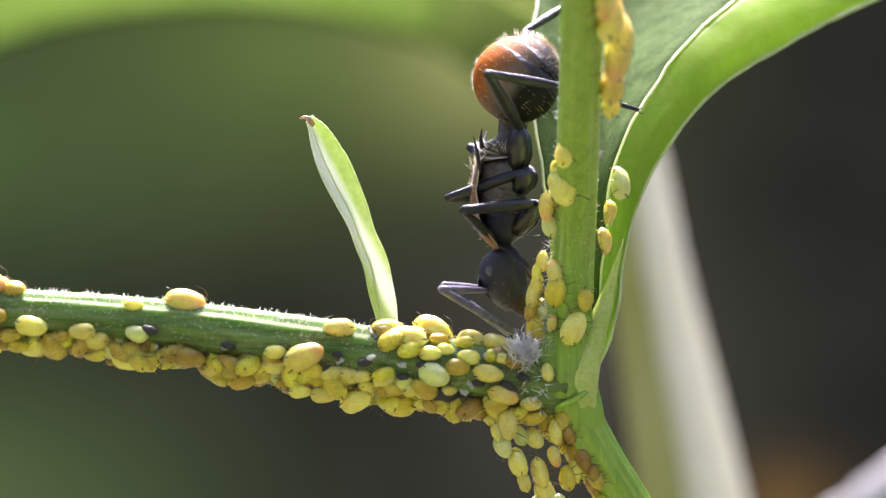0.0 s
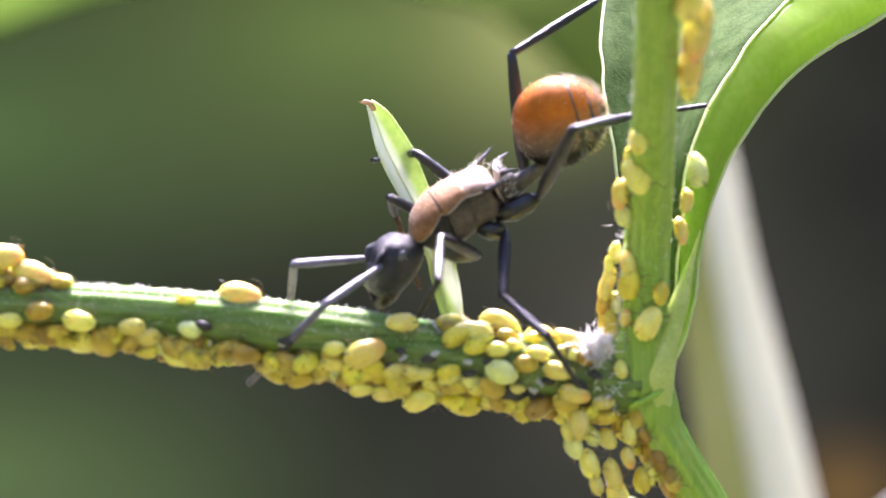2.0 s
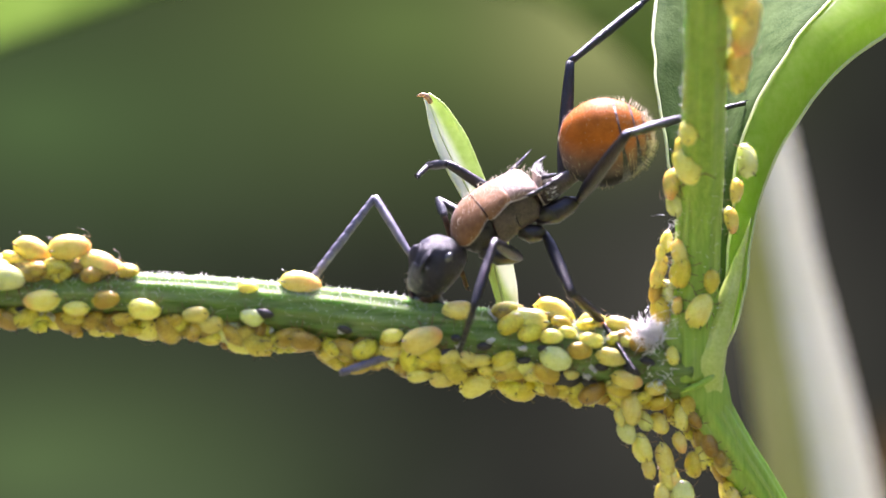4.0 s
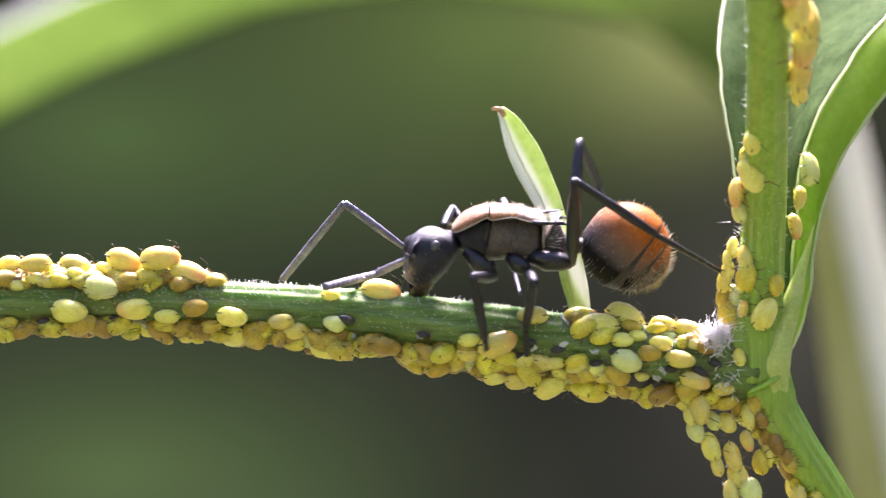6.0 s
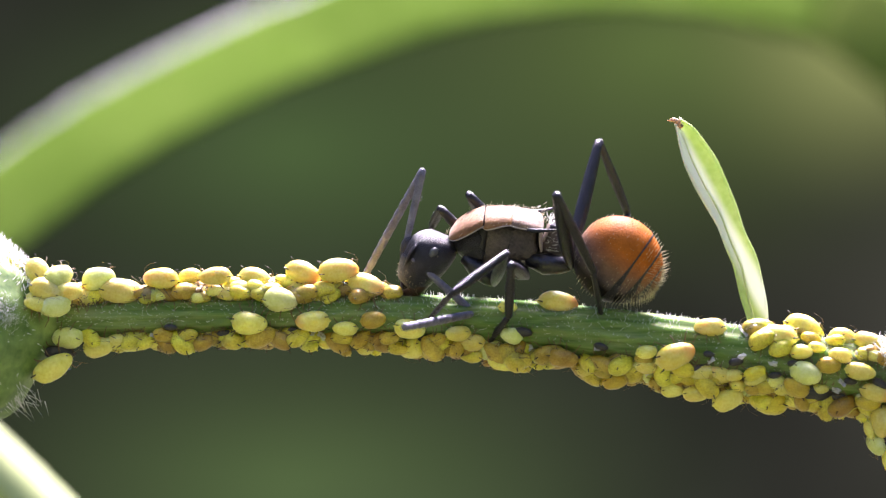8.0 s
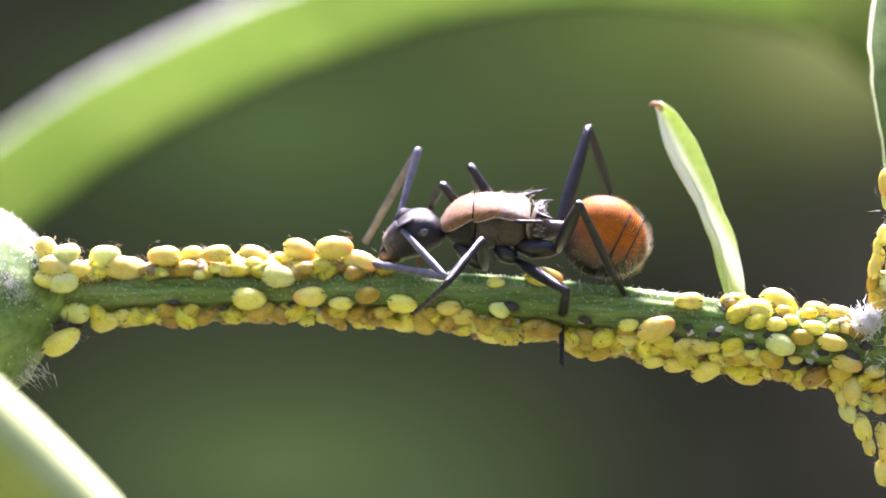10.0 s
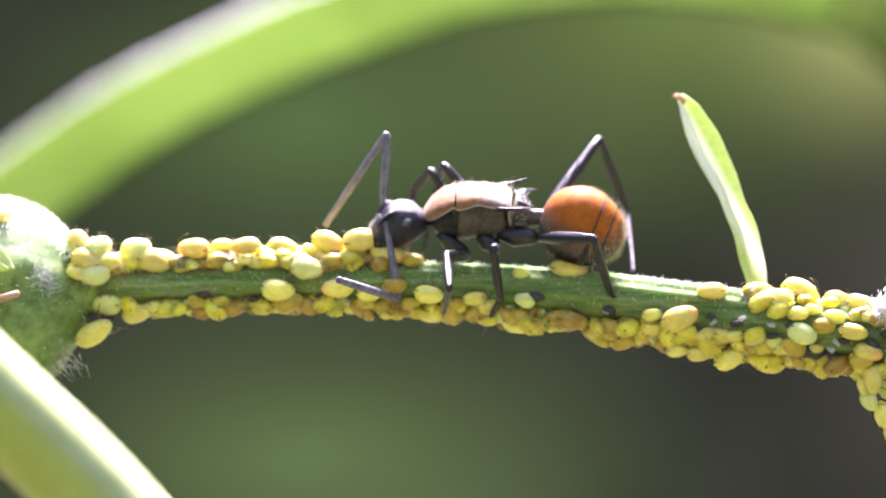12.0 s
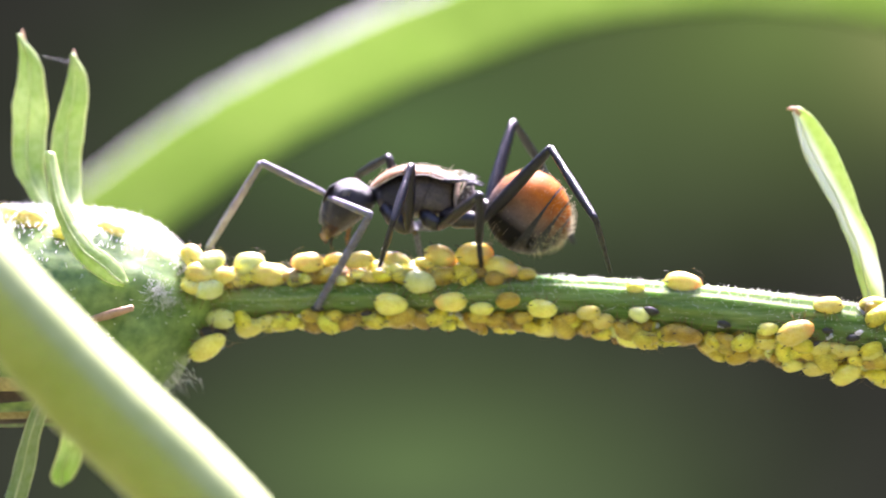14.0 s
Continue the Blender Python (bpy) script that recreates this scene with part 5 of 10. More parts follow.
    rows = [[(x, w * q, m + t * math.sqrt(1 - min(0.98, (q * 1.05) ** 2)) + 0.03) for q in (-0.75, -0.4, 0.0, 0.4, 0.75)] for x, w, t, m in ((1.46, 0.66, 0.80, 0.15), (1.70, 0.68, 0.68, 0.12), (1.94, 0.62, 0.54, 0.08), (2.18, 0.48, 0.34, 0.03))]
    sheet(bm, rows, 0.06, 13, 14, 0.012)
    part("face_plate", grown(bm), FACE, head, "silvery downy face")
    made["head"] = head
    for s in (1, -1):
        bm = bmesh.new()
        loft(bm, [(-0.20, 0.02, 0.02, 0.02, 0), (-0.16, 0.09, 0.10, 0.10, 0), (0, 0.13, 0.17, 0.17, 0), (0.16, 0.09, 0.10, 0.10, 0), (0.20, 0.02, 0.02, 0.02, 0)], 14)
        bmesh.ops.translate(bm, vec=(0.68, s * 0.74, 0.62), verts=bm.verts)
        part("eye", grown(bm), EYE, head, "grey bulging eye")
        bm = bmesh.new()
        rows = [[(2.02, s * 0.52, 0.20), (1.98, s * 0.60, -0.05), (2.00, s * 0.50, -0.36)],
                [(2.30, s * 0.50, 0.16), (2.30, s * 0.60, -0.10), (2.24, s * 0.48, -0.40)],
                [(2.56, s * 0.34, 0.08), (2.62, s * 0.42, -0.16), (2.58, s * 0.34, -0.42)],
                [(2.70, s * 0.06, 0.00), (2.82, s * 0.08, -0.20), (2.80, s * 0.06, -0.42)]]
        sheet(bm, rows, 0.16, 9, 14, 0.015)
        for k in range(4):
            tube(bm, [(2.74 + 0.01 * k, s * 0.10, -0.05 - 0.12 * k), (2.90 + 0.02 * k, s * 0.02, -0.10 - 0.12 * k)], [0.05, 0.012], 5)
        bmesh.ops.translate(bm, vec=(-0.36, 0, 0.08), verts=bm.verts)
        part("mandible", grown(bm), MANDIBLE, head, "reddish-brown toothed jaw")
        # thin raised brow over the feeler's root
        bm = bmesh.new()
        rows = [[(0.86, s * 0.20, 0.80), (0.88, s * 0.30, 0.86), (0.92, s * 0.36, 0.86)],
                [(1.12, s * 0.16, 0.84), (1.14, s * 0.36, 0.92), (1.16, s * 0.52, 0.94)],
                [(1.42, s * 0.12, 0.80), (1.46, s * 0.32, 0.88), (1.50, s * 0.46, 0.88)],
                [(1.82, s * 0.10, 0.68), (1.86, s * 0.20, 0.70), (1.88, s * 0.26, 0.68)]]
        rows = [[(x * 0.92, y, z + lift) for x, y, z in row] for row, lift in zip(rows, (0.20, 0.19, 0.15, 0.08))]
        sheet(bm, rows, 0.06, 9, 16, 0.01)
        part("frontal_ridge", grown(bm), CHITIN, head)
        bm = bmesh.new()
        tube(bm, [(2.1, s * 0.2, -0.28), (2.4, s * 0.26, -0.5), (2.48, s * 0.2, -0.7)], [0.035, 0.03, 0.02], 6)
        part("palp", grown(bm), MANDIBLE, head)
        side = "left" if s > 0 else "right"
        made[side + " scape"] = limb("scape", 2.8, (0.09, 0.125, 0.14, 0.13), FEELER, head, 10, 30)
        made[side + " flagellum"] = beads("flagellum", [0.4] * 11, [0.13 + 0.022 * math.sin(i / 3.3) for i in range(11)], FEELER, head)
    items = []
    for k in range(170):
        x, w, t, b, m = secs[rnd.randrange(4, 33) if k < 50 else rnd.randrange(24, 33)]
        a = rnd.uniform(0, 6.28)
        p = Vector((x, w * math.cos(a), m + (t if math.sin(a) > 0 else b) * math.sin(a)))
        items.append((p, p + Vector((rnd.uniform(0.0, 0.12), math.cos(a) * 0.13, math.sin(a) * 0.13)), 0.005))
    tagged(part("hair", grown(spikes(bmesh.new(), items)), GOLD_HAIR, head), kind="stuff")
    # gaster
    prof = curve([(1.56, 0.18), (1.49, 0.52), (1.24, 0.94), (0.80, 1.28), (0.22, 1.46), (-0.35, 1.42), (-0.90, 1.20), (-1.35, 0.84), (-1.62, 0.44), (-1.75, 0.08)], 46) * (0.94, 1.05)
    rings = (-0.48, -1.0, -1.36)

    def step(x):
        return 1 + sum(0.018 * max(0.0, 1 - abs(x - r - 0.12) / 0.14) for r in rings)

    bm = bmesh.new()
    loft(bm, [(x, w * 0.86 * step(x), w * 0.98 * step(x), w * 0.98 * step(x), 0) for x, w in prof], 36)
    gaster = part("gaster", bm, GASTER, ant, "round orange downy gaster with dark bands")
    made["gaster"] = gaster
    for r in rings:
        bm = bmesh.new()
        for k in range(48):
            a0 = 2 * math.pi * k / 48
            half = 0.03 + 0.21 * (max(0.0, 0.6 - math.sin(a0)) / 1.6) ** 1.4
            for d, k2 in ((half, 1.002), (0.0, 1.012), (-half, 1.0)):
                rr = float(np.interp(-(r + d), -prof[:, 0], prof[:, 1])) * step(r + d) * k2
                bm.verts.new((r + d, rr * 0.862 * math.cos(a0), rr * 0.985 * math.sin(a0)))
        bm.verts.ensure_lookup_table()
        for k in range(48):
            q = (k + 1) % 48
            for i in (0, 1):
                bm.faces.new((bm.verts[3 * k + i], bm.verts[3 * q + i], bm.verts[3 * q + i + 1], bm.verts[3 * k + i + 1]))
        part("band", bm, CHITIN, gaster, "dark seam between the back plates")
    items = []
    for k in range(1300):
        i = rnd.randrange(3, 44)
        x, w = prof[i]
        if k % 2 == 0:
            x, w = prof[rnd.randrange(28, 45)]
        a = rnd.uniform(0, 6.28)
        p = Vector((x, w * 0.86 * math.cos(a), w * 0.98 * math.sin(a)))
        n = Vector((0.25 - (1.0 if x < -1 else 0.3), math.cos(a), math.sin(a))).normalized()
        items.append((p, p + n * rnd.uniform(0.08, 0.20 if x > -0.9 else 0.34), 0.007))
    tagged(part("hair", spikes(bmesh.new(), items), GOLD_HAIR, gaster), "short golden hair", kind="stuff")
    # legs
    for s, side in ((1, "left"), (-1, "right")):
        for which in ("front", "middle", "hind"):
            r0, r1 = ROOT[which], HIP[which]
            big = 1.15 if which == "hind" else 1.0
            a, b = Vector((r0[0], s * r0[1], r0[2])), Vector((r1[0], s * r1[1], r1[2]))
            bm = bmesh.new()
            tube(bm, [a, a.lerp(b, 0.4) + Vector((0, s * 0.1, -0.05)), a.lerp(b, 0.8), b], [0.26, 0.32 * big, 0.27 * big, 0.15], 14)
            leg = part("leg", bm, FLANK, ant, "long slim black leg")
            f, t, q = SEGMENTS[which]
            key = side + " " + which
            made[key + " femur"] = limb("femur", f, (0.12, 0.20 * big, 0.205 * big, 0.18 * big, 0.145), CHITIN_LEG, leg, 12, 14)
            made[key + " tibia"] = limb("tibia", t, (0.13, 0.14, 0.165, 0.155, 0.125), CHITIN_LEG, leg, 10, 26)
            made[key + " tarsus"] = beads("tarsus", (q * 0.46, q * 0.17, q * 0.13, q * 0.1, q * 0.14), (0.11, 0.10, 0.095, 0.09, 0.085), TARSUS if key == "right front" else CHITIN_LEG, leg, True)
    return ant, made


ant, parts = build_ant()


def motions():
    # the arching leaf sways on the foot of its stalk
    sway = []
    for t, lean in ((0, 0), (0.5, -0.4), (1.5, -1.1), (3, -1.2), (5.5, -0.5), (6.5, 0), (8.2, 0.2), (10.5, 1.0), (12, 1.3), (14, 1.1)):
        c, s = math.cos(radians(lean)), math.sin(radians(lean))
        sway.append((t, at(-194 * (1 - c) + 128 * s, 0, -128 * (1 - c) - 194 * s, 0, lean, 0)))
    walk(arching_leaf, sway)
    walk(ant, [
        (0, at(11.136, 1.2, 2.061, 14, 87.4, 180)), (.25, at(11.066, 1.2, 1.8, 19.8, 88.3, -176.8)), (.5, at(10.889, 1.2, 1.641, 18, 85.7, 180)),
        (.75, at(10.386, 1.213, 1.798, 16.9, 70.3, -179.8)), (1, at(9.797, 1.2, 2.031, 12, 53, 180)),
        (1.25, at(9.359, 1.125, 2.227, -1.7, 40.7, 178.9)), (1.5, at(8.861, 1, 2.217, -15, 31.7, 180)),
        (1.75, at(8.045, .794, 1.622, -22.8, 29, -179.7)), (2, at(7.293, .6, .968, -28, 28.5, 180)), (2.25, at(6.983, .531, .743, -28.8, 28.1, -180)),
        (2.5, at(6.868, .5, .677, -28, 27.7, 180)), (2.75, at(6.842, .444, .683, -27.9, 25.6, 179.7)), (3, at(6.863, .4, .703, -28, 24.5, 180)),
        (3.25, at(6.858, .394, .69, -28.2, 24.8, -179.5)), (3.5, at(6.846, .379, .653, -28.7, 25.8, -178.3)),
        (3.75, at(6.828, .357, .599, -29.3, 27.3, -176.4)), (4, at(6.805, .33, .534, -30.1, 29.2, -174.2)),
        (4.25, at(6.781, .3, .462, -30.8, 31.3, -171.6)), (4.5, at(6.757, .27, .391, -31.5, 33.4, -169.1)),
        (4.75, at(6.735, .243, .325, -32, 35.4, -166.7)), (5, at(6.717, .221, .272, -32.4, 37, -164.8)),
        (5.25, at(6.705, .206, .235, -32.6, 38.1, -163.4)), (5.5, at(6.7, .2, .221, -32.6, 38.5, -162.9)),
        (5.75, at(5.863, .104, .11, -25.5, 17.5, -169)), (6, at(4.298, 0, .065, -12, -7.3, 180)), (6.25, at(2.165, -.013, .296, -2.7, -11.3, 178.7)),
        (6.5, at(.02, 0, .548, 4, -11.6, 180)), (6.75, at(-1.533, 0, .596, 6.1, -13.9, 179.9)), (7, at(-2.487, 0, .568, 4, -14.7, 180)),
        (7.25, at(-2.4, 0, .517, -4.6, -10.9, -179.7)), (7.5, at(-1.974, 0, .451, -14, -6.6, 180)), (7.75, at(-1.833, 0, .398, -19.2, -5.1, 179.9)),
        (8, at(-1.772, 0, .355, -22, -4.7, -180)), (8.25, at(-1.771, 0, .348, -22.3, -4.6, -180)), (8.5, at(-1.768, 0, .327, -23.1, -4.4, -180)),
        (8.75, at(-1.764, 0, .296, -24.4, -4.2, -180)), (9, at(-1.76, 0, .258, -25.9, -3.9, -179.9)), (9.25, at(-1.754, 0, .218, -27.5, -3.5, -179.9)),
        (9.5, at(-1.749, 0, .177, -29.1, -3.2, -179.9)), (9.75, at(-1.745, 0, .139, -30.6, -2.8, -180)), (10, at(-1.741, 0, .109, -31.9, -2.6, -180)),
        (10.25, at(-1.738, 0, .088, -32.7, -2.4, -180)), (10.5, at(-1.737, 0, .08, -33, -2.3, 180)), (10.75, at(-1.913, 0, .161, -34.3, -3.1, 180)),
        (11, at(-2.203, 0, .258, -35, -4, 180)), (11.25, at(-2.5, 0, .228, -34.3, -4.2, -180)), (11.5, at(-2.798, 0, .179, -33, -4, 180)),
        (11.75, at(-2.979, 0, .125, -32.2, -3, 180)), (12, at(-3.275, 0, .209, -30, -2.3, -180)), (12.25, at(-3.982, 0, .715, -23.8, -3.1, 180)),
        (12.5, at(-4.784, 0, 1.235, -16, -5.2, 180)), (12.75, at(-5.396, 0, 1.376, -7.5, -10.5, -179.7)), (13, at(-6.022, 0, 1.372, 0, -15.2, 180)),
        (13.25, at(-6.799, 0, 1.297, 4.1, -15.3, 179.9)), (13.5, at(-7.635, 0, 1.23, 5, -13.7, 180)), (13.75, at(-8.483, 0, 1.308, 1.4, -12.2, -179.9)),
        (14, at(-9.342, 0, 1.428, -4, -10.4, 180)),])
    walk(parts["head"], [
        (0, at(1.7, 0, 0, 0, 14.6, -3.7)), (.25, at(1.7, 0, 0, -.1, 8.2, -2.4)), (.5, at(1.7, 0, 0, 0, 6.6, -2.2)), (.75, at(1.7, 0, 0, .6, 23, -6.5)),
        (1, at(1.7, 0, 0, 0, 37.9, -9.5)), (1.25, at(1.7, 0, 0, .7, 30.3, -2.7)), (1.5, at(1.7, 0, 0, 0, 19.3, 5.4)),
        (1.75, at(1.7, 0, 0, -.3, 20.2, 10.1)), (2, at(1.7, 0, 0, 0, 23.4, 13.3)), (2.25, at(1.7, 0, 0, 0, 24, 14)),
        (2.5, at(1.7, 0, 0, 0, 23.6, 13.4)), (2.75, at(1.7, 0, 0, 0, 21.4, 11.8)), (3, at(1.7, 0, 0, 0, 19.4, 10.8)),
        (3.25, at(1.7, 0, 0, 0, 19.3, 11)), (3.5, at(1.7, 0, 0, 0, 19.1, 11.7)), (3.75, at(1.7, 0, 0, 0, 18.8, 12.6)),
        (4, at(1.7, 0, 0, .1, 18.3, 13.8)), (4.25, at(1.7, 0, 0, .1, 17.9, 15.1)), (4.5, at(1.7, 0, 0, .1, 17.5, 16.3)),
        (4.75, at(1.7, 0, 0, 0, 17.1, 17.5)), (5, at(1.7, 0, 0, 0, 16.7, 18.4)), (5.25, at(1.7, 0, 0, 0, 16.5, 19.1)),
        (5.5, at(1.7, 0, 0, 0, 16.4, 19.3)), (5.75, at(1.7, 0, 0, -.5, 35, 21)), (6, at(1.7, 0, 0, 0, 57.9, 19.8)),
        (6.25, at(1.7, 0, 0, .3, 63.4, 6.1)), (6.5, at(1.7, 0, 0, 0, 64.5, -8.4)), (6.75, at(1.7, 0, 0, -.9, 66.2, -12.4)),
        (7, at(1.7, 0, 0, 0, 65.1, -8.7)), (7.25, at(1.7, 0, 0, 1.6, 56.3, 4.3)), (7.5, at(1.7, 0, 0, 0, 47.2, 15.6)),
        (7.75, at(1.7, 0, 0, -.3, 45.8, 21.7)), (8, at(1.7, 0, 0, 0, 45.5, 24.3)), (8.25, at(1.7, 0, 0, -.1, 44.8, 23.9)),
        (8.5, at(1.7, 0, 0, -.4, 42.7, 22.8)), (8.75, at(1.7, 0, 0, -.7, 39.6, 21.3)), (9, at(1.7, 0, 0, -.9, 35.8, 19.5)),
        (9.25, at(1.7, 0, 0, -.9, 31.6, 17.6)), (9.5, at(1.7, 0, 0, -.8, 27.3, 15.8)), (9.75, at(1.7, 0, 0, -.6, 23.5, 14.3)),
        (10, at(1.7, 0, 0, -.3, 20.4, 13)), (10.25, at(1.7, 0, 0, -.1, 18.3, 12.2)), (10.5, at(1.7, 0, 0, 0, 17.6, 11.9)),
        (10.75, at(1.7, 0, 0, 0, 18.9, 13.7)), (11, at(1.7, 0, 0, 0, 21.4, 16)), (11.25, at(1.7, 0, 0, 0, 20.6, 14.9)),
        (11.5, at(1.7, 0, 0, 0, 19.8, 13.6)), (11.75, at(1.7, 0, 0, 0, 20.9, 14.1)), (12, at(1.7, 0, 0, 0, 23.8, 14.7)),
        (12.25, at(1.7, 0, 0, -.2, 29.1, 14.3)), (12.5, at(1.7, 0, 0, 0, 37.1, 12.5)), (12.75, at(1.7, 0, 0, 1.2, 52.6, 7.6)),
        (13, at(1.7, 0, 0, 0, 65.4, 0)), (13.25, at(1.7, 0, 0, -1, 62.9, -6.1)), (13.5, at(1.7, 0, 0, 0, 56, -7.5)),
        (13.75, at(1.7, 0, 0, .4, 51.6, -2.4)), (14, at(1.7, 0, 0, 0, 47.2, 4.3)),])
    walk(parts["gaster"], [
        (0, at(-4.05, -.09, -.04, 0, -36.1, 10.5)), (.25, at(-4.08, -.08, 0, -.1, -36, 12.3)), (.5, at(-4.1, -.06, .13, 0, -33.7, 12.5)),
        (.75, at(-4.09, .07, .52, .4, -23.7, 7.8)), (1, at(-4.06, .14, .94, 0, -12.7, 2.7)), (1.25, at(-3.9, -.03, 1.14, -.1, -5.5, .9)),
        (1.5, at(-3.8, -.25, 1.24, 0, -1.6, -.4)), (1.75, at(-3.94, -.4, 1.25, -.1, -4.8, -2.9)), (2, at(-4.13, -.49, 1.22, 0, -9.3, -5)),
        (2.25, at(-4.2, -.46, 1.14, 0, -9.7, -5.2)), (2.5, at(-4.23, -.42, 1.08, 0, -8.5, -4.6)), (2.75, at(-4.18, -.47, 1.15, .1, -5.6, -2.5)),
        (3, at(-4.12, -.47, 1.18, 0, -3.9, -2.1)), (3.25, at(-4.12, -.44, 1.15, -.2, -4.4, -3.1)), (3.5, at(-4.11, -.34, 1.06, -.6, -5.8, -5.8)),
        (3.75, at(-4.11, -.2, .93, -1.1, -7.9, -10)), (4, at(-4.1, -.04, .77, -1.5, -10.6, -15.2)), (4.25, at(-4.09, .14, .59, -1.7, -13.7, -21.2)),
        (4.5, at(-4.08, .33, .42, -1.6, -16.8, -27.2)), (4.75, at(-4.07, .49, .25, -1.2, -19.5, -32.7)), (5, at(-4.06, .63, .12, -.6, -21.7, -37.1)),
        (5.25, at(-4.05, .72, .03, -.2, -23, -40)), (5.5, at(-4.05, .76, 0, 0, -23.5, -41)), (5.75, at(-4.1, .42, .14, .6, -26.8, -27.1)),
        (6, at(-4.16, -.02, .39, 0, -30, -7)), (6.25, at(-4.21, -.05, .47, -.1, -30.5, -.4)), (6.5, at(-4.21, .02, .52, 0, -30.3, 2.3)),
        (6.75, at(-4.11, .02, .65, 0, -30.2, 3.6)), (7, at(-4, .03, .67, 0, -30.2, 2.3)), (7.25, at(-3.98, .06, .29, -.1, -31.5, -3.1)),
        (7.5, at(-3.98, .1, -.1, 0, -32.3, -9.1)), (7.75, at(-3.97, .14, -.16, 0, -30.7, -11.8)), (8, at(-3.97, .17, -.11, 0, -28.8, -12.8)),
        (8.25, at(-3.97, .17, -.11, 0, -28.6, -12.9)), (8.5, at(-3.97, .17, -.09, 0, -27.9, -12.9)), (8.75, at(-3.98, .17, -.08, 0, -26.8, -13)),
        (9, at(-3.98, .17, -.06, 0, -25.6, -13.1)), (9.25, at(-3.99, .17, -.03, 0, -24.2, -13.1)), (9.5, at(-4, .17, -.01, 0, -22.9, -13.2)),
        (9.75, at(-4, .17, .01, 0, -21.6, -13.3)), (10, at(-4.01, .17, .03, 0, -20.6, -13.4)), (10.25, at(-4.01, .17, .04, 0, -19.9, -13.4)),
        (10.5, at(-4.01, .17, .04, 0, -19.7, -13.4)), (10.75, at(-3.96, .23, -.04, 0, -18.8, -13.4)), (11, at(-3.89, .29, -.11, 0, -17.9, -13)),
        (11.25, at(-3.89, .21, 0, 0, -16.2, -11.5)), (11.5, at(-3.9, .12, .12, 0, -15, -10.1)), (11.75, at(-3.86, .14, .08, 0, -15.1, -10)),
        (12, at(-3.87, .19, -.04, 0, -17, -10.1)), (12.25, at(-4.03, .22, -.3, .1, -23.4, -10.1)), (12.5, at(-4.22, .21, -.42, 0, -28.5, -9)),
        (12.75, at(-4.34, .1, .04, -.2, -24.5, -4.5)), (13, at(-4.38, 0, .6, 0, -19.8, 0)), (13.25, at(-4.19, .02, .87, .1, -22.5, 2)),
        (13.5, at(-3.98, .06, .93, 0, -26.2, 2.5)), (13.75, at(-3.95, .03, .68, 0, -26.3, .7)), (14, at(-3.97, 0, .31, 0, -25.6, -1.9)),])
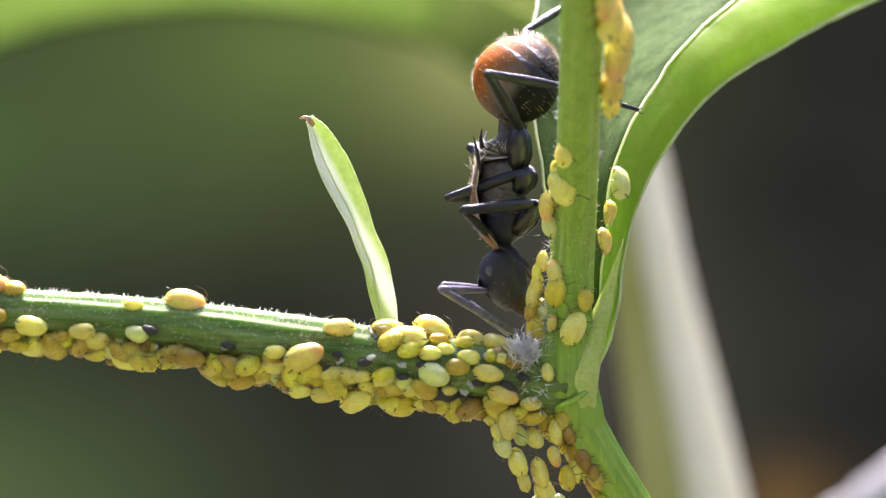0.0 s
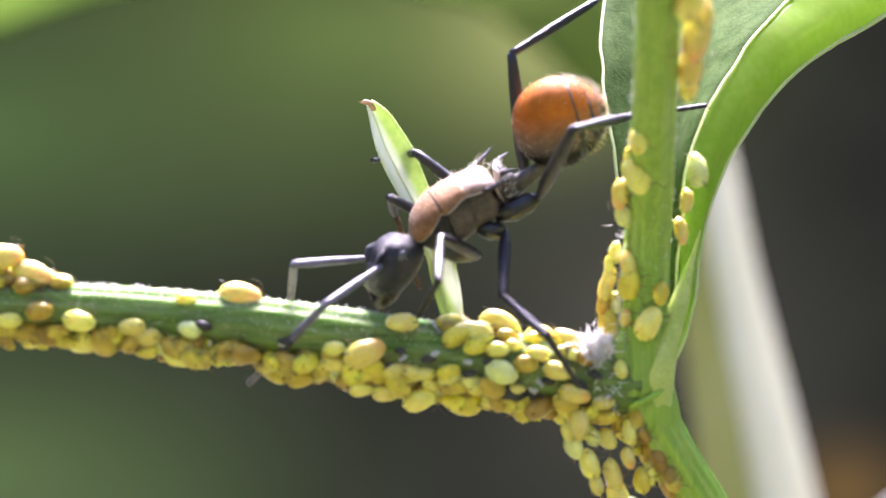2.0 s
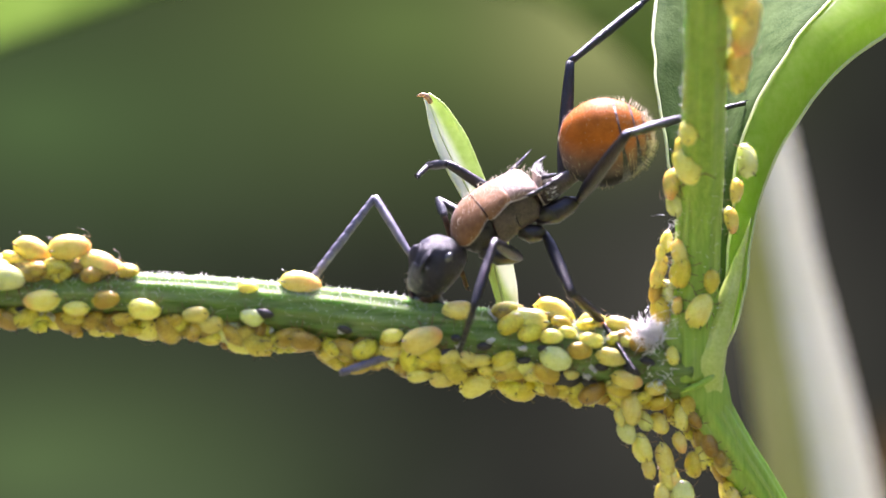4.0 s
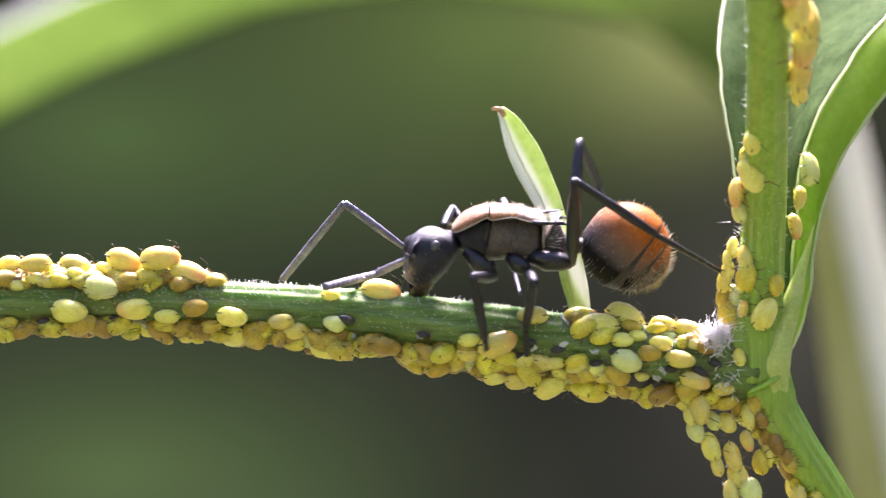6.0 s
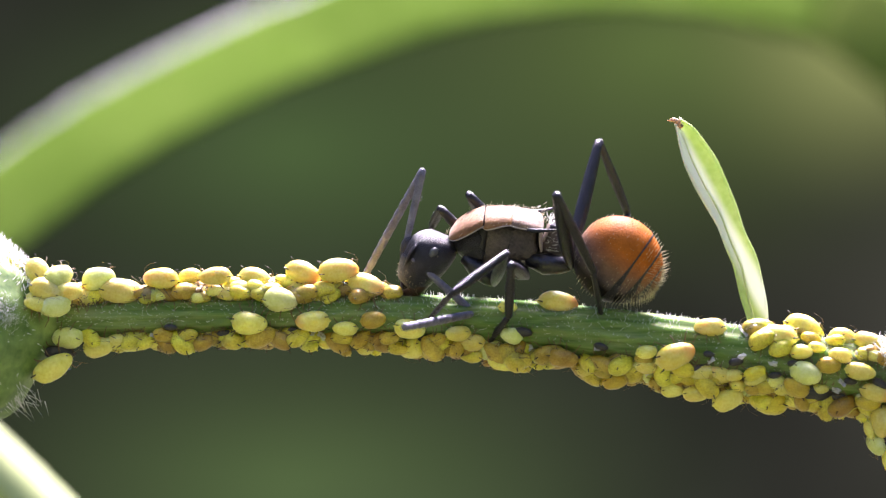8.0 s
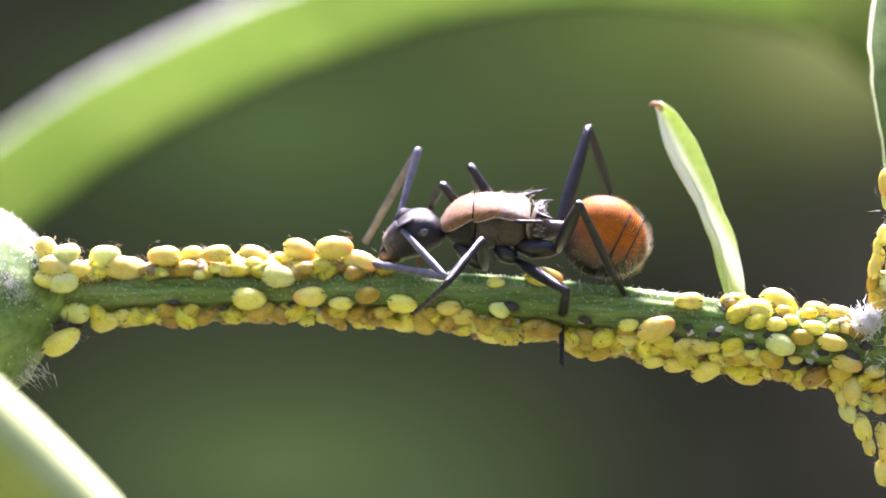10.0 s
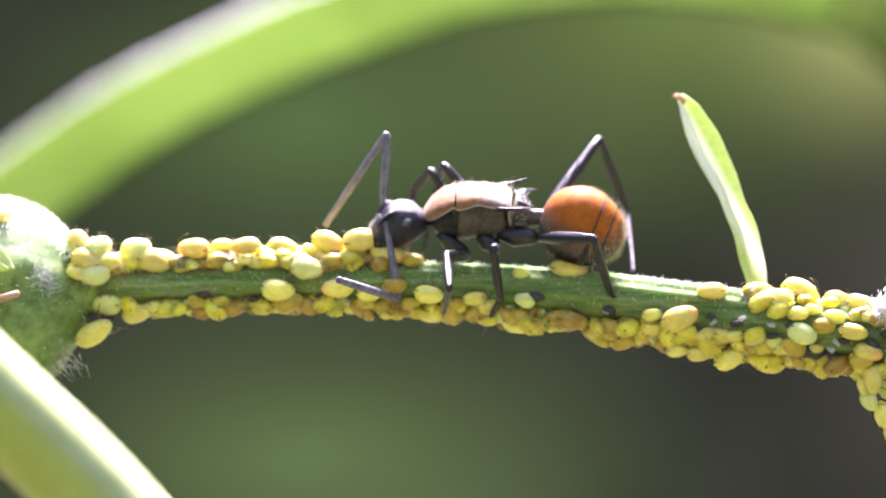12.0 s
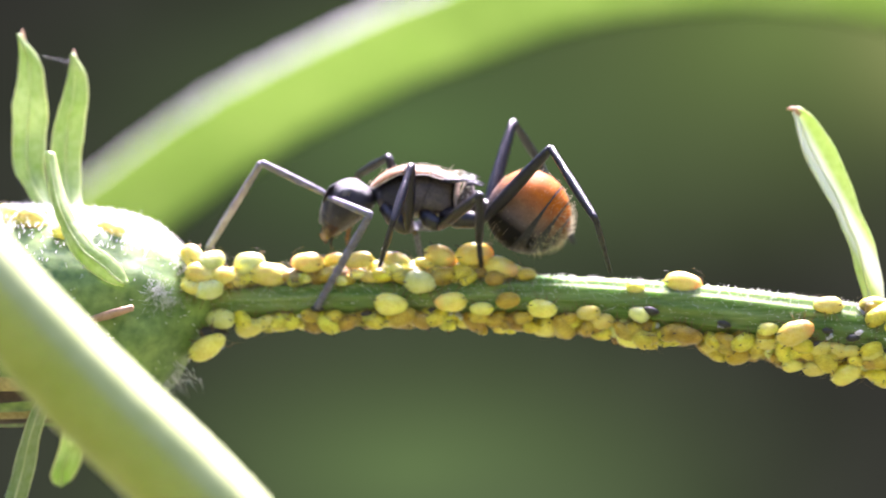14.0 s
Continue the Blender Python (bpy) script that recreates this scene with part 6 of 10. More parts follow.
    walk(parts["left front femur"], [
        (0, at(.15, .75, -1.1, 0, -58.5, 73.3)), (.25, at(.15, .75, -1.1, 9.2, -52.2, 62.6)), (.5, at(.15, .75, -1.1, 15.5, -43.2, 54.7)),
        (.75, at(.15, .75, -1.1, 23.1, -22.7, 44.9)), (1, at(.15, .75, -1.1, 24.4, -6.1, 43.7)), (1.25, at(.15, .75, -1.1, 20, -8.2, 67.3)),
        (1.5, at(.15, .75, -1.1, 15.3, -17.1, 90)), (1.75, at(.15, .75, -1.1, 19.2, -34.4, 79.8)), (2, at(.15, .75, -1.1, 33.2, -50.1, 56.9)),
        (2.25, at(.15, .75, -1.1, 34.7, -57.2, 55.4)), (2.5, at(.15, .75, -1.1, 29, -60.7, 62.1)), (2.75, at(.15, .75, -1.1, 25.3, -58.2, 66.3)),
        (3, at(.15, .75, -1.1, 24.2, -54.3, 67.7)), (3.25, at(.15, .75, -1.1, 24.7, -54, 67.1)), (3.5, at(.15, .75, -1.1, 25.9, -53.2, 65.5)),
        (3.75, at(.15, .75, -1.1, 27.7, -51.9, 63.3)), (4, at(.15, .75, -1.1, 29.7, -50.2, 60.8)), (4.25, at(.15, .75, -1.1, 31.6, -48.4, 58.3)),
        (4.5, at(.15, .75, -1.1, 33.3, -46.5, 55.9)), (4.75, at(.15, .75, -1.1, 34.8, -44.7, 53.9)), (5, at(.15, .75, -1.1, 35.9, -43.2, 52.4)),
        (5.25, at(.15, .75, -1.1, 36.6, -42.2, 51.3)), (5.5, at(.15, .75, -1.1, 36.8, -41.8, 51)), (5.75, at(.15, .75, -1.1, 30.4, -25.6, 62.6)),
        (6, at(.15, .75, -1.1, 27, -10.8, 72.8)), (6.25, at(.15, .75, -1.1, 28.1, -26.9, 72.2)), (6.5, at(.15, .75, -1.1, 31.3, -46.1, 68.7)),
        (6.75, at(.15, .75, -1.1, 31.5, -43.8, 68.6)), (7, at(.15, .75, -1.1, 30.2, -38.8, 70.6)), (7.25, at(.15, .75, -1.1, 26.4, -44.9, 76.5)),
        (7.5, at(.15, .75, -1.1, 19.6, -50.7, 85.9)), (7.75, at(.15, .75, -1.1, 11.9, -47.2, 95.9)), (8, at(.15, .75, -1.1, 8.4, -43.3, 100.6)),
        (8.25, at(.15, .75, -1.1, 8.7, -43.6, 100.2)), (8.5, at(.15, .75, -1.1, 9.4, -44.4, 99.2)), (8.75, at(.15, .75, -1.1, 10.5, -45.6, 97.6)),
        (9, at(.15, .75, -1.1, 11.9, -47.1, 95.6)), (9.25, at(.15, .75, -1.1, 13.6, -48.6, 93.3)), (9.5, at(.15, .75, -1.1, 15.5, -50.1, 90.8)),
        (9.75, at(.15, .75, -1.1, 17.3, -51.4, 88.4)), (10, at(.15, .75, -1.1, 18.9, -52.5, 86.4)), (10.25, at(.15, .75, -1.1, 20.1, -53.2, 84.9)),
        (10.5, at(.15, .75, -1.1, 20.5, -53.4, 84.4)), (10.75, at(.15, .75, -1.1, 22, -51.6, 82.6)), (11, at(.15, .75, -1.1, 23.9, -47.8, 80.1)),
        (11.25, at(.15, .75, -1.1, 27.5, -42.8, 75.3)), (11.5, at(.15, .75, -1.1, 29.8, -37.5, 71.9)), (11.75, at(.15, .75, -1.1, 30.1, -31.9, 71.7)),
        (12, at(.15, .75, -1.1, 28.6, -31, 74.4)), (12.25, at(.15, .75, -1.1, 21.5, -45.8, 87.7)), (12.5, at(.15, .75, -1.1, 9.9, -57.2, 103.5)),
        (12.75, at(.15, .75, -1.1, 24.3, -50.8, 86.2)), (13, at(.15, .75, -1.1, 35.6, -38.3, 71.3)), (13.25, at(.15, .75, -1.1, 36.2, -33, 70.5)),
        (13.5, at(.15, .75, -1.1, 34.8, -33.9, 72.9)), (13.75, at(.15, .75, -1.1, 33.2, -46.2, 76.6)), (14, at(.15, .75, -1.1, 27.7, -62.6, 84.7)),])
    walk(parts["left front tibia"], [
        (0, at(.57, 2.15, 1.29, 0, 24.3, -63.4)), (.25, at(.94, 2.27, 1.11, 24.5, 49.3, -5.9)), (.5, at(1.33, 2.41, .82, 59, 43.5, 47.8)),
        (.75, at(1.98, 2.57, -.02, 73.2, 50, 67.1)), (1, at(2.16, 2.68, -.8, 80.8, 61.9, 75.5)), (1.25, at(1.22, 3.31, -.7, -7.1, 60.4, -12.9)),
        (1.5, at(.15, 3.43, -.28, -26.6, 31.9, -32.9)), (1.75, at(.56, 3.02, .48, 6.6, 21.6, 20.2)), (2, at(1.13, 2.25, 1.05, 20.8, .7, 69.3)),
        (2.25, at(1.01, 2, 1.25, 20.3, 6.7, 58)), (2.5, at(.79, 1.96, 1.34, 16.9, 17.1, 38.4)), (2.75, at(.74, 2.1, 1.28, 16.8, 20, 38)),
        (3, at(.77, 2.26, 1.17, 17.9, 20.4, 41.5)), (3.25, at(.79, 2.26, 1.17, 18, 20, 41.6)), (3.5, at(.85, 2.28, 1.14, 18.1, 19, 41.9)),
        (3.75, at(.93, 2.3, 1.1, 18.2, 17.6, 42.3)), (4, at(1.02, 2.31, 1.05, 18.4, 15.8, 42.8)), (4.25, at(1.13, 2.33, .99, 18.5, 13.9, 43.4)),
        (4.5, at(1.23, 2.35, .93, 18.7, 11.9, 43.9)), (4.75, at(1.32, 2.36, .87, 18.8, 10.1, 44.4)), (5, at(1.4, 2.37, .82, 18.9, 8.7, 44.8)),
        (5.25, at(1.45, 2.37, .78, 18.9, 7.7, 45.1)), (5.5, at(1.46, 2.37, .77, 18.9, 7.3, 45.2)), (5.75, at(1.31, 2.99, .11, 25.9, 57.8, 38.4)),
        (6, at(.96, 3.38, -.57, -125.9, 65.1, -131.5)), (6.25, at(.91, 3.13, .17, -178.2, 75.2, 173.7)), (6.5, at(.85, 2.56, .92, 112.9, 60.7, 99.9)),
        (6.75, at(.89, 2.63, .84, 113.3, 62.4, 100.5)), (7, at(.88, 2.81, .66, 112.4, 69, 99.6)), (7.25, at(.61, 2.68, .87, 83.1, 68.7, 68.1)),
        (7.5, at(.28, 2.52, 1.07, 63.7, 58.6, 45.8)), (7.75, at(-.04, 2.64, .96, 63.8, 37.3, 43.6)), (8, at(-.23, 2.75, .82, 65.4, 20.8, 45.3)),
        (8.25, at(-.21, 2.75, .83, 65.6, 20.6, 45.9)), (8.5, at(-.17, 2.72, .86, 66.1, 19.8, 47.4)), (8.75, at(-.11, 2.69, .9, 66.9, 18.7, 49.6)),
        (9, at(-.04, 2.65, .95, 67.7, 17.3, 52.4)), (9.25, at(.04, 2.6, 1, 68.4, 15.7, 55.3)), (9.5, at(.12, 2.55, 1.05, 69.1, 14, 58.2)),
        (9.75, at(.2, 2.5, 1.09, 69.7, 12.5, 60.8)), (10, at(.26, 2.45, 1.12, 70.1, 11.2, 62.9)), (10.25, at(.3, 2.42, 1.14, 70.4, 10.4, 64.3)),
        (10.5, at(.31, 2.41, 1.15, 70.4, 10.1, 64.8)), (10.75, at(.37, 2.47, 1.1, 70.9, 7.5, 68.3)), (11, at(.47, 2.6, .97, 71.3, 4.4, 73.8)),
        (11.25, at(.67, 2.74, .8, 71.4, 1.5, 81.8)), (11.5, at(.84, 2.86, .6, 71.2, -.9, 89.4)), (11.75, at(.9, 3.01, .38, 70.7, -4, 95.9)),
        (12, at(.8, 3.06, .34, 70.7, -2.4, 95.6)), (12.25, at(.23, 2.7, .91, 63.4, 15.4, 69.2)), (12.5, at(-.2, 2.22, 1.25, 45.9, 34.3, 37.7)),
        (12.75, at(.27, 2.52, 1.07, 22, 59.7, 3.3)), (13, at(.85, 2.83, .63, -46.5, 64.8, -75.3)), (13.25, at(.93, 2.96, .43, -72, 52.4, -106.2)),
        (13.5, at(.83, 2.97, .46, -83.1, 47.9, -121.2)), (13.75, at(.6, 2.63, .92, -116.5, 74.4, -154.9)), (14, at(.27, 2.03, 1.38, 121.1, 56.1, 83)),])
    walk(parts["left front tarsus"], [
        (0, at(1.57, .16, .28, 0, 31.9, 70.1)), (.25, at(2.53, 2.11, -.75, -43.2, 41.5, -34.8)), (.5, at(2.52, 3.73, -.87, -57.9, 11.2, -74)),
        (.75, at(2.59, 4.03, -1.9, -59.5, 22.9, -77.3)), (1, at(2.45, 3.79, -2.97, -60.8, 46.2, -76)), (1.25, at(2.4, 3.04, -2.83, -26.3, 80.9, -35.5)),
        (1.5, at(1.9, 2.3, -1.57, 79.8, 68.5, 73.4)), (1.75, at(2.69, 3.81, -.42, -17.2, 73.6, -24)), (2, at(2, 4.55, 1.02, -53.4, 43, -60.4)),
        (2.25, at(2.3, 4.06, .97, -45.1, 45.8, -49)), (2.5, at(2.63, 3.41, .62, -31.5, 51.9, -31.4)), (2.75, at(2.56, 3.52, .44, -35.3, 49.5, -36.3)),
        (3, at(2.49, 3.78, .32, -41.1, 47.4, -44.2)), (3.25, at(2.51, 3.79, .33, -41.6, 48.2, -44.8)), (3.5, at(2.57, 3.82, .34, -43.1, 50.2, -46.7)),
        (3.75, at(2.65, 3.87, .36, -45.7, 53.1, -50)), (4, at(2.75, 3.92, .39, -49.5, 56.6, -54.6)), (4.25, at(2.86, 3.97, .41, -54.9, 60.3, -60.9)),
        (4.5, at(2.96, 4.01, .42, -61.7, 63.6, -68.6)), (4.75, at(3.04, 4.05, .44, -69.5, 66.1, -77.2)), (5, at(3.11, 4.07, .45, -77, 67.7, -85.3)),
        (5.25, at(3.16, 4.09, .45, -82.5, 68.6, -91.2)), (5.5, at(3.18, 4.1, .45, -84.6, 68.8, -93.5)),
        (5.75, at(2.34, 3.8, -1.96, -91.7, 55.6, -101.9)), (6, at(.28, 2.6, -2.8, -92.5, 40.2, -103.3)), (6.25, at(.29, 3.2, -2.2, -89.3, 42, -98.4)),
        (6.5, at(.65, 3.74, -1.22, -84, 45.9, -91.1)), (6.75, at(.68, 3.75, -1.33, -82, 41.2, -88)), (7, at(.73, 3.67, -1.63, -80, 36.4, -84.6)),
        (7.25, at(.94, 3.51, -1.41, -73.9, 37, -74.7)), (7.5, at(1.17, 3.43, -1.03, -67.8, 38.6, -65.1)),
        (7.75, at(1.37, 3.98, -.53, -67.2, 40.6, -64.2)), (8, at(1.39, 4.38, -.05, -67.9, 42.7, -65.2)), (8.25, at(1.39, 4.39, -.03, -67.5, 43, -64.7)),
        (8.5, at(1.39, 4.42, .03, -66.5, 43.8, -63.2)), (8.75, at(1.39, 4.46, .12, -65, 45, -61)), (9, at(1.39, 4.5, .22, -63, 46.4, -58.3)),
        (9.25, at(1.39, 4.54, .34, -60.6, 47.8, -55)), (9.5, at(1.38, 4.56, .45, -58, 49.1, -51.6)), (9.75, at(1.37, 4.58, .56, -55.5, 50.3, -48.4)),
        (10, at(1.35, 4.59, .64, -53.3, 51.1, -45.6)), (10.25, at(1.35, 4.59, .7, -51.8, 51.6, -43.7)), (10.5, at(1.34, 4.59, .72, -51.3, 51.8, -42.9)),
        (10.75, at(1.27, 4.73, .77, -54.9, 57.5, -47.2)), (11, at(1.16, 4.95, .79, -64.2, 63.2, -57.7)),
        (11.25, at(1.02, 5.16, .74, -70.5, 62.7, -64.8)), (11.5, at(.86, 5.31, .64, -75.2, 60, -70.3)), (11.75, at(.64, 5.44, .55, -81.9, 56.2, -78.3)),
        (12, at(.56, 5.5, .45, -83, 52.2, -79.6)), (12.25, at(1.07, 4.91, .26, -69.5, 48.8, -62.1)), (12.5, at(1.4, 3.46, -.13, -61.1, 44.4, -50.5)),
        (12.75, at(1.5, 2.59, -1.05, -71.3, 44.6, -65.5)), (13, at(1.12, 1.83, -1.58, -85.1, 43.6, -86)),
        (13.25, at(.52, 1.53, -1.51, -94.1, 43.5, -99.1)), (13.5, at(-.02, 1.57, -1.35, -98.3, 44, -105.1)),
        (13.75, at(0, 2.35, -1.44, -90.5, 44.7, -94)), (14, at(.43, 3.39, -.65, -78.6, 43.5, -76.9)),])
    walk(parts["left middle femur"], [
        (0, at(-.95, .75, -.75, -155.5, -67.1, -22.8)), (.25, at(-.95, .75, -.75, -150.5, -65.2, -28.2)),
        (.5, at(-.95, .75, -.75, -155.9, -64.2, -22.3)), (.75, at(-.95, .75, -.75, 163.4, -57, 22.1)), (1, at(-.95, .75, -.75, 144.7, -42.5, 44.9)),
        (1.25, at(-.95, .75, -.75, 148.6, -50.5, 39.1)), (1.5, at(-.95, .75, -.75, 153.8, -55.9, 32.3)),
        (1.75, at(-.95, .75, -.75, 135.4, -26.2, 53.4)), (2, at(-.95, .75, -.75, 129.2, 7.1, 66.4)), (2.25, at(-.95, .75, -.75, 129.6, 9.6, 69.3)),
        (2.5, at(-.95, .75, -.75, 129.8, 6.3, 71.1)), (2.75, at(-.95, .75, -.75, 130.4, 7.3, 75.5)), (3, at(-.95, .75, -.75, 130.9, 8.1, 78.8)),
        (3.25, at(-.95, .75, -.75, 130.9, 7.9, 78.8)), (3.5, at(-.95, .75, -.75, 130.9, 7.6, 78.9)), (3.75, at(-.95, .75, -.75, 130.9, 7, 79)),
        (4, at(-.95, .75, -.75, 131, 6.4, 79.1)), (4.25, at(-.95, .75, -.75, 131, 5.7, 79.2)), (4.5, at(-.95, .75, -.75, 131, 5, 79.4)),
        (4.75, at(-.95, .75, -.75, 131, 4.4, 79.5)), (5, at(-.95, .75, -.75, 131, 3.8, 79.6)), (5.25, at(-.95, .75, -.75, 131, 3.5, 79.6)),
        (5.5, at(-.95, .75, -.75, 131, 3.3, 79.6)), (5.75, at(-.95, .75, -.75, 131.3, 0, 86.2)), (6, at(-.95, .75, -.75, 130.9, -6.5, 90.9)),
        (6.25, at(-.95, .75, -.75, 133.3, -17.9, 80)), (6.5, at(-.95, .75, -.75, 138.7, -27.4, 66.5)), (6.75, at(-.95, .75, -.75, 139.2, -28.3, 65.5)),
        (7, at(-.95, .75, -.75, 137.7, -27.3, 68.8)), (7.25, at(-.95, .75, -.75, 136, -28.4, 72.6)), (7.5, at(-.95, .75, -.75, 134.1, -29.3, 76.5)),
        (7.75, at(-.95, .75, -.75, 133.6, -29.1, 77.6)), (8, at(-.95, .75, -.75, 132.7, -28.2, 79.5)), (8.25, at(-.95, .75, -.75, 132, -27.9, 80.9)),
        (8.5, at(-.95, .75, -.75, 130.3, -26.8, 84.8)), (8.75, at(-.95, .75, -.75, 127.8, -24.9, 90.9)), (9, at(-.95, .75, -.75, 125, -22.1, 98.4)),
        (9.25, at(-.95, .75, -.75, 122.4, -18.5, 106.6)), (9.5, at(-.95, .75, -.75, 120.5, -14.6, 114.4)),
        (9.75, at(-.95, .75, -.75, 119.2, -10.9, 121.1)), (10, at(-.95, .75, -.75, 118.5, -8, 126.1)), (10.25, at(-.95, .75, -.75, 118.2, -6.1, 129.3)),
        (10.5, at(-.95, .75, -.75, 118.1, -5.4, 130.4)), (10.75, at(-.95, .75, -.75, 118.2, .8, 139.8)), (11, at(-.95, .75, -.75, 118.4, 2.3, 143.8)),
        (11.25, at(-.95, .75, -.75, 124.5, -19, 120.2)), (11.5, at(-.95, .75, -.75, 142.8, -36.3, 87.7)),
        (11.75, at(-.95, .75, -.75, 146.3, -37.2, 81.9)), (12, at(-.95, .75, -.75, 143, -30.9, 87.6)), (12.25, at(-.95, .75, -.75, 134.4, .5, 104.8)),
        (12.5, at(-.95, .75, -.75, 137.8, 28.1, 125.2)), (12.75, at(-.95, .75, -.75, 146.9, 21.6, 143.6)), (13, at(-.95, .75, -.75, 148, 5.7, 150.1)),
        (13.25, at(-.95, .75, -.75, 151, -20.2, 115.4)), (13.5, at(-.95, .75, -.75, 170.2, -34.4, 74.7)),
        (13.75, at(-.95, .75, -.75, 161.3, -36.5, 91)), (14, at(-.95, .75, -.75, 145, -30.4, 122.7)),])
    walk(parts["left middle tibia"], [
        (0, at(.16, .28, 2.1, -103.2, 83.9, -103.3)), (.25, at(.2, .14, 2.06, -117.1, 78.4, -117.5)), (.5, at(.3, .24, 2.04, -134.4, 76.3, -135.2)),
        (.75, at(.62, 1.39, 1.85, 154.3, 71.6, 152.5)), (1, at(.67, 2.36, 1.35, 129.1, 52.8, 125.9)), (1.25, at(.58, 1.99, 1.64, 125.2, 38.9, 121.6)),
        (1.5, at(.52, 1.68, 1.82, 122.8, 27.1, 117.8)), (1.75, at(.71, 2.98, .62, 119.2, 14.2, 106.7)), (2, at(.28, 3.57, -1.13, 118.1, 10.8, 100.8)),
        (2.25, at(.13, 3.61, -1.27, 129.3, 49.5, 124.5)), (2.5, at(.05, 3.66, -1.09, -150, 63.7, -144.2)),
        (2.75, at(-.18, 3.73, -1.15, -140.1, 58.1, -132.9)), (3, at(-.35, 3.76, -1.18, -140.6, 56.8, -133.5)),
        (3.25, at(-.36, 3.76, -1.18, -140.5, 57.3, -133.4)), (3.5, at(-.36, 3.77, -1.16, -140.2, 58.5, -133.1)),
        (3.75, at(-.36, 3.77, -1.13, -139.7, 60.3, -132.5)), (4, at(-.37, 3.78, -1.1, -139, 62.6, -131.7)),
        (4.25, at(-.37, 3.78, -1.06, -138.1, 65, -130.8)), (4.5, at(-.38, 3.79, -1.02, -137, 67.4, -129.6)),
        (4.75, at(-.39, 3.79, -.99, -135.8, 69.6, -128.3)), (5, at(-.39, 3.79, -.96, -134.5, 71.4, -127)),
        (5.25, at(-.39, 3.79, -.94, -133.5, 72.6, -125.9)), (5.5, at(-.39, 3.79, -.93, -133.1, 73.1, -125.5)),
        (5.75, at(-.74, 3.84, -.75, -110, 61.6, -100.3)), (6, at(-1, 3.83, -.4, -102.8, 48.6, -91.4)), (6.25, at(-.44, 3.65, .2, -112.5, 60.4, -102.8)),
        (6.5, at(.15, 3.27, .68, -140.2, 71, -132.4)), (6.75, at(.18, 3.23, .72, -138.4, 66, -130.7)), (7, at(.05, 3.32, .67, -129.6, 59.7, -120.9)),
        (7.25, at(-.13, 3.35, .73, -119.1, 61.4, -108.7)), (7.5, at(-.32, 3.38, .77, -106.8, 63.3, -94.8)),
        (7.75, at(-.37, 3.4, .76, -103.3, 63.5, -90.8)), (8, at(-.45, 3.44, .72, -102.9, 63.2, -90.4)), (8.25, at(-.52, 3.46, .7, -102.7, 63, -90.2)),
        (8.5, at(-.7, 3.51, .65, -102.2, 62.4, -89.6)), (8.75, at(-.99, 3.56, .55, -101.5, 61.5, -88.9)), (9, at(-1.37, 3.59, .41, -100.8, 60.4, -88)),
        (9.25, at(-1.79, 3.57, .23, -100, 59.2, -87.1)), (9.5, at(-2.19, 3.48, .03, -99.3, 57.9, -86.3)),
        (9.75, at(-2.52, 3.36, -.16, -98.7, 56.8, -85.6)), (10, at(-2.76, 3.23, -.32, -98.3, 55.9, -85)),
        (10.25, at(-2.9, 3.14, -.42, -98, 55.2, -84.7)), (10.5, at(-2.95, 3.1, -.46, -97.9, 55, -84.5)),
        (10.75, at(-3.32, 2.75, -.79, -95.9, 55.9, -82.1)), (11, at(-3.45, 2.58, -.87, -94.4, 61.3, -80.4)),
        (11.25, at(-2.42, 3.28, .26, -102.8, 78.8, -89.3)), (11.5, at(-.85, 3.25, 1.08, 136.2, 84.6, 149.5)),
        (11.75, at(-.6, 3.2, 1.12, -175, 83.2, -161.6)), (12, at(-.84, 3.41, .84, -125, 73.5, -111.2)),
        (12.25, at(-1.74, 3.75, -.77, -104.6, 50.1, -88.5)), (12.5, at(-2.53, 2.99, -2.21, -101, 29.1, -83.2)),
        (12.75, at(-3.27, 2.46, -1.89, -104.8, 31.6, -90.2)), (13, at(-3.63, 2.29, -1.06, -111.9, 40.8, -101.3)),
        (13.25, at(-2.2, 3.38, .32, -119.1, 50.2, -111.1)), (13.5, at(-.27, 3.22, 1, -124.1, 56.7, -117.2)),
        (13.75, at(-.99, 3.24, 1.09, -115.1, 53, -106.1)), (14, at(-2.39, 3, .82, -105.8, 44.5, -93)),])
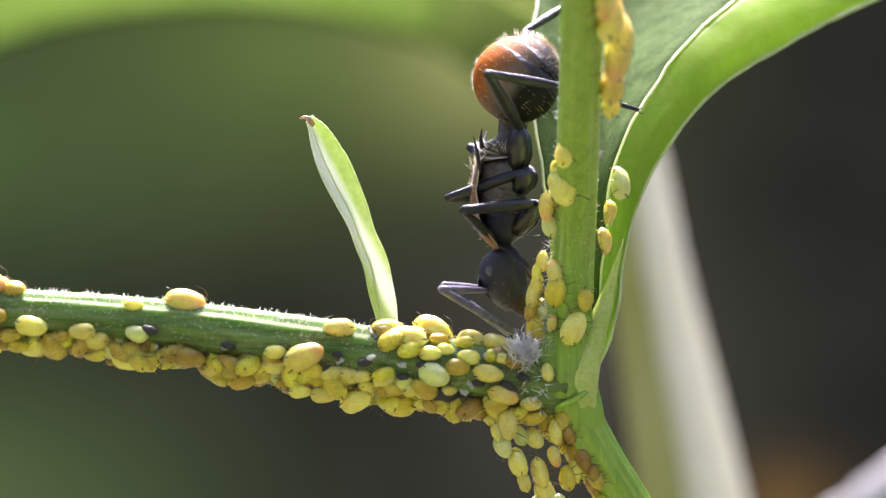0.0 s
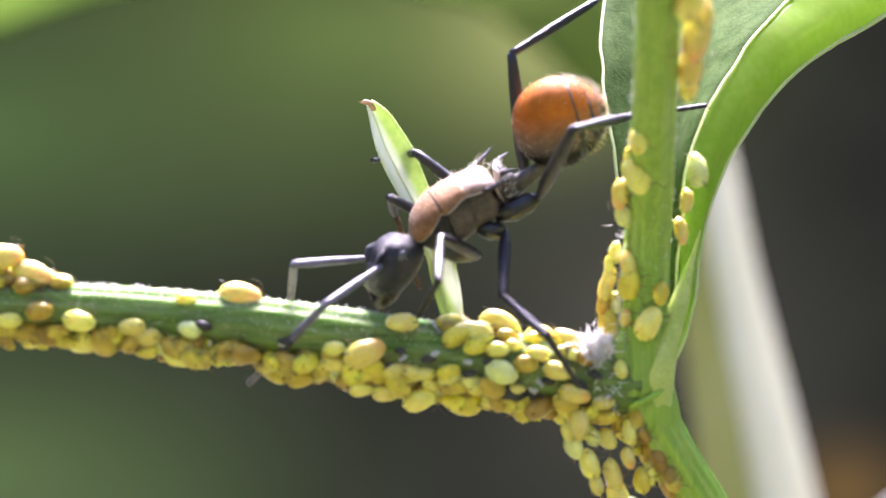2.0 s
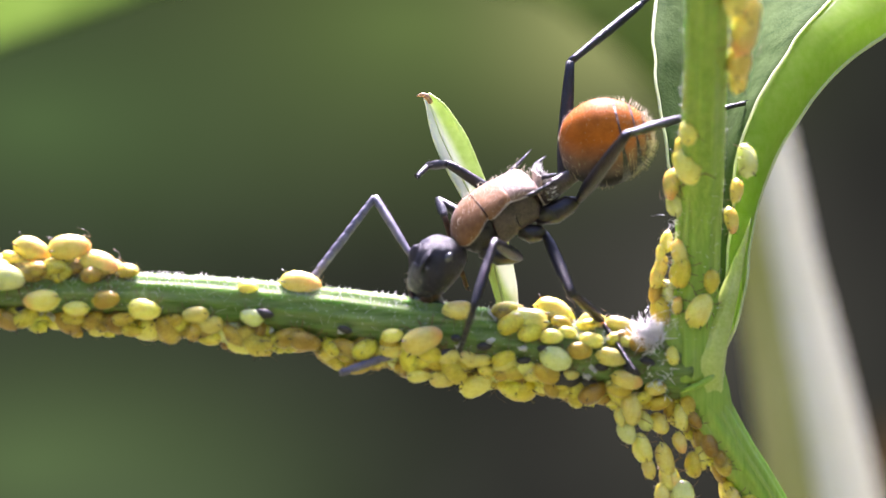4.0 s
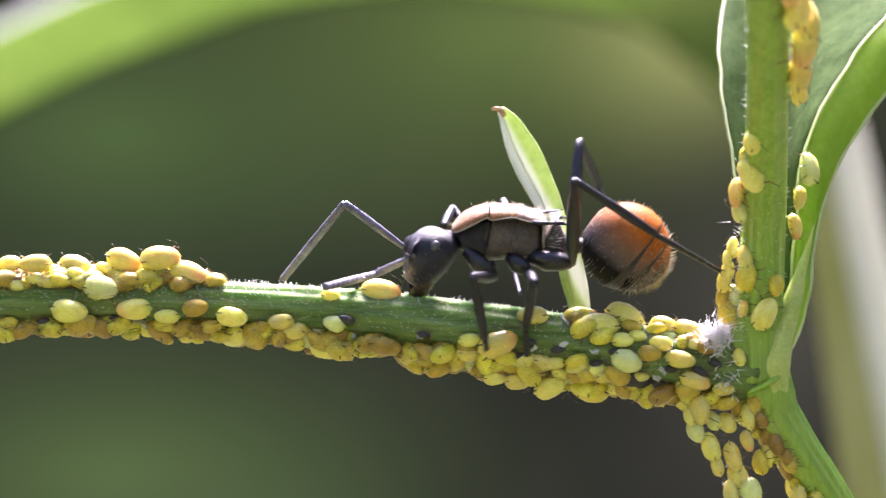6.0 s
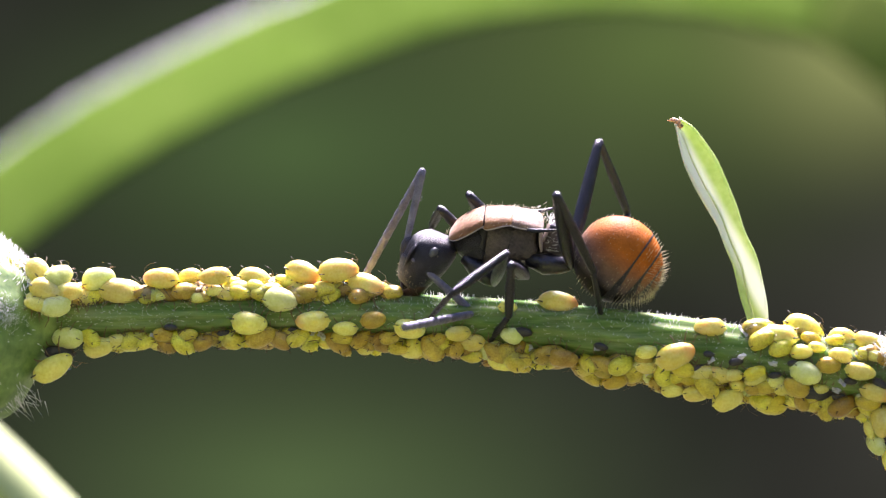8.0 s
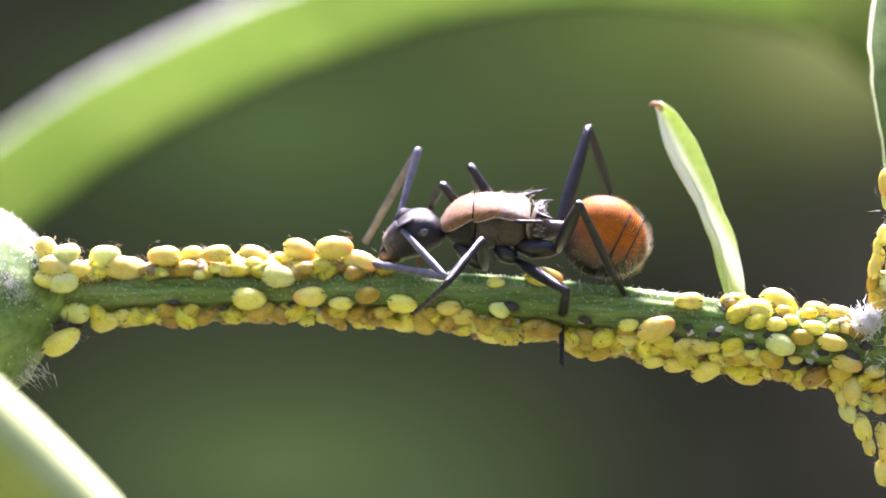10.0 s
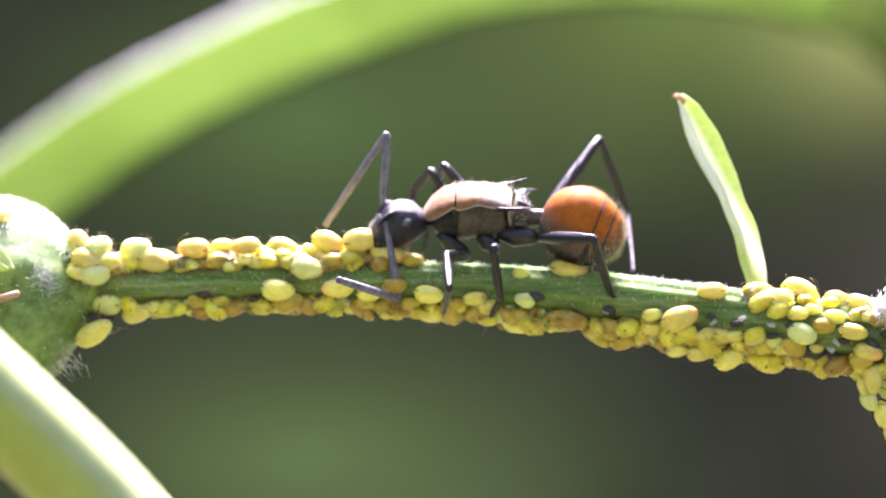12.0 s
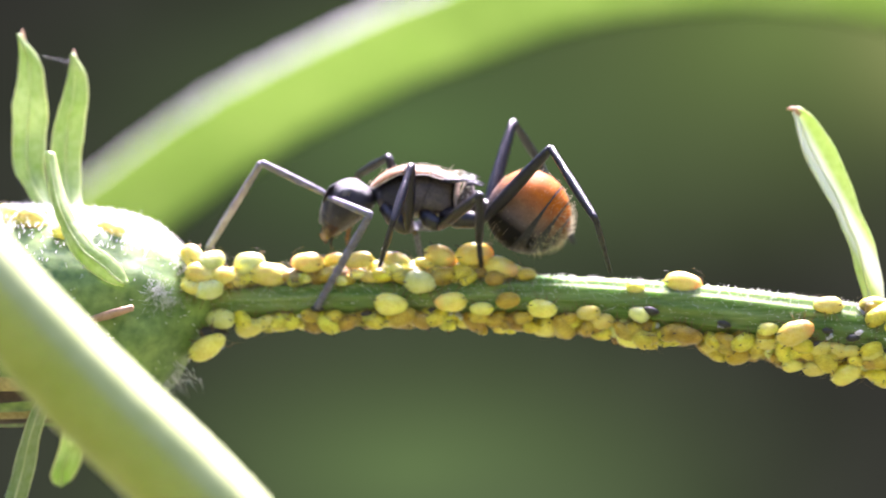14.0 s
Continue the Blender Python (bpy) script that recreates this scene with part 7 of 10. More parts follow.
    walk(parts["left middle tarsus"], [
        (0, at(.1, .01, -.48, 0, 32.4, 85.7)), (.25, at(-.04, -.33, -.48, -.1, 33.1, 85.5)), (.5, at(-.14, -.2, -.48, .5, 38.6, 86.6)),
        (.75, at(-.11, 1.76, -.62, 124.3, 80.5, -139.6)), (1, at(-.25, 3.63, -.73, 145.9, 30.1, -105.3)),
        (1.25, at(-.48, 3.72, .01, 137.8, 35.7, -121.7)), (1.5, at(-.56, 3.73, .63, 121.2, 48, -146.9)),
        (1.75, at(-.02, 5.4, -.02, 128.8, 61.5, -137.3)), (2, at(-.19, 6.08, -1.62, 145.7, 75.5, -118.5)), (2.25, at(-.83, 5, -3.25, 2.1, 58.2, 98.2)),
        (2.5, at(-.89, 2.99, -3.42, -3.3, 14.9, 92.9)), (2.75, at(-1.12, 2.72, -3.35, -3.1, 13.4, 93.8)), (3, at(-1.33, 2.73, -3.36, -2.9, 17.7, 94.7)),
        (3.25, at(-1.32, 2.74, -3.37, -3.1, 17.2, 94)), (3.5, at(-1.29, 2.77, -3.38, -3.7, 15.5, 92)), (3.75, at(-1.23, 2.82, -3.39, -4.5, 13.1, 89.1)),
        (4, at(-1.17, 2.88, -3.4, -5.3, 9.9, 85.5)), (4.25, at(-1.09, 2.95, -3.41, -5.9, 6.4, 81.7)), (4.5, at(-1.02, 3.02, -3.42, -6.4, 2.9, 77.9)),
        (4.75, at(-.95, 3.08, -3.42, -6.5, -.3, 74.5)), (5, at(-.89, 3.13, -3.42, -6.5, -2.8, 71.8)), (5.25, at(-.85, 3.16, -3.42, -6.4, -4.5, 70)),
        (5.5, at(-.83, 3.18, -3.42, -6.4, -5.2, 69.3)), (5.75, at(-.96, 2.62, -3.04, -10.2, 45.1, 72.1)),
        (6, at(-1.04, 2.11, -2.35, 140.8, 65.9, -115.3)), (6.25, at(-.72, 2.4, -2.06, 150.3, 57.5, -104.6)),
        (6.5, at(-.42, 2.65, -1.78, 157.3, 54, -96.2)), (6.75, at(-.51, 2.43, -1.65, 152.1, 56.8, -102.7)),
        (7, at(-.63, 2.19, -1.57, 147.4, 61.2, -108.1)), (7.25, at(-.53, 2.17, -1.56, 162.9, 63.1, -90.7)),
        (7.5, at(-.42, 2.21, -1.55, -177.5, 61, -68.9)), (7.75, at(-.38, 2.23, -1.57, -166.3, 57.1, -56.1)),
        (8, at(-.46, 2.27, -1.61, -159.9, 55.6, -48.5)), (8.25, at(-.52, 2.28, -1.62, -158.4, 56.6, -46.6)),
        (8.5, at(-.69, 2.3, -1.66, -152.8, 59.8, -40)), (8.75, at(-.97, 2.32, -1.73, -137.8, 64.7, -22.7)),
        (9, at(-1.33, 2.31, -1.85, -100.2, 66, 19.5)), (9.25, at(-1.72, 2.24, -2, -65.7, 50.2, 62.2)), (9.5, at(-2.1, 2.1, -2.17, -56.8, 27.3, 80.3)),
        (9.75, at(-2.41, 1.94, -2.34, -55.4, 11.6, 88)), (10, at(-2.63, 1.78, -2.47, -55.3, 2.9, 91.8)),
        (10.25, at(-2.76, 1.66, -2.56, -55.3, -1.4, 93.6)), (10.5, at(-2.81, 1.62, -2.59, -55.4, -2.7, 94.2)),
        (10.75, at(-3.12, 1.3, -2.95, -55.9, -10.3, 96.2)), (11, at(-3.24, 1.35, -3.15, -56, -10.7, 97)),
        (11.25, at(-2.42, 2.78, -2.29, -73.4, 46.2, 90.9)), (11.5, at(-1.06, 3.37, -1.51, 124.3, 73.2, -62.8)),
        (11.75, at(-.9, 3.1, -1.46, 122.9, 61.5, -63.8)), (12, at(-1.1, 2.72, -1.65, 130.1, 60.2, -55.7)),
        (12.25, at(-1.7, 2.08, -2.77, -119.2, 61.7, 64.7)), (12.5, at(-2.26, .73, -3.47, -101.8, 17.4, 94.3)),
        (12.75, at(-3.28, .25, -3.25, -98.9, 20, 103)), (13, at(-4.01, .35, -2.75, -92.8, 34.3, 113.6)),
        (13.25, at(-2.8, 1.82, -1.68, -38.5, 70.7, 168.8)), (13.5, at(-.93, 1.95, -1.17, 50.5, 49.8, -99.5)),
        (13.75, at(-1.43, 1.74, -.98, 51.4, 47.6, -98.4)), (14, at(-2.49, 1.15, -1, 48.3, 51.7, -102.4)),])
    walk(parts["left hind femur"], [
        (0, at(-2.4, .65, -.3, 0, -9.9, 110.6)), (.25, at(-2.4, .65, -.3, -1.5, -6.9, 119.4)), (.5, at(-2.4, .65, -.3, -2.1, -7, 124.7)),
        (.75, at(-2.4, .65, -.3, -1.5, -17.2, 119.4)), (1, at(-2.4, .65, -.3, 1.4, -30.6, 109.8)), (1.25, at(-2.4, .65, -.3, 8.5, -45.9, 96.3)),
        (1.5, at(-2.4, .65, -.3, 17.3, -56.5, 84.4)), (1.75, at(-2.4, .65, -.3, 1.6, -54.5, 103)), (2, at(-2.4, .65, -.3, -13.8, -46.4, 122)),
        (2.25, at(-2.4, .65, -.3, -18.3, -45.3, 128.2)), (2.5, at(-2.4, .65, -.3, -20.5, -45.9, 131.2)), (2.75, at(-2.4, .65, -.3, -21.4, -45, 132.5)),
        (3, at(-2.4, .65, -.3, -20.9, -44.5, 131.8)), (3.25, at(-2.4, .65, -.3, -20.6, -44.7, 131.4)), (3.5, at(-2.4, .65, -.3, -19.7, -45, 130.1)),
        (3.75, at(-2.4, .65, -.3, -18.3, -45.5, 128.1)), (4, at(-2.4, .65, -.3, -16.6, -46, 125.7)), (4.25, at(-2.4, .65, -.3, -14.6, -46.5, 123.1)),
        (4.5, at(-2.4, .65, -.3, -12.7, -46.9, 120.4)), (4.75, at(-2.4, .65, -.3, -10.8, -47.3, 117.8)), (5, at(-2.4, .65, -.3, -9.3, -47.5, 115.7)),
        (5.25, at(-2.4, .65, -.3, -8.2, -47.7, 114.3)), (5.5, at(-2.4, .65, -.3, -7.8, -47.7, 113.8)), (5.75, at(-2.4, .65, -.3, 7.7, -51, 93)),
        (6, at(-2.4, .65, -.3, 18.8, -51.7, 78.5)), (6.25, at(-2.4, .65, -.3, -17.8, -47.8, 124.1)), (6.5, at(-2.4, .65, -.3, -37.2, -34.2, 152.5)),
        (6.75, at(-2.4, .65, -.3, -26, -54.5, 134)), (7, at(-2.4, .65, -.3, 24.7, -64.8, 74.1)), (7.25, at(-2.4, .65, -.3, 25.8, -60.1, 73)),
        (7.5, at(-2.4, .65, -.3, 18.5, -55.5, 81.4)), (7.75, at(-2.4, .65, -.3, 22, -54.5, 77.1)), (8, at(-2.4, .65, -.3, 24.4, -54.7, 74.2)),
        (8.25, at(-2.4, .65, -.3, 23.6, -54.8, 75.1)), (8.5, at(-2.4, .65, -.3, 21.5, -55, 77.7)), (8.75, at(-2.4, .65, -.3, 18.3, -55.3, 81.6)),
        (9, at(-2.4, .65, -.3, 14.3, -55.4, 86.5)), (9.25, at(-2.4, .65, -.3, 9.9, -55.4, 91.8)), (9.5, at(-2.4, .65, -.3, 5.6, -55.1, 97)),
        (9.75, at(-2.4, .65, -.3, 1.7, -54.7, 101.8)), (10, at(-2.4, .65, -.3, -1.4, -54.2, 105.5)), (10.25, at(-2.4, .65, -.3, -3.4, -53.8, 108)),
        (10.5, at(-2.4, .65, -.3, -4.1, -53.6, 108.9)), (10.75, at(-2.4, .65, -.3, -8.7, -48.9, 114.5)), (11, at(-2.4, .65, -.3, -11.9, -42.4, 118.8)),
        (11.25, at(-2.4, .65, -.3, -12.1, -38.7, 119)), (11.5, at(-2.4, .65, -.3, -11.9, -35.4, 118.6)),
        (11.75, at(-2.4, .65, -.3, -11.8, -31.7, 118.4)), (12, at(-2.4, .65, -.3, -13.1, -27.5, 120.9)),
        (12.25, at(-2.4, .65, -.3, -17.4, -19.5, 130.5)), (12.5, at(-2.4, .65, -.3, -20.5, -14, 140.3)),
        (12.75, at(-2.4, .65, -.3, -22.1, -18.5, 147.1)), (13, at(-2.4, .65, -.3, -24.3, -28.9, 152.5)),
        (13.25, at(-2.4, .65, -.3, -29.2, -51.2, 158.2)), (13.5, at(-2.4, .65, -.3, -34.6, -69.2, 163.1)),
        (13.75, at(-2.4, .65, -.3, -21.7, -62.9, 149.1)), (14, at(-2.4, .65, -.3, -13.2, -48.1, 139.2)),])
    walk(parts["left hind tibia"], [
        (0, at(-3.85, 4.52, .42, 0, 34.8, -88.8)), (.25, at(-4.45, 4.28, .2, 2.7, 30.6, -84)), (.5, at(-4.78, 4.08, .21, 3, 27.9, -83.6)),
        (.75, at(-4.37, 4.14, .94, -2.8, 29.5, -95.9)), (1, at(-3.62, 4.05, 1.84, -11.1, 31.5, -113.1)),
        (1.25, at(-2.72, 3.56, 2.72, -21.3, 33.7, -133.7)), (1.5, at(-2.17, 2.96, 3.2, -29.4, 33.4, -149.3)),
        (1.75, at(-2.95, 3.02, 3.12, -25.9, 32, -143)), (2, at(-3.93, 3.11, 2.74, -20.3, 30.3, -132.8)),
        (2.25, at(-4.23, 2.97, 2.69, -20.1, 30.4, -132.4)), (2.5, at(-4.33, 2.85, 2.71, -20.7, 30.8, -133.7)),
        (2.75, at(-4.41, 2.84, 2.67, -19.6, 29, -131.5)), (3, at(-4.4, 2.88, 2.65, -19.2, 27.8, -130.6)),
        (3.25, at(-4.37, 2.89, 2.65, -19.5, 28, -131.3)), (3.5, at(-4.31, 2.92, 2.67, -20.5, 28.6, -133.3)),
        (3.75, at(-4.22, 2.97, 2.69, -21.9, 29.5, -136.3)), (4, at(-4.1, 3.02, 2.72, -23.7, 30.6, -140.1)),
        (4.25, at(-3.98, 3.07, 2.75, -25.8, 31.5, -144.3)), (4.5, at(-3.85, 3.12, 2.77, -28, 32.4, -148.5)),
        (4.75, at(-3.73, 3.17, 2.79, -30.1, 33, -152.5)), (5, at(-3.63, 3.2, 2.8, -31.9, 33.5, -155.8)),
        (5.25, at(-3.56, 3.23, 2.81, -33.1, 33.7, -158)), (5.5, at(-3.54, 3.24, 2.81, -33.5, 33.8, -158.8)),
        (5.75, at(-2.54, 3.29, 2.96, -33.9, 31.8, -159.5)), (6, at(-1.88, 3.2, 3, -33.9, 27.1, -159.3)),
        (6.25, at(-3.98, 2.99, 2.81, -34.2, 15.9, -158.8)), (6.5, at(-5.48, 2.25, 2.06, -34.9, 11.3, -161.2)),
        (6.75, at(-4.1, 2.41, 3.12, -43.7, 36, 178.1)), (7, at(-1.91, 2.37, 3.5, -69.4, 58.2, 146.1)),
        (7.25, at(-1.79, 2.65, 3.34, -47.2, 68.1, 170.3)), (7.5, at(-2.04, 3, 3.16, -3.8, 64, -144.3)), (7.75, at(-1.86, 3.03, 3.12, 2.1, 60, -137.7)),
        (8, at(-1.74, 2.99, 3.13, 1, 58.5, -139)), (8.25, at(-1.78, 2.99, 3.13, .9, 58.7, -139.1)), (8.5, at(-1.89, 3, 3.14, .6, 59.3, -139.5)),
        (8.75, at(-2.05, 3.02, 3.15, .1, 60.1, -140)), (9, at(-2.25, 3.03, 3.16, -.5, 61, -140.7)), (9.25, at(-2.47, 3.03, 3.16, -1.3, 62.1, -141.5)),
        (9.5, at(-2.69, 3.03, 3.15, -2, 63.1, -142.4)), (9.75, at(-2.89, 3.03, 3.13, -2.8, 64.1, -143.3)), (10, at(-3.06, 3.02, 3.1, -3.5, 64.8, -144)),
        (10.25, at(-3.17, 3.01, 3.09, -4, 65.4, -144.6)), (10.5, at(-3.21, 3.01, 3.08, -4.2, 65.6, -144.8)),
        (10.75, at(-3.55, 3.16, 2.86, -1.5, 64.7, -141.9)), (11, at(-3.89, 3.37, 2.53, 4.3, 63.5, -135.5)),
        (11.25, at(-3.99, 3.52, 2.32, 15, 63.8, -123.5)), (11.5, at(-4.04, 3.66, 2.13, 24.6, 63.3, -112.6)),
        (11.75, at(-4.1, 3.79, 1.91, 25.4, 63, -111.8)), (12, at(-4.31, 3.85, 1.64, 23.4, 61.6, -114.1)),
        (12.25, at(-4.97, 3.66, 1.1, 26.2, 53.9, -111.1)), (12.5, at(-5.54, 3.25, .72, 21.8, 51, -116.5)),
        (12.75, at(-5.74, 2.81, 1.03, -35.1, 56.6, 172)), (13, at(-5.66, 2.35, 1.73, -61.3, 35.7, 134.5)),
        (13.25, at(-4.84, 1.63, 2.97, -34.8, 49.5, 169.1)), (13.5, at(-3.83, 1.08, 3.63, 4, 49.4, -143.7)),
        (13.75, at(-4.04, 1.63, 3.44, -21.5, 51.9, -177.7)), (14, at(-4.52, 2.48, 2.82, -53.1, 35.3, 134.3)),])
    walk(parts["left hind tarsus"], [
        (0, at(-3.79, 1.57, -1.63, 0, 55, -72.2)), (.25, at(-4.13, 1.2, -1.63, 6.5, 58.7, -64.3)), (.5, at(-4.42, .91, -1.47, 6.7, 62.8, -64.1)),
        (.75, at(-4.69, 1.03, -.83, -26.4, 64.8, -101.5)), (1, at(-4.83, 1.23, -.04, -57.2, 55.7, -137.6)),
        (1.25, at(-4.79, 1.39, .72, -74.1, 45.5, -160.7)), (1.5, at(-4.76, 1.42, 1.22, -81.3, 35, -173.1)),
        (1.75, at(-5.39, 1.19, 1.21, -79.4, 30.1, -169.2)), (2, at(-6.05, .83, .93, -76.5, 27.6, -163)), (2.25, at(-6.32, .68, .86, -76.9, 26.6, -164)),
        (2.5, at(-6.46, .61, .87, -77.6, 25.7, -165.7)), (2.75, at(-6.49, .48, .92, -76.9, 22.1, -163.6)), (3, at(-6.47, .46, .97, -76.1, 20, -161.4)),
        (3.25, at(-6.47, .51, .96, -76, 20.6, -161.2)), (3.5, at(-6.48, .62, .94, -75.8, 22.2, -160.6)),
        (3.75, at(-6.48, .8, .92, -75.5, 24.5, -159.8)), (4, at(-6.48, 1.03, .89, -75, 27.4, -158.6)),
        (4.25, at(-6.47, 1.28, .86, -74.3, 30.6, -157.3)), (4.5, at(-6.44, 1.54, .84, -73.6, 33.7, -155.9)),
        (4.75, at(-6.41, 1.78, .82, -72.8, 36.5, -154.5)), (5, at(-6.37, 1.97, .81, -72, 38.8, -153.3)),
        (5.25, at(-6.34, 2.1, .81, -71.5, 40.4, -152.5)), (5.5, at(-6.33, 2.15, .81, -71.3, 40.9, -152.2)),
        (5.75, at(-5.4, 2.22, 1.07, -70.2, 34.2, -150.1)), (6, at(-4.88, 2.07, 1.35, -70.3, 23.2, -149.5)),
        (6.25, at(-7.21, 1.74, 1.83, -71.6, 11.6, -154)), (6.5, at(-8.82, 1.12, 1.36, -71.9, 7.4, -156)), (6.75, at(-7.01, 2.5, 1, -67, 29.3, -143.1)),
        (7, at(-3.48, 3.43, .44, -51.5, 52.1, -121.2)), (7.25, at(-3.11, 2.88, 0, -47.9, 58, -116.7)),
        (7.5, at(-3.33, 2.08, -.07, -50.7, 61.2, -119.8)), (7.75, at(-3.19, 1.82, 0, -51.8, 65.7, -120.9)),
        (8, at(-3.16, 1.75, .06, -53.6, 68.2, -122.9)), (8.25, at(-3.19, 1.77, .05, -53.9, 67.9, -123.2)),
        (8.5, at(-3.29, 1.81, .05, -54.7, 67, -124.1)), (8.75, at(-3.43, 1.86, .03, -55.8, 65.8, -125.3)), (9, at(-3.6, 1.92, .01, -57, 64.3, -126.6)),
        (9.25, at(-3.79, 1.99, -.02, -58.1, 62.6, -127.9)), (9.5, at(-3.98, 2.04, -.07, -59.1, 61, -129)),
        (9.75, at(-4.16, 2.09, -.11, -59.9, 59.4, -129.9)), (10, at(-4.3, 2.12, -.15, -60.5, 58.1, -130.6)),
        (10.25, at(-4.39, 2.14, -.19, -60.9, 57.3, -131.1)), (10.5, at(-4.42, 2.15, -.2, -61.1, 57, -131.2)),
        (10.75, at(-4.76, 2.21, -.39, -57.3, 56.4, -126.8)), (11, at(-5.04, 2.24, -.69, -51, 55.4, -119.2)),
        (11.25, at(-4.87, 2.19, -.91, -44.1, 53.2, -110.8)), (11.5, at(-4.66, 2.16, -1.09, -40.5, 49.9, -106.2)),
        (11.75, at(-4.71, 2.27, -1.3, -43, 43, -109.4)), (12, at(-5.01, 2.29, -1.53, -48.3, 41.4, -117.6)),
        (12.25, at(-5.73, 1.68, -1.81, -131, 43.9, 138.7)), (12.5, at(-6.54, 1.23, -2.08, -148.3, 7.6, 103.5)),
        (12.75, at(-7.71, 3.09, -1.97, -138.6, 36.6, 154.1)), (13, at(-7.71, 4.44, -.37, -110.6, 31.7, -123.5)),
        (13.25, at(-7.14, 2.07, .24, -136, 49.6, -156.9)), (13.5, at(-5.72, -.3, .89, 178.1, 51.2, 149.3)),
        (13.75, at(-6.26, 1.54, .61, -147.4, 59.5, -166.3)), (14, at(-6.57, 4.59, .74, -107.6, 35.4, -105.8)),])
    walk(parts["right front femur"], [
        (0, at(.15, -.75, -1.1, 0, -54.7, -59.2)), (.25, at(.15, -.75, -1.1, -10, -56.6, -47)), (.5, at(.15, -.75, -1.1, -9.5, -55.4, -47.5)),
        (.75, at(.15, -.75, -1.1, 31.3, -25.5, -94.7)), (1, at(.15, -.75, -1.1, 38.9, 4.6, -113.2)), (1.25, at(.15, -.75, -1.1, 36.8, -15.3, -89.1)),
        (1.5, at(.15, -.75, -1.1, 17.8, -39.8, -47.2)), (1.75, at(.15, -.75, -1.1, 7, -46.6, -30.8)), (2, at(.15, -.75, -1.1, 3.7, -50.4, -26.3)),
        (2.25, at(.15, -.75, -1.1, 20.9, -44.9, -49)), (2.5, at(.15, -.75, -1.1, 33.3, -33.1, -67.5)), (2.75, at(.15, -.75, -1.1, 32.4, -28.8, -65.8)),
        (3, at(.15, -.75, -1.1, 30.5, -26.7, -61.7)), (3.25, at(.15, -.75, -1.1, 30.7, -26.1, -62.1)), (3.5, at(.15, -.75, -1.1, 31.1, -24.5, -63.2)),
        (3.75, at(.15, -.75, -1.1, 31.8, -22.1, -64.8)), (4, at(.15, -.75, -1.1, 32.5, -19.2, -66.6)), (4.25, at(.15, -.75, -1.1, 33.1, -15.9, -68.6)),
        (4.5, at(.15, -.75, -1.1, 33.6, -12.6, -70.5)), (4.75, at(.15, -.75, -1.1, 34, -9.6, -72.2)), (5, at(.15, -.75, -1.1, 34.2, -7.2, -73.5)),
        (5.25, at(.15, -.75, -1.1, 34.3, -5.5, -74.4)), (5.5, at(.15, -.75, -1.1, 34.4, -4.9, -74.7)), (5.75, at(.15, -.75, -1.1, 32.4, -19.4, -61.5)),
        (6, at(.15, -.75, -1.1, 25.2, -35, -43.6)), (6.25, at(.15, -.75, -1.1, 28.2, -33.6, -49)), (6.5, at(.15, -.75, -1.1, 32.9, -27, -58)),
        (6.75, at(.15, -.75, -1.1, 33.9, -17.5, -59.6)), (7, at(.15, -.75, -1.1, 32.8, -13.7, -55.8)), (7.25, at(.15, -.75, -1.1, 25.2, -32.5, -33)),
        (7.5, at(.15, -.75, -1.1, 5.3, -46.6, -.1)), (7.75, at(.15, -.75, -1.1, 3.8, -45.4, 2)), (8, at(.15, -.75, -1.1, 8, -43.2, -3.9)),
        (8.25, at(.15, -.75, -1.1, 8.2, -43.5, -4.2)), (8.5, at(.15, -.75, -1.1, 8.8, -44.3, -5.1)), (8.75, at(.15, -.75, -1.1, 9.7, -45.4, -6.4)),
        (9, at(.15, -.75, -1.1, 10.9, -46.8, -8)), (9.25, at(.15, -.75, -1.1, 12.3, -48.3, -9.9)), (9.5, at(.15, -.75, -1.1, 13.8, -49.8, -11.9)),
        (9.75, at(.15, -.75, -1.1, 15.3, -51.1, -13.9)), (10, at(.15, -.75, -1.1, 16.6, -52.1, -15.6)),
        (10.25, at(.15, -.75, -1.1, 17.6, -52.8, -16.8)), (10.5, at(.15, -.75, -1.1, 17.9, -53.1, -17.2)),
        (10.75, at(.15, -.75, -1.1, 16.4, -48.6, -15.3)), (11, at(.15, -.75, -1.1, 15.5, -41.8, -13.9)),
        (11.25, at(.15, -.75, -1.1, 17.4, -36.1, -16.7)), (11.5, at(.15, -.75, -1.1, 19.8, -33.7, -20.8)),
        (11.75, at(.15, -.75, -1.1, 24.5, -39.2, -29.1)), (12, at(.15, -.75, -1.1, 28.6, -48.7, -34.9)), (12.25, at(.15, -.75, -1.1, 7, -67.9, -7.3)),
        (12.5, at(.15, -.75, -1.1, -31.1, -71.8, 33.8)), (12.75, at(.15, -.75, -1.1, 37, -51.7, -35.6)), (13, at(.15, -.75, -1.1, 53.3, -13.8, -54.5)),
        (13.25, at(.15, -.75, -1.1, 53.2, -9.1, -53.8)), (13.5, at(.15, -.75, -1.1, 52.1, -15.5, -48.5)),
        (13.75, at(.15, -.75, -1.1, 47.1, -37.9, -35)), (14, at(.15, -.75, -1.1, 20.4, -62.2, 1)),])
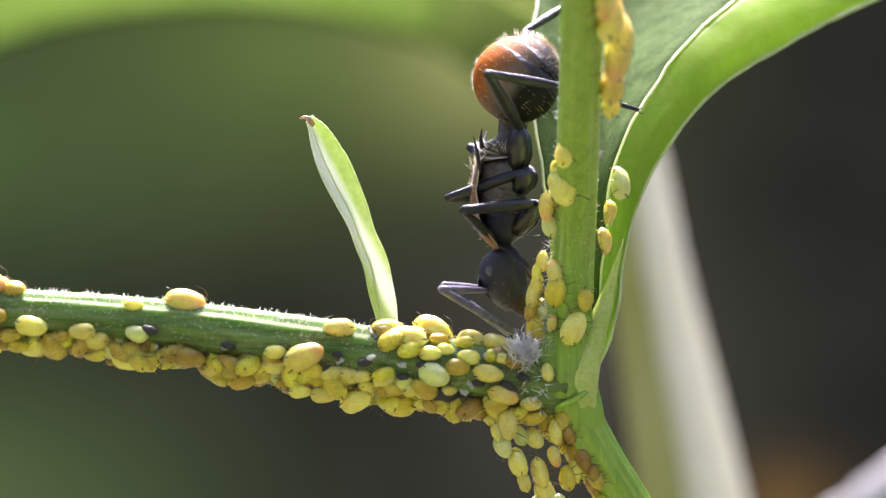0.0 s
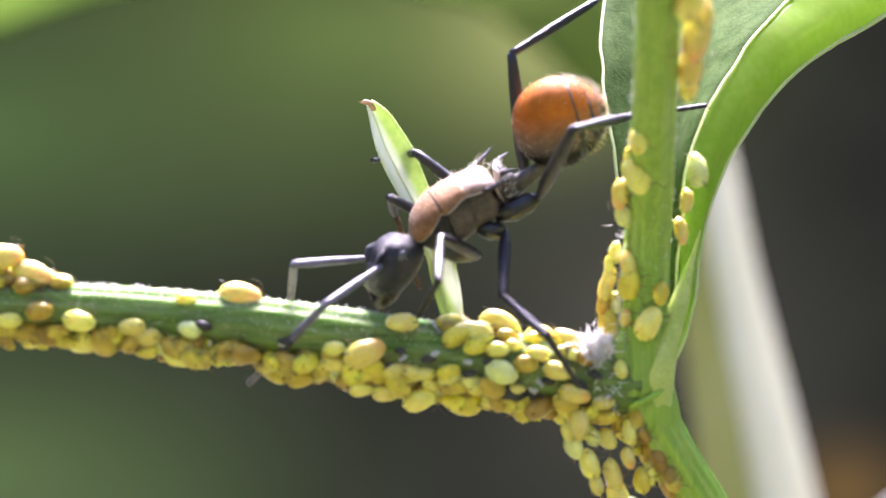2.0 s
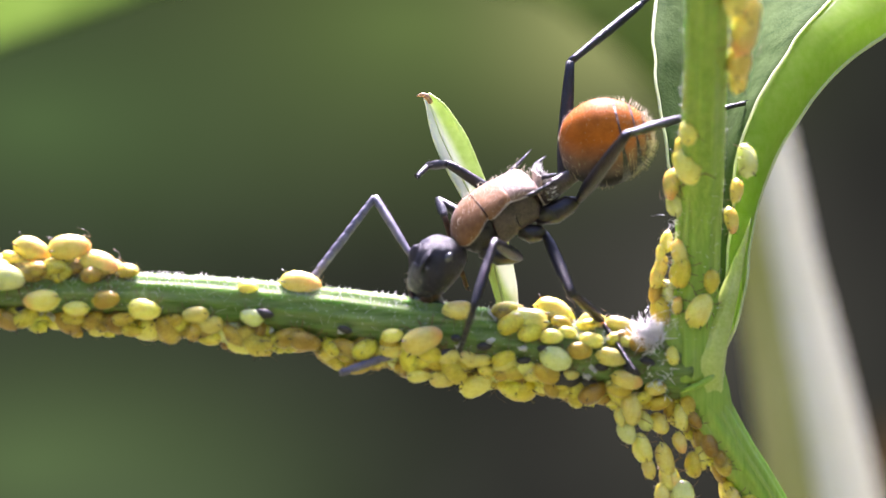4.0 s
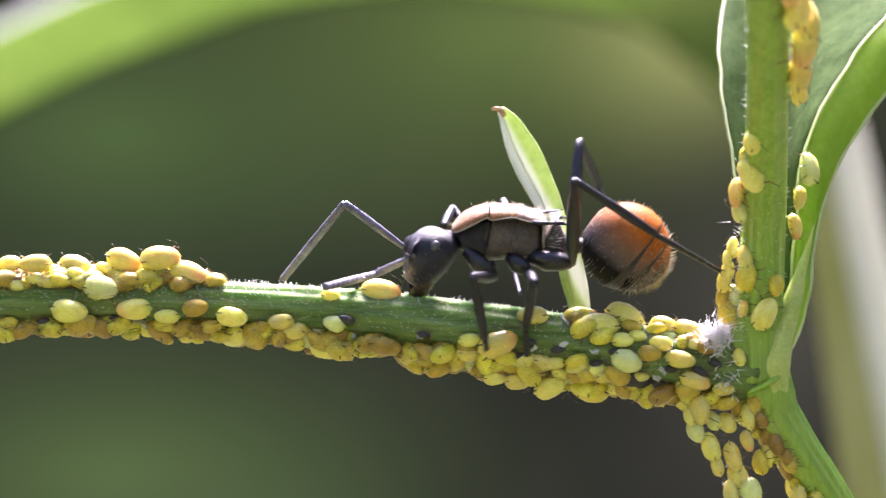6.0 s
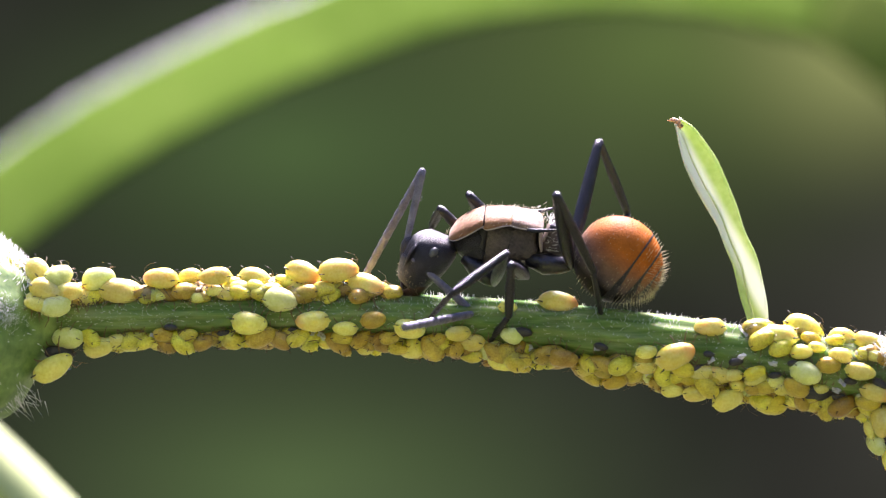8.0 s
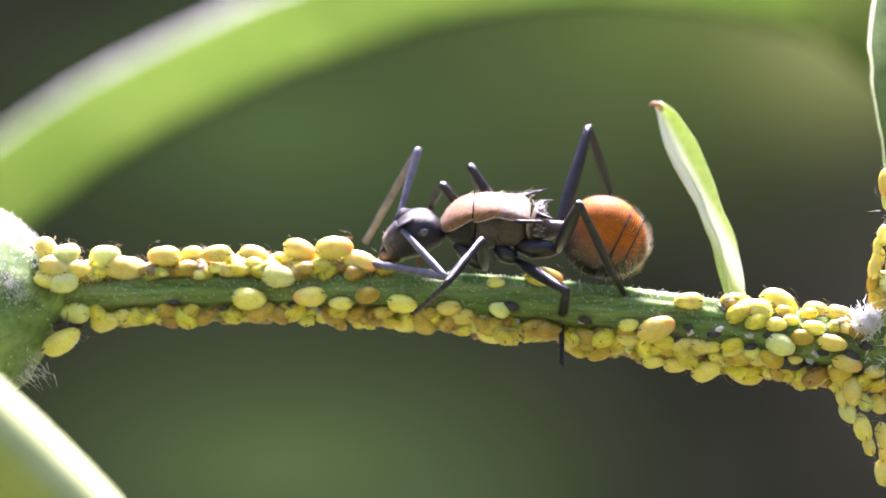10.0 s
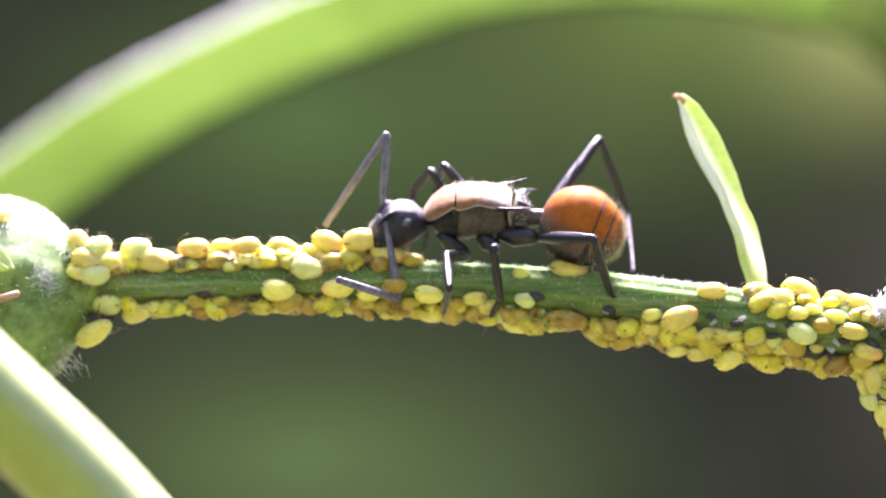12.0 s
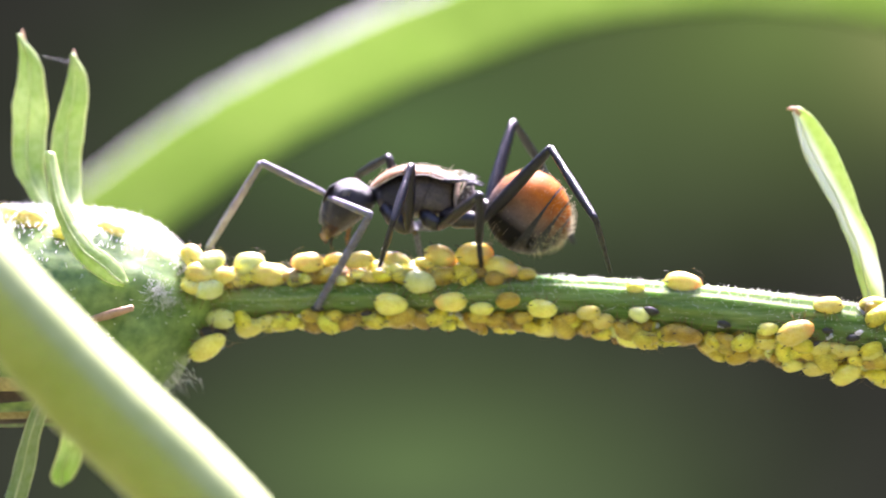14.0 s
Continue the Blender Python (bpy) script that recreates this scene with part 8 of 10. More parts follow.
    walk(parts["right front tibia"], [
        (0, at(.98, -2.14, 1.18, 0, 31.1, 68.8)), (.25, at(1.2, -1.88, 1.24, 0, 31.4, 68.8)), (.5, at(1.22, -1.92, 1.2, -2.4, 30.5, 64.1)),
        (.75, at(-.06, -3.27, .1, -14.5, 23.5, 39.5)), (1, at(-.95, -3.31, -1.32, -21, 12.1, 21.6)), (1.25, at(.19, -3.45, -.36, -18.4, 2.1, 34.2)),
        (1.5, at(1.61, -2.33, .69, -17.7, -.5, 45.4)), (1.75, at(1.8, -1.74, .94, -17.9, 48.7, -16.3)), (2, at(1.75, -1.54, 1.06, -63.5, 42.6, -91.7)),
        (2.25, at(1.45, -2.25, .88, 178.3, 80.4, 158.1)), (2.5, at(1.05, -2.92, .43, 93.6, -19.3, 87.6)), (2.75, at(1.16, -2.99, .25, 93, -20.9, 89.2)),
        (3, at(1.33, -2.95, .16, 92.8, -20.1, 89.8)), (3.25, at(1.32, -2.97, .13, 93.1, -20.1, 89)), (3.5, at(1.3, -3.02, .06, 93.8, -20.2, 86.9)),
        (3.75, at(1.25, -3.1, -.05, 94.9, -20.3, 83.6)), (4, at(1.2, -3.18, -.18, 96.3, -20.3, 79.7)), (4.25, at(1.13, -3.26, -.33, 97.9, -20.3, 75.3)),
        (4.5, at(1.06, -3.33, -.49, 99.4, -20.1, 71)), (4.75, at(1, -3.38, -.63, 100.7, -19.8, 67.1)), (5, at(.94, -3.41, -.75, 101.8, -19.5, 63.9)),
        (5.25, at(.9, -3.43, -.83, 102.5, -19.3, 61.8)), (5.5, at(.89, -3.44, -.86, 102.8, -19.2, 61)), (5.75, at(1.41, -3.07, -.17, 101, -9.9, 70.7)),
        (6, at(1.81, -2.33, .5, 101.8, 4.3, 83.7)), (6.25, at(1.68, -2.51, .45, 103.4, 16, 90.2)), (6.5, at(1.47, -2.87, .17, 104.3, 27.8, 92.7)),
        (6.75, at(1.5, -3.05, -.26, -20.4, 79, -23.3)), (7, at(1.68, -3, -.44, -75.1, 19.2, -77.7)), (7.25, at(2.13, -2.04, .41, -75.7, 22.3, -79)),
        (7.5, at(2.07, -.75, .94, -76.1, 31.8, -79.6)), (7.75, at(2.11, -.68, .9, -76.3, 34.3, -79.8)), (8, at(2.19, -.89, .82, -76.2, 35.5, -79.6)),
        (8.25, at(2.18, -.9, .83, -76.1, 35.9, -79.4)), (8.5, at(2.15, -.93, .86, -75.8, 36.8, -79)), (8.75, at(2.1, -.97, .9, -75.4, 38.2, -78.3)),
        (9, at(2.05, -1.02, .94, -74.9, 39.9, -77.5)), (9.25, at(1.98, -1.07, .99, -74.2, 41.7, -76.5)),
        (9.5, at(1.92, -1.12, 1.04, -73.5, 43.5, -75.4)), (9.75, at(1.86, -1.17, 1.08, -72.8, 45.2, -74.4)),
        (10, at(1.8, -1.21, 1.11, -72.2, 46.5, -73.6)), (10.25, at(1.77, -1.24, 1.13, -71.7, 47.4, -73)),
        (10.5, at(1.76, -1.25, 1.14, -71.6, 47.7, -72.7)), (10.75, at(1.93, -1.24, 1, -73.3, 50.5, -75)),
        (11, at(2.17, -1.25, .77, -75.6, 51.5, -77.9)), (11.25, at(2.32, -1.4, .55, -75.2, 45.1, -77.2)),
        (11.5, at(2.33, -1.58, .45, -73.7, 39.3, -74.8)), (11.75, at(2.05, -1.8, .67, -69.2, 43, -68.1)), (12, at(1.66, -1.81, 1, -65.3, 46.6, -62.8)),
        (12.25, at(1.2, -.88, 1.49, -69.9, 42.4, -69.6)), (12.5, at(.88, -.26, 1.56, -74.7, 35.8, -77.6)),
        (12.75, at(1.56, -1.76, 1.1, -76.9, 31.5, -81.6)), (13, at(1.73, -2.96, -.43, -78.1, 27.8, -84.2)),
        (13.25, at(1.78, -2.98, -.66, -79.2, 24.3, -86.8)), (13.5, at(1.94, -2.77, -.35, -78.6, 22.4, -85.3)),
        (13.75, at(1.96, -2.02, .62, -73.4, 23.2, -72.9)), (14, at(1.45, -.73, 1.38, -66.2, 23.6, -56.5)),])
    walk(parts["right front tarsus"], [
        (0, at(1.74, -.19, -.08, 0, 25.9, -48.6)), (.25, at(1.96, .08, -.04, 0, 19.2, -48.6)), (.5, at(2.15, -.02, -.04, 1.1, 19.3, -45.3)),
        (.75, at(1.67, -1.84, -.87, 17.1, 52.7, -3.8)), (1, at(1.28, -2.43, -1.84, 65, 54.4, 61.3)), (1.25, at(2.22, -2.08, -.45, 22.4, 50.3, 13.4)),
        (1.5, at(3.33, -.58, .71, -5, 32, -20.5)), (1.75, at(3.35, -2.19, -.9, 9.5, 52.2, 5.5)), (2, at(1.7, -3.34, -.6, 58.7, 58.1, 70.6)),
        (2.25, at(1.07, -2.09, -1.54, 63.6, 56.9, 76.5)), (2.5, at(1.14, -.61, 1.24, 60.1, 58.1, 72.2)), (2.75, at(1.19, -.7, 1.12, 62.7, 58.3, 75.4)),
        (3, at(1.34, -.65, 1, 64, 59, 76.9)), (3.25, at(1.37, -.67, .98, 63.4, 59.4, 76.2)), (3.5, at(1.42, -.73, .91, 61.7, 60.7, 74.2)),
        (3.75, at(1.51, -.81, .81, 58.7, 62.5, 70.9)), (4, at(1.61, -.92, .67, 54.6, 64.6, 66.2)), (4.25, at(1.71, -1.03, .52, 49.1, 66.8, 60.3)),
        (4.5, at(1.81, -1.15, .35, 42.6, 68.6, 53.3)), (4.75, at(1.89, -1.26, .2, 35.7, 70, 45.9)), (5, at(1.96, -1.34, .07, 29.4, 70.9, 39.2)),
        (5.25, at(1.99, -1.4, -.02, 24.9, 71.3, 34.4)), (5.5, at(2.01, -1.42, -.05, 23.2, 71.5, 32.6)), (5.75, at(2.21, -.79, .25, -29.3, 77.8, -22.3)),
        (6, at(2.08, .09, .32, -82.7, 64.4, -79.4)), (6.25, at(1.67, -.16, -.23, -90.2, 38.9, -90.2)), (6.5, at(1.37, -.7, -.97, -91.2, 24.7, -92.7)),
        (6.75, at(1.93, -3.24, -2.66, -16.3, 83.5, -18.3)), (7, at(2.17, -5.26, -1.24, 82.3, 19.8, 82.7)),
        (7.25, at(2.56, -4.26, -.52, 83.2, 23.5, 84.9)), (7.5, at(2.45, -2.8, -.36, 84.5, 32, 87.3)), (7.75, at(2.47, -2.67, -.49, 84.4, 27.9, 87)),
        (8, at(2.55, -2.85, -.61, 84, 24, 85.9)), (8.25, at(2.54, -2.85, -.61, 83.9, 24.6, 85.7)), (8.5, at(2.52, -2.85, -.61, 83.6, 26.2, 85.1)),
        (8.75, at(2.49, -2.85, -.62, 83.2, 28.6, 84.2)), (9, at(2.46, -2.85, -.63, 82.6, 31.6, 83.1)), (9.25, at(2.41, -2.85, -.64, 81.9, 34.8, 81.8)),
        (9.5, at(2.36, -2.84, -.65, 81, 38.1, 80.3)), (9.75, at(2.32, -2.84, -.66, 80, 41, 78.8)), (10, at(2.28, -2.83, -.67, 79.2, 43.4, 77.6)),
        (10.25, at(2.25, -2.82, -.67, 78.5, 45, 76.7)), (10.5, at(2.24, -2.82, -.67, 78.3, 45.5, 76.3)),
        (10.75, at(2.34, -2.74, -.89, 82.5, 30.2, 83.9)), (11, at(2.49, -2.74, -1.15, 84.8, 13.9, 92.4)),
        (11.25, at(2.7, -3.08, -1.19, 88.7, 24.2, 101.8)), (11.5, at(2.82, -3.41, -1.1, 93.2, 37, 109.1)), (11.75, at(2.71, -3.47, -1, 88, 31.5, 99.2)),
        (12, at(2.43, -3.3, -.78, 82.9, 27.6, 88.5)), (12.25, at(1.83, -2.58, -.16, 78.7, 53, 82.4)), (12.5, at(1.3, -2.2, .13, 71.7, 72.4, 74.3)),
        (12.75, at(1.87, -3.83, -.18, 80.2, 47.1, 83.5)), (13, at(1.95, -5.12, -1.57, 83.1, 15.6, 88.9)),
        (13.25, at(1.91, -5.21, -1.67, 84.4, 10.6, 95.7)), (13.5, at(2.13, -5.03, -1.28, 86.2, 17.2, 101.9)),
        (13.75, at(2.62, -4.17, -.35, 87.4, 46.1, 102.9)), (14, at(2.69, -2.6, .4, 81.8, 84.4, 96.7)),])
    walk(parts["right middle femur"], [
        (0, at(-.95, -.75, -.75, 0, -54.6, -117.9)), (.25, at(-.95, -.75, -.75, -12.5, -39.7, -103)), (.5, at(-.95, -.75, -.75, -16.6, -28, -96.8)),
        (.75, at(-.95, -.75, -.75, -13, -28.2, -104.3)), (1, at(-.95, -.75, -.75, -10.4, -33.2, -109.7)),
        (1.25, at(-.95, -.75, -.75, -20.8, -40.7, -90.4)), (1.5, at(-.95, -.75, -.75, -36.8, -44.4, -64.7)),
        (1.75, at(-.95, -.75, -.75, -44.7, -48.8, -53.6)), (2, at(-.95, -.75, -.75, -48.3, -52.5, -48.9)),
        (2.25, at(-.95, -.75, -.75, -43, -49.3, -55.7)), (2.5, at(-.95, -.75, -.75, -38.6, -46.7, -61.5)),
        (2.75, at(-.95, -.75, -.75, -45.8, -55.9, -52.6)), (3, at(-.95, -.75, -.75, -57.2, -62, -39.4)),
        (3.25, at(-.95, -.75, -.75, -56.9, -61, -39.7)), (3.5, at(-.95, -.75, -.75, -56.3, -58.2, -40.5)),
        (3.75, at(-.95, -.75, -.75, -55.6, -54, -41.4)), (4, at(-.95, -.75, -.75, -55, -48.7, -42.3)),
        (4.25, at(-.95, -.75, -.75, -54.6, -42.8, -43.2)), (4.5, at(-.95, -.75, -.75, -54.3, -36.9, -43.9)),
        (4.75, at(-.95, -.75, -.75, -54.1, -31.5, -44.4)), (5, at(-.95, -.75, -.75, -54, -27.3, -44.8)),
        (5.25, at(-.95, -.75, -.75, -53.9, -24.5, -45)), (5.5, at(-.95, -.75, -.75, -53.9, -23.5, -45.1)),
        (5.75, at(-.95, -.75, -.75, -49.9, -26.5, -53.8)), (6, at(-.95, -.75, -.75, -42.4, -30.6, -68.1)),
        (6.25, at(-.95, -.75, -.75, -34.7, -28.5, -82.4)), (6.5, at(-.95, -.75, -.75, -29.8, -24.7, -92.3)),
        (6.75, at(-.95, -.75, -.75, -29.6, -22.5, -92.9)), (7, at(-.95, -.75, -.75, -32.1, -22.8, -86.1)),
        (7.25, at(-.95, -.75, -.75, -39.3, -25.8, -64.3)), (7.5, at(-.95, -.75, -.75, -48.5, -28.5, -39.8)),
        (7.75, at(-.95, -.75, -.75, -60, -38, -18.3)), (8, at(-.95, -.75, -.75, -70.7, -44.8, -2.3)), (8.25, at(-.95, -.75, -.75, -70.1, -44.9, -3.2)),
        (8.5, at(-.95, -.75, -.75, -68.3, -45.4, -5.7)), (8.75, at(-.95, -.75, -.75, -65.6, -45.9, -9.5)),
        (9, at(-.95, -.75, -.75, -62.1, -46.3, -14.2)), (9.25, at(-.95, -.75, -.75, -58.3, -46.6, -19.5)),
        (9.5, at(-.95, -.75, -.75, -54.4, -46.6, -24.7)), (9.75, at(-.95, -.75, -.75, -50.9, -46.5, -29.5)),
        (10, at(-.95, -.75, -.75, -48, -46.2, -33.4)), (10.25, at(-.95, -.75, -.75, -46.2, -45.9, -36)),
        (10.5, at(-.95, -.75, -.75, -45.5, -45.8, -36.9)), (10.75, at(-.95, -.75, -.75, -38.5, -22, -51.8)),
        (11, at(-.95, -.75, -.75, -39, 1.3, -59.1)), (11.25, at(-.95, -.75, -.75, -40.6, -15, -44.6)),
        (11.5, at(-.95, -.75, -.75, -50.4, -36.4, -23.5)), (11.75, at(-.95, -.75, -.75, -53.5, -40.5, -18.6)),
        (12, at(-.95, -.75, -.75, -49.5, -41, -24.6)), (12.25, at(-.95, -.75, -.75, -33.8, -37.6, -47.2)),
        (12.5, at(-.95, -.75, -.75, -19.7, -28.1, -69.4)), (12.75, at(-.95, -.75, -.75, -13.6, -16.6, -82.5)),
        (13, at(-.95, -.75, -.75, -10.4, -7.9, -93.7)), (13.25, at(-.95, -.75, -.75, -7.7, -11.8, -110.4)),
        (13.5, at(-.95, -.75, -.75, -5.9, -15.4, -118.6)), (13.75, at(-.95, -.75, -.75, -11.4, -6.3, -95.8)),
        (14, at(-.95, -.75, -.75, -13.1, 8.3, -62.9)),])
    walk(parts["right middle tibia"], [
        (0, at(-1.79, -2.34, 1.78, 0, 39.5, 46.8)), (.25, at(-1.49, -3.07, 1.23, -11.5, 65.3, 30.6)), (.5, at(-1.28, -3.47, .71, -82.8, 78, -44.9)),
        (.75, at(-1.62, -3.4, .71, -134.8, 62.8, -100.6)), (1, at(-1.82, -3.19, .95, -136.8, 44.1, -104.9)),
        (1.25, at(-.97, -3.1, 1.27, -122.9, 22.3, -78.8)), (1.5, at(0, -2.75, 1.42, -120.1, 3.2, -59.6)),
        (1.75, at(.26, -2.39, 1.58, -121.1, 11.4, -66.5)), (2, at(.29, -2.17, 1.71, -125.4, 21.7, -79.3)),
        (2.25, at(.19, -2.42, 1.6, -126.3, 11.8, -84.1)), (2.5, at(.06, -2.62, 1.51, -125.8, 0, -85.5)),
        (2.75, at(.1, -2.13, 1.82, -125.9, -.1, -82.9)), (3, at(.17, -1.67, 1.99, -125.7, 4.1, -80.3)),
        (3.25, at(.21, -1.71, 1.96, -125.7, 5.6, -80.5)), (3.5, at(.29, -1.81, 1.89, -125.7, 9.9, -81.1)),
        (3.75, at(.42, -1.96, 1.76, -125.8, 16.9, -82.2)), (4, at(.56, -2.13, 1.58, -126, 26.4, -83.7)),
        (4.25, at(.71, -2.31, 1.36, -126.7, 37.5, -85.9)), (4.5, at(.84, -2.47, 1.11, -128.3, 48.5, -88.8)),
        (4.75, at(.94, -2.6, .87, -131, 57.8, -92.6)), (5, at(1, -2.69, .67, -134.6, 64.6, -96.9)), (5.25, at(1.04, -2.75, .53, -138.1, 68.7, -100.7)),
        (5.5, at(1.06, -2.76, .49, -139.6, 70.1, -102.4)), (5.75, at(.69, -2.99, .63, -141.2, 58.5, -104.7)),
        (6, at(.05, -3.23, .83, -143.8, 50.7, -108.2)), (6.25, at(-.59, -3.45, .73, 128.4, 71.3, 149.5)),
        (6.5, at(-1.07, -3.56, .54, 92.8, 30.2, 97.8)), (6.75, at(-1.1, -3.61, .44, 88.6, 22.2, 86.6)), (7, at(-.76, -3.6, .45, 84.6, 25.4, 77.5)),
        (7.25, at(.26, -3.27, .6, 56.1, 79.6, 46.2)), (7.5, at(1.14, -2.5, .73, -83.9, 41, -97.7)), (7.75, at(1.37, -1.52, 1.16, -84.7, 34.8, -99)),
        (8, at(1.25, -.84, 1.43, -85.1, 35.3, -99.8)), (8.25, at(1.24, -.87, 1.44, -85.2, 35.8, -99.9)),
        (8.5, at(1.22, -.97, 1.46, -85.4, 37.3, -100.2)), (8.75, at(1.18, -1.11, 1.47, -85.7, 39.5, -100.7)),
        (9, at(1.13, -1.28, 1.49, -86.1, 42.1, -101.3)), (9.25, at(1.06, -1.46, 1.5, -86.6, 45, -102)), (9.5, at(.98, -1.64, 1.5, -87.3, 47.9, -102.9)),
        (9.75, at(.91, -1.8, 1.5, -87.9, 50.5, -103.7)), (10, at(.84, -1.93, 1.49, -88.5, 52.7, -104.5)), (10.25, at(.8, -2.02, 1.48, -89, 54.1, -105)),
        (10.5, at(.78, -2.05, 1.47, -89.1, 54.7, -105.2)), (10.75, at(.83, -3.01, .41, -66.8, 70.2, -81.6)),
        (11, at(.64, -3.41, -.82, -11.5, 73, -25.1)), (11.25, at(1.18, -2.85, .05, -43.4, 63.5, -58.7)),
        (11.5, at(1.34, -1.75, 1.09, -60.6, 47, -79.3)), (11.75, at(1.28, -1.5, 1.26, -61.5, 39.4, -80.4)),
        (12, at(1.18, -1.72, 1.28, -61.6, 41.7, -80.5)), (12.25, at(.72, -2.55, 1.14, -78.5, 71.5, -95.2)),
        (12.5, at(.01, -3.31, .71, 138.8, 71.2, 125)), (12.75, at(-.56, -3.7, .13, 122.1, 39, 110)), (13, at(-1.15, -3.81, -.32, 117.6, 10.7, 105.6)),
        (13.25, at(-2.01, -3.59, -.12, 117.7, 11, 105.7)), (13.5, at(-2.38, -3.37, .07, 117.6, 15.6, 105.8)),
        (13.75, at(-1.26, -3.82, -.41, 116.9, 8.8, 102.7)), (14, at(.45, -3.48, -1.2, 116.6, -.6, 98.9)),])
    walk(parts["right middle tarsus"], [
        (0, at(-.42, -.87, .12, 0, 36.6, -38)), (.25, at(-.55, -2.52, -1.13, -8.4, 62.8, -50.6)), (.5, at(-.89, -3.85, -1.84, -47.3, 83.6, -90.7)),
        (.75, at(-1.84, -4.57, -1.6, 139.2, 66.7, 99.6)), (1, at(-2.31, -5, -.86, 127.4, 36, 89.9)), (1.25, at(-.5, -5.46, .29, 121.9, 15.2, 79.2)),
        (1.5, at(1.31, -4.99, 1.28, 120.6, -4.1, 69.2)), (1.75, at(1.28, -4.73, 1.07, 120.7, -18.5, 65.9)), (2, at(.74, -4.55, .75, 120.2, -29.9, 66)),
        (2.25, at(.45, -4.95, 1.07, 116.2, -35.3, 73.2)), (2.5, at(.27, -5.21, 1.51, 111.9, -37.9, 80.3)),
        (2.75, at(.43, -4.71, 1.82, 114.3, -42.6, 76.6)), (3, at(.61, -4.23, 1.8, 118.4, -43.8, 70.8)),
        (3.25, at(.63, -4.26, 1.71, 118.6, -42.7, 70.5)), (3.5, at(.69, -4.34, 1.44, 119, -39.4, 69.8)), (3.75, at(.75, -4.42, 1, 119.4, -34.4, 68.9)),
        (4, at(.82, -4.44, .42, 119.8, -28, 67.8)), (4.25, at(.86, -4.37, -.23, 120, -20.8, 66.8)), (4.5, at(.87, -4.19, -.84, 120.1, -13.6, 65.8)),
        (4.75, at(.88, -3.98, -1.33, 120.1, -7.2, 65)), (5, at(.87, -3.8, -1.68, 120, -2.2, 64.4)), (5.25, at(.87, -3.67, -1.89, 120, 1.1, 64)),
        (5.5, at(.87, -3.63, -1.96, 119.9, 2.2, 63.9)), (5.75, at(.34, -4.3, -1.58, 123.7, 12.7, 81.3)),
        (6, at(-.47, -4.79, -1.19, 132.1, 24.5, 102.1)), (6.25, at(-1.31, -3.03, -1.73, -169.7, 60.8, -175.5)),
        (6.5, at(-1.37, -1.34, -.76, -118.2, 19.8, -100.7)), (6.75, at(-.96, -1.21, -.55, -117.4, 15.8, -98.1)),
        (7, at(-.25, -1.31, -.66, -117.8, 19.6, -99.6)), (7.25, at(.58, -2.93, -1.96, 179.2, 65.4, 179.6)),
        (7.5, at(.88, -4.44, -.98, 116.5, 23.1, 100.6)), (7.75, at(1.04, -3.63, -.32, 117.4, 30.9, 102.9)),
        (8, at(.89, -2.93, -.07, 120.9, 43.7, 108.9)), (8.25, at(.88, -2.95, -.08, 120.9, 44, 109)), (8.5, at(.85, -3, -.12, 121, 44.8, 109.1)),
        (8.75, at(.81, -3.08, -.18, 121.2, 46, 109.4)), (9, at(.75, -3.17, -.25, 121.4, 47.4, 109.7)), (9.25, at(.67, -3.26, -.34, 121.6, 49, 110)),
        (9.5, at(.59, -3.34, -.43, 121.9, 50.6, 110.4)), (9.75, at(.52, -3.41, -.51, 122.2, 52.1, 110.7)), (10, at(.45, -3.46, -.58, 122.4, 53.3, 111)),
        (10.25, at(.4, -3.49, -.63, 122.6, 54.1, 111.3)), (10.5, at(.38, -3.5, -.65, 122.6, 54.4, 111.3)),
        (10.75, at(.96, -3.88, -2.04, 111, 18.4, 95.1)), (11, at(1.33, -3.73, -3.31, 110.3, -15.6, 83.7)),
        (11.25, at(1.79, -3.85, -2.28, 107.1, 14.6, 80.4)), (11.5, at(1.67, -3.49, -.81, 100.7, 55, 77.3)),
        (11.75, at(1.62, -3.48, -.39, 95, 60.5, 70.8)), (12, at(1.5, -3.64, -.44, 96.3, 56, 72.3)), (12.25, at(.64, -3.37, -1.32, 106.4, 32.5, 91)),
        (12.5, at(-.47, -2.62, -1.75, 109.3, 15.8, 102.2)), (12.75, at(-1.25, -1.8, -1.5, 157.5, 55.5, 163.6)),
        (13, at(-1.84, -1.35, -.8, -128.5, 26.9, -103.1)), (13.25, at(-2.7, -1.14, -.61, -128, 18.3, -102.7)),
        (13.5, at(-3.06, -.96, -.63, -128.3, 13.9, -104)), (13.75, at(-1.83, -1.31, -.81, -127, 18.1, -99.5)),
        (14, at(.04, -.91, -1.17, -124.4, 25.2, -93.1)),])
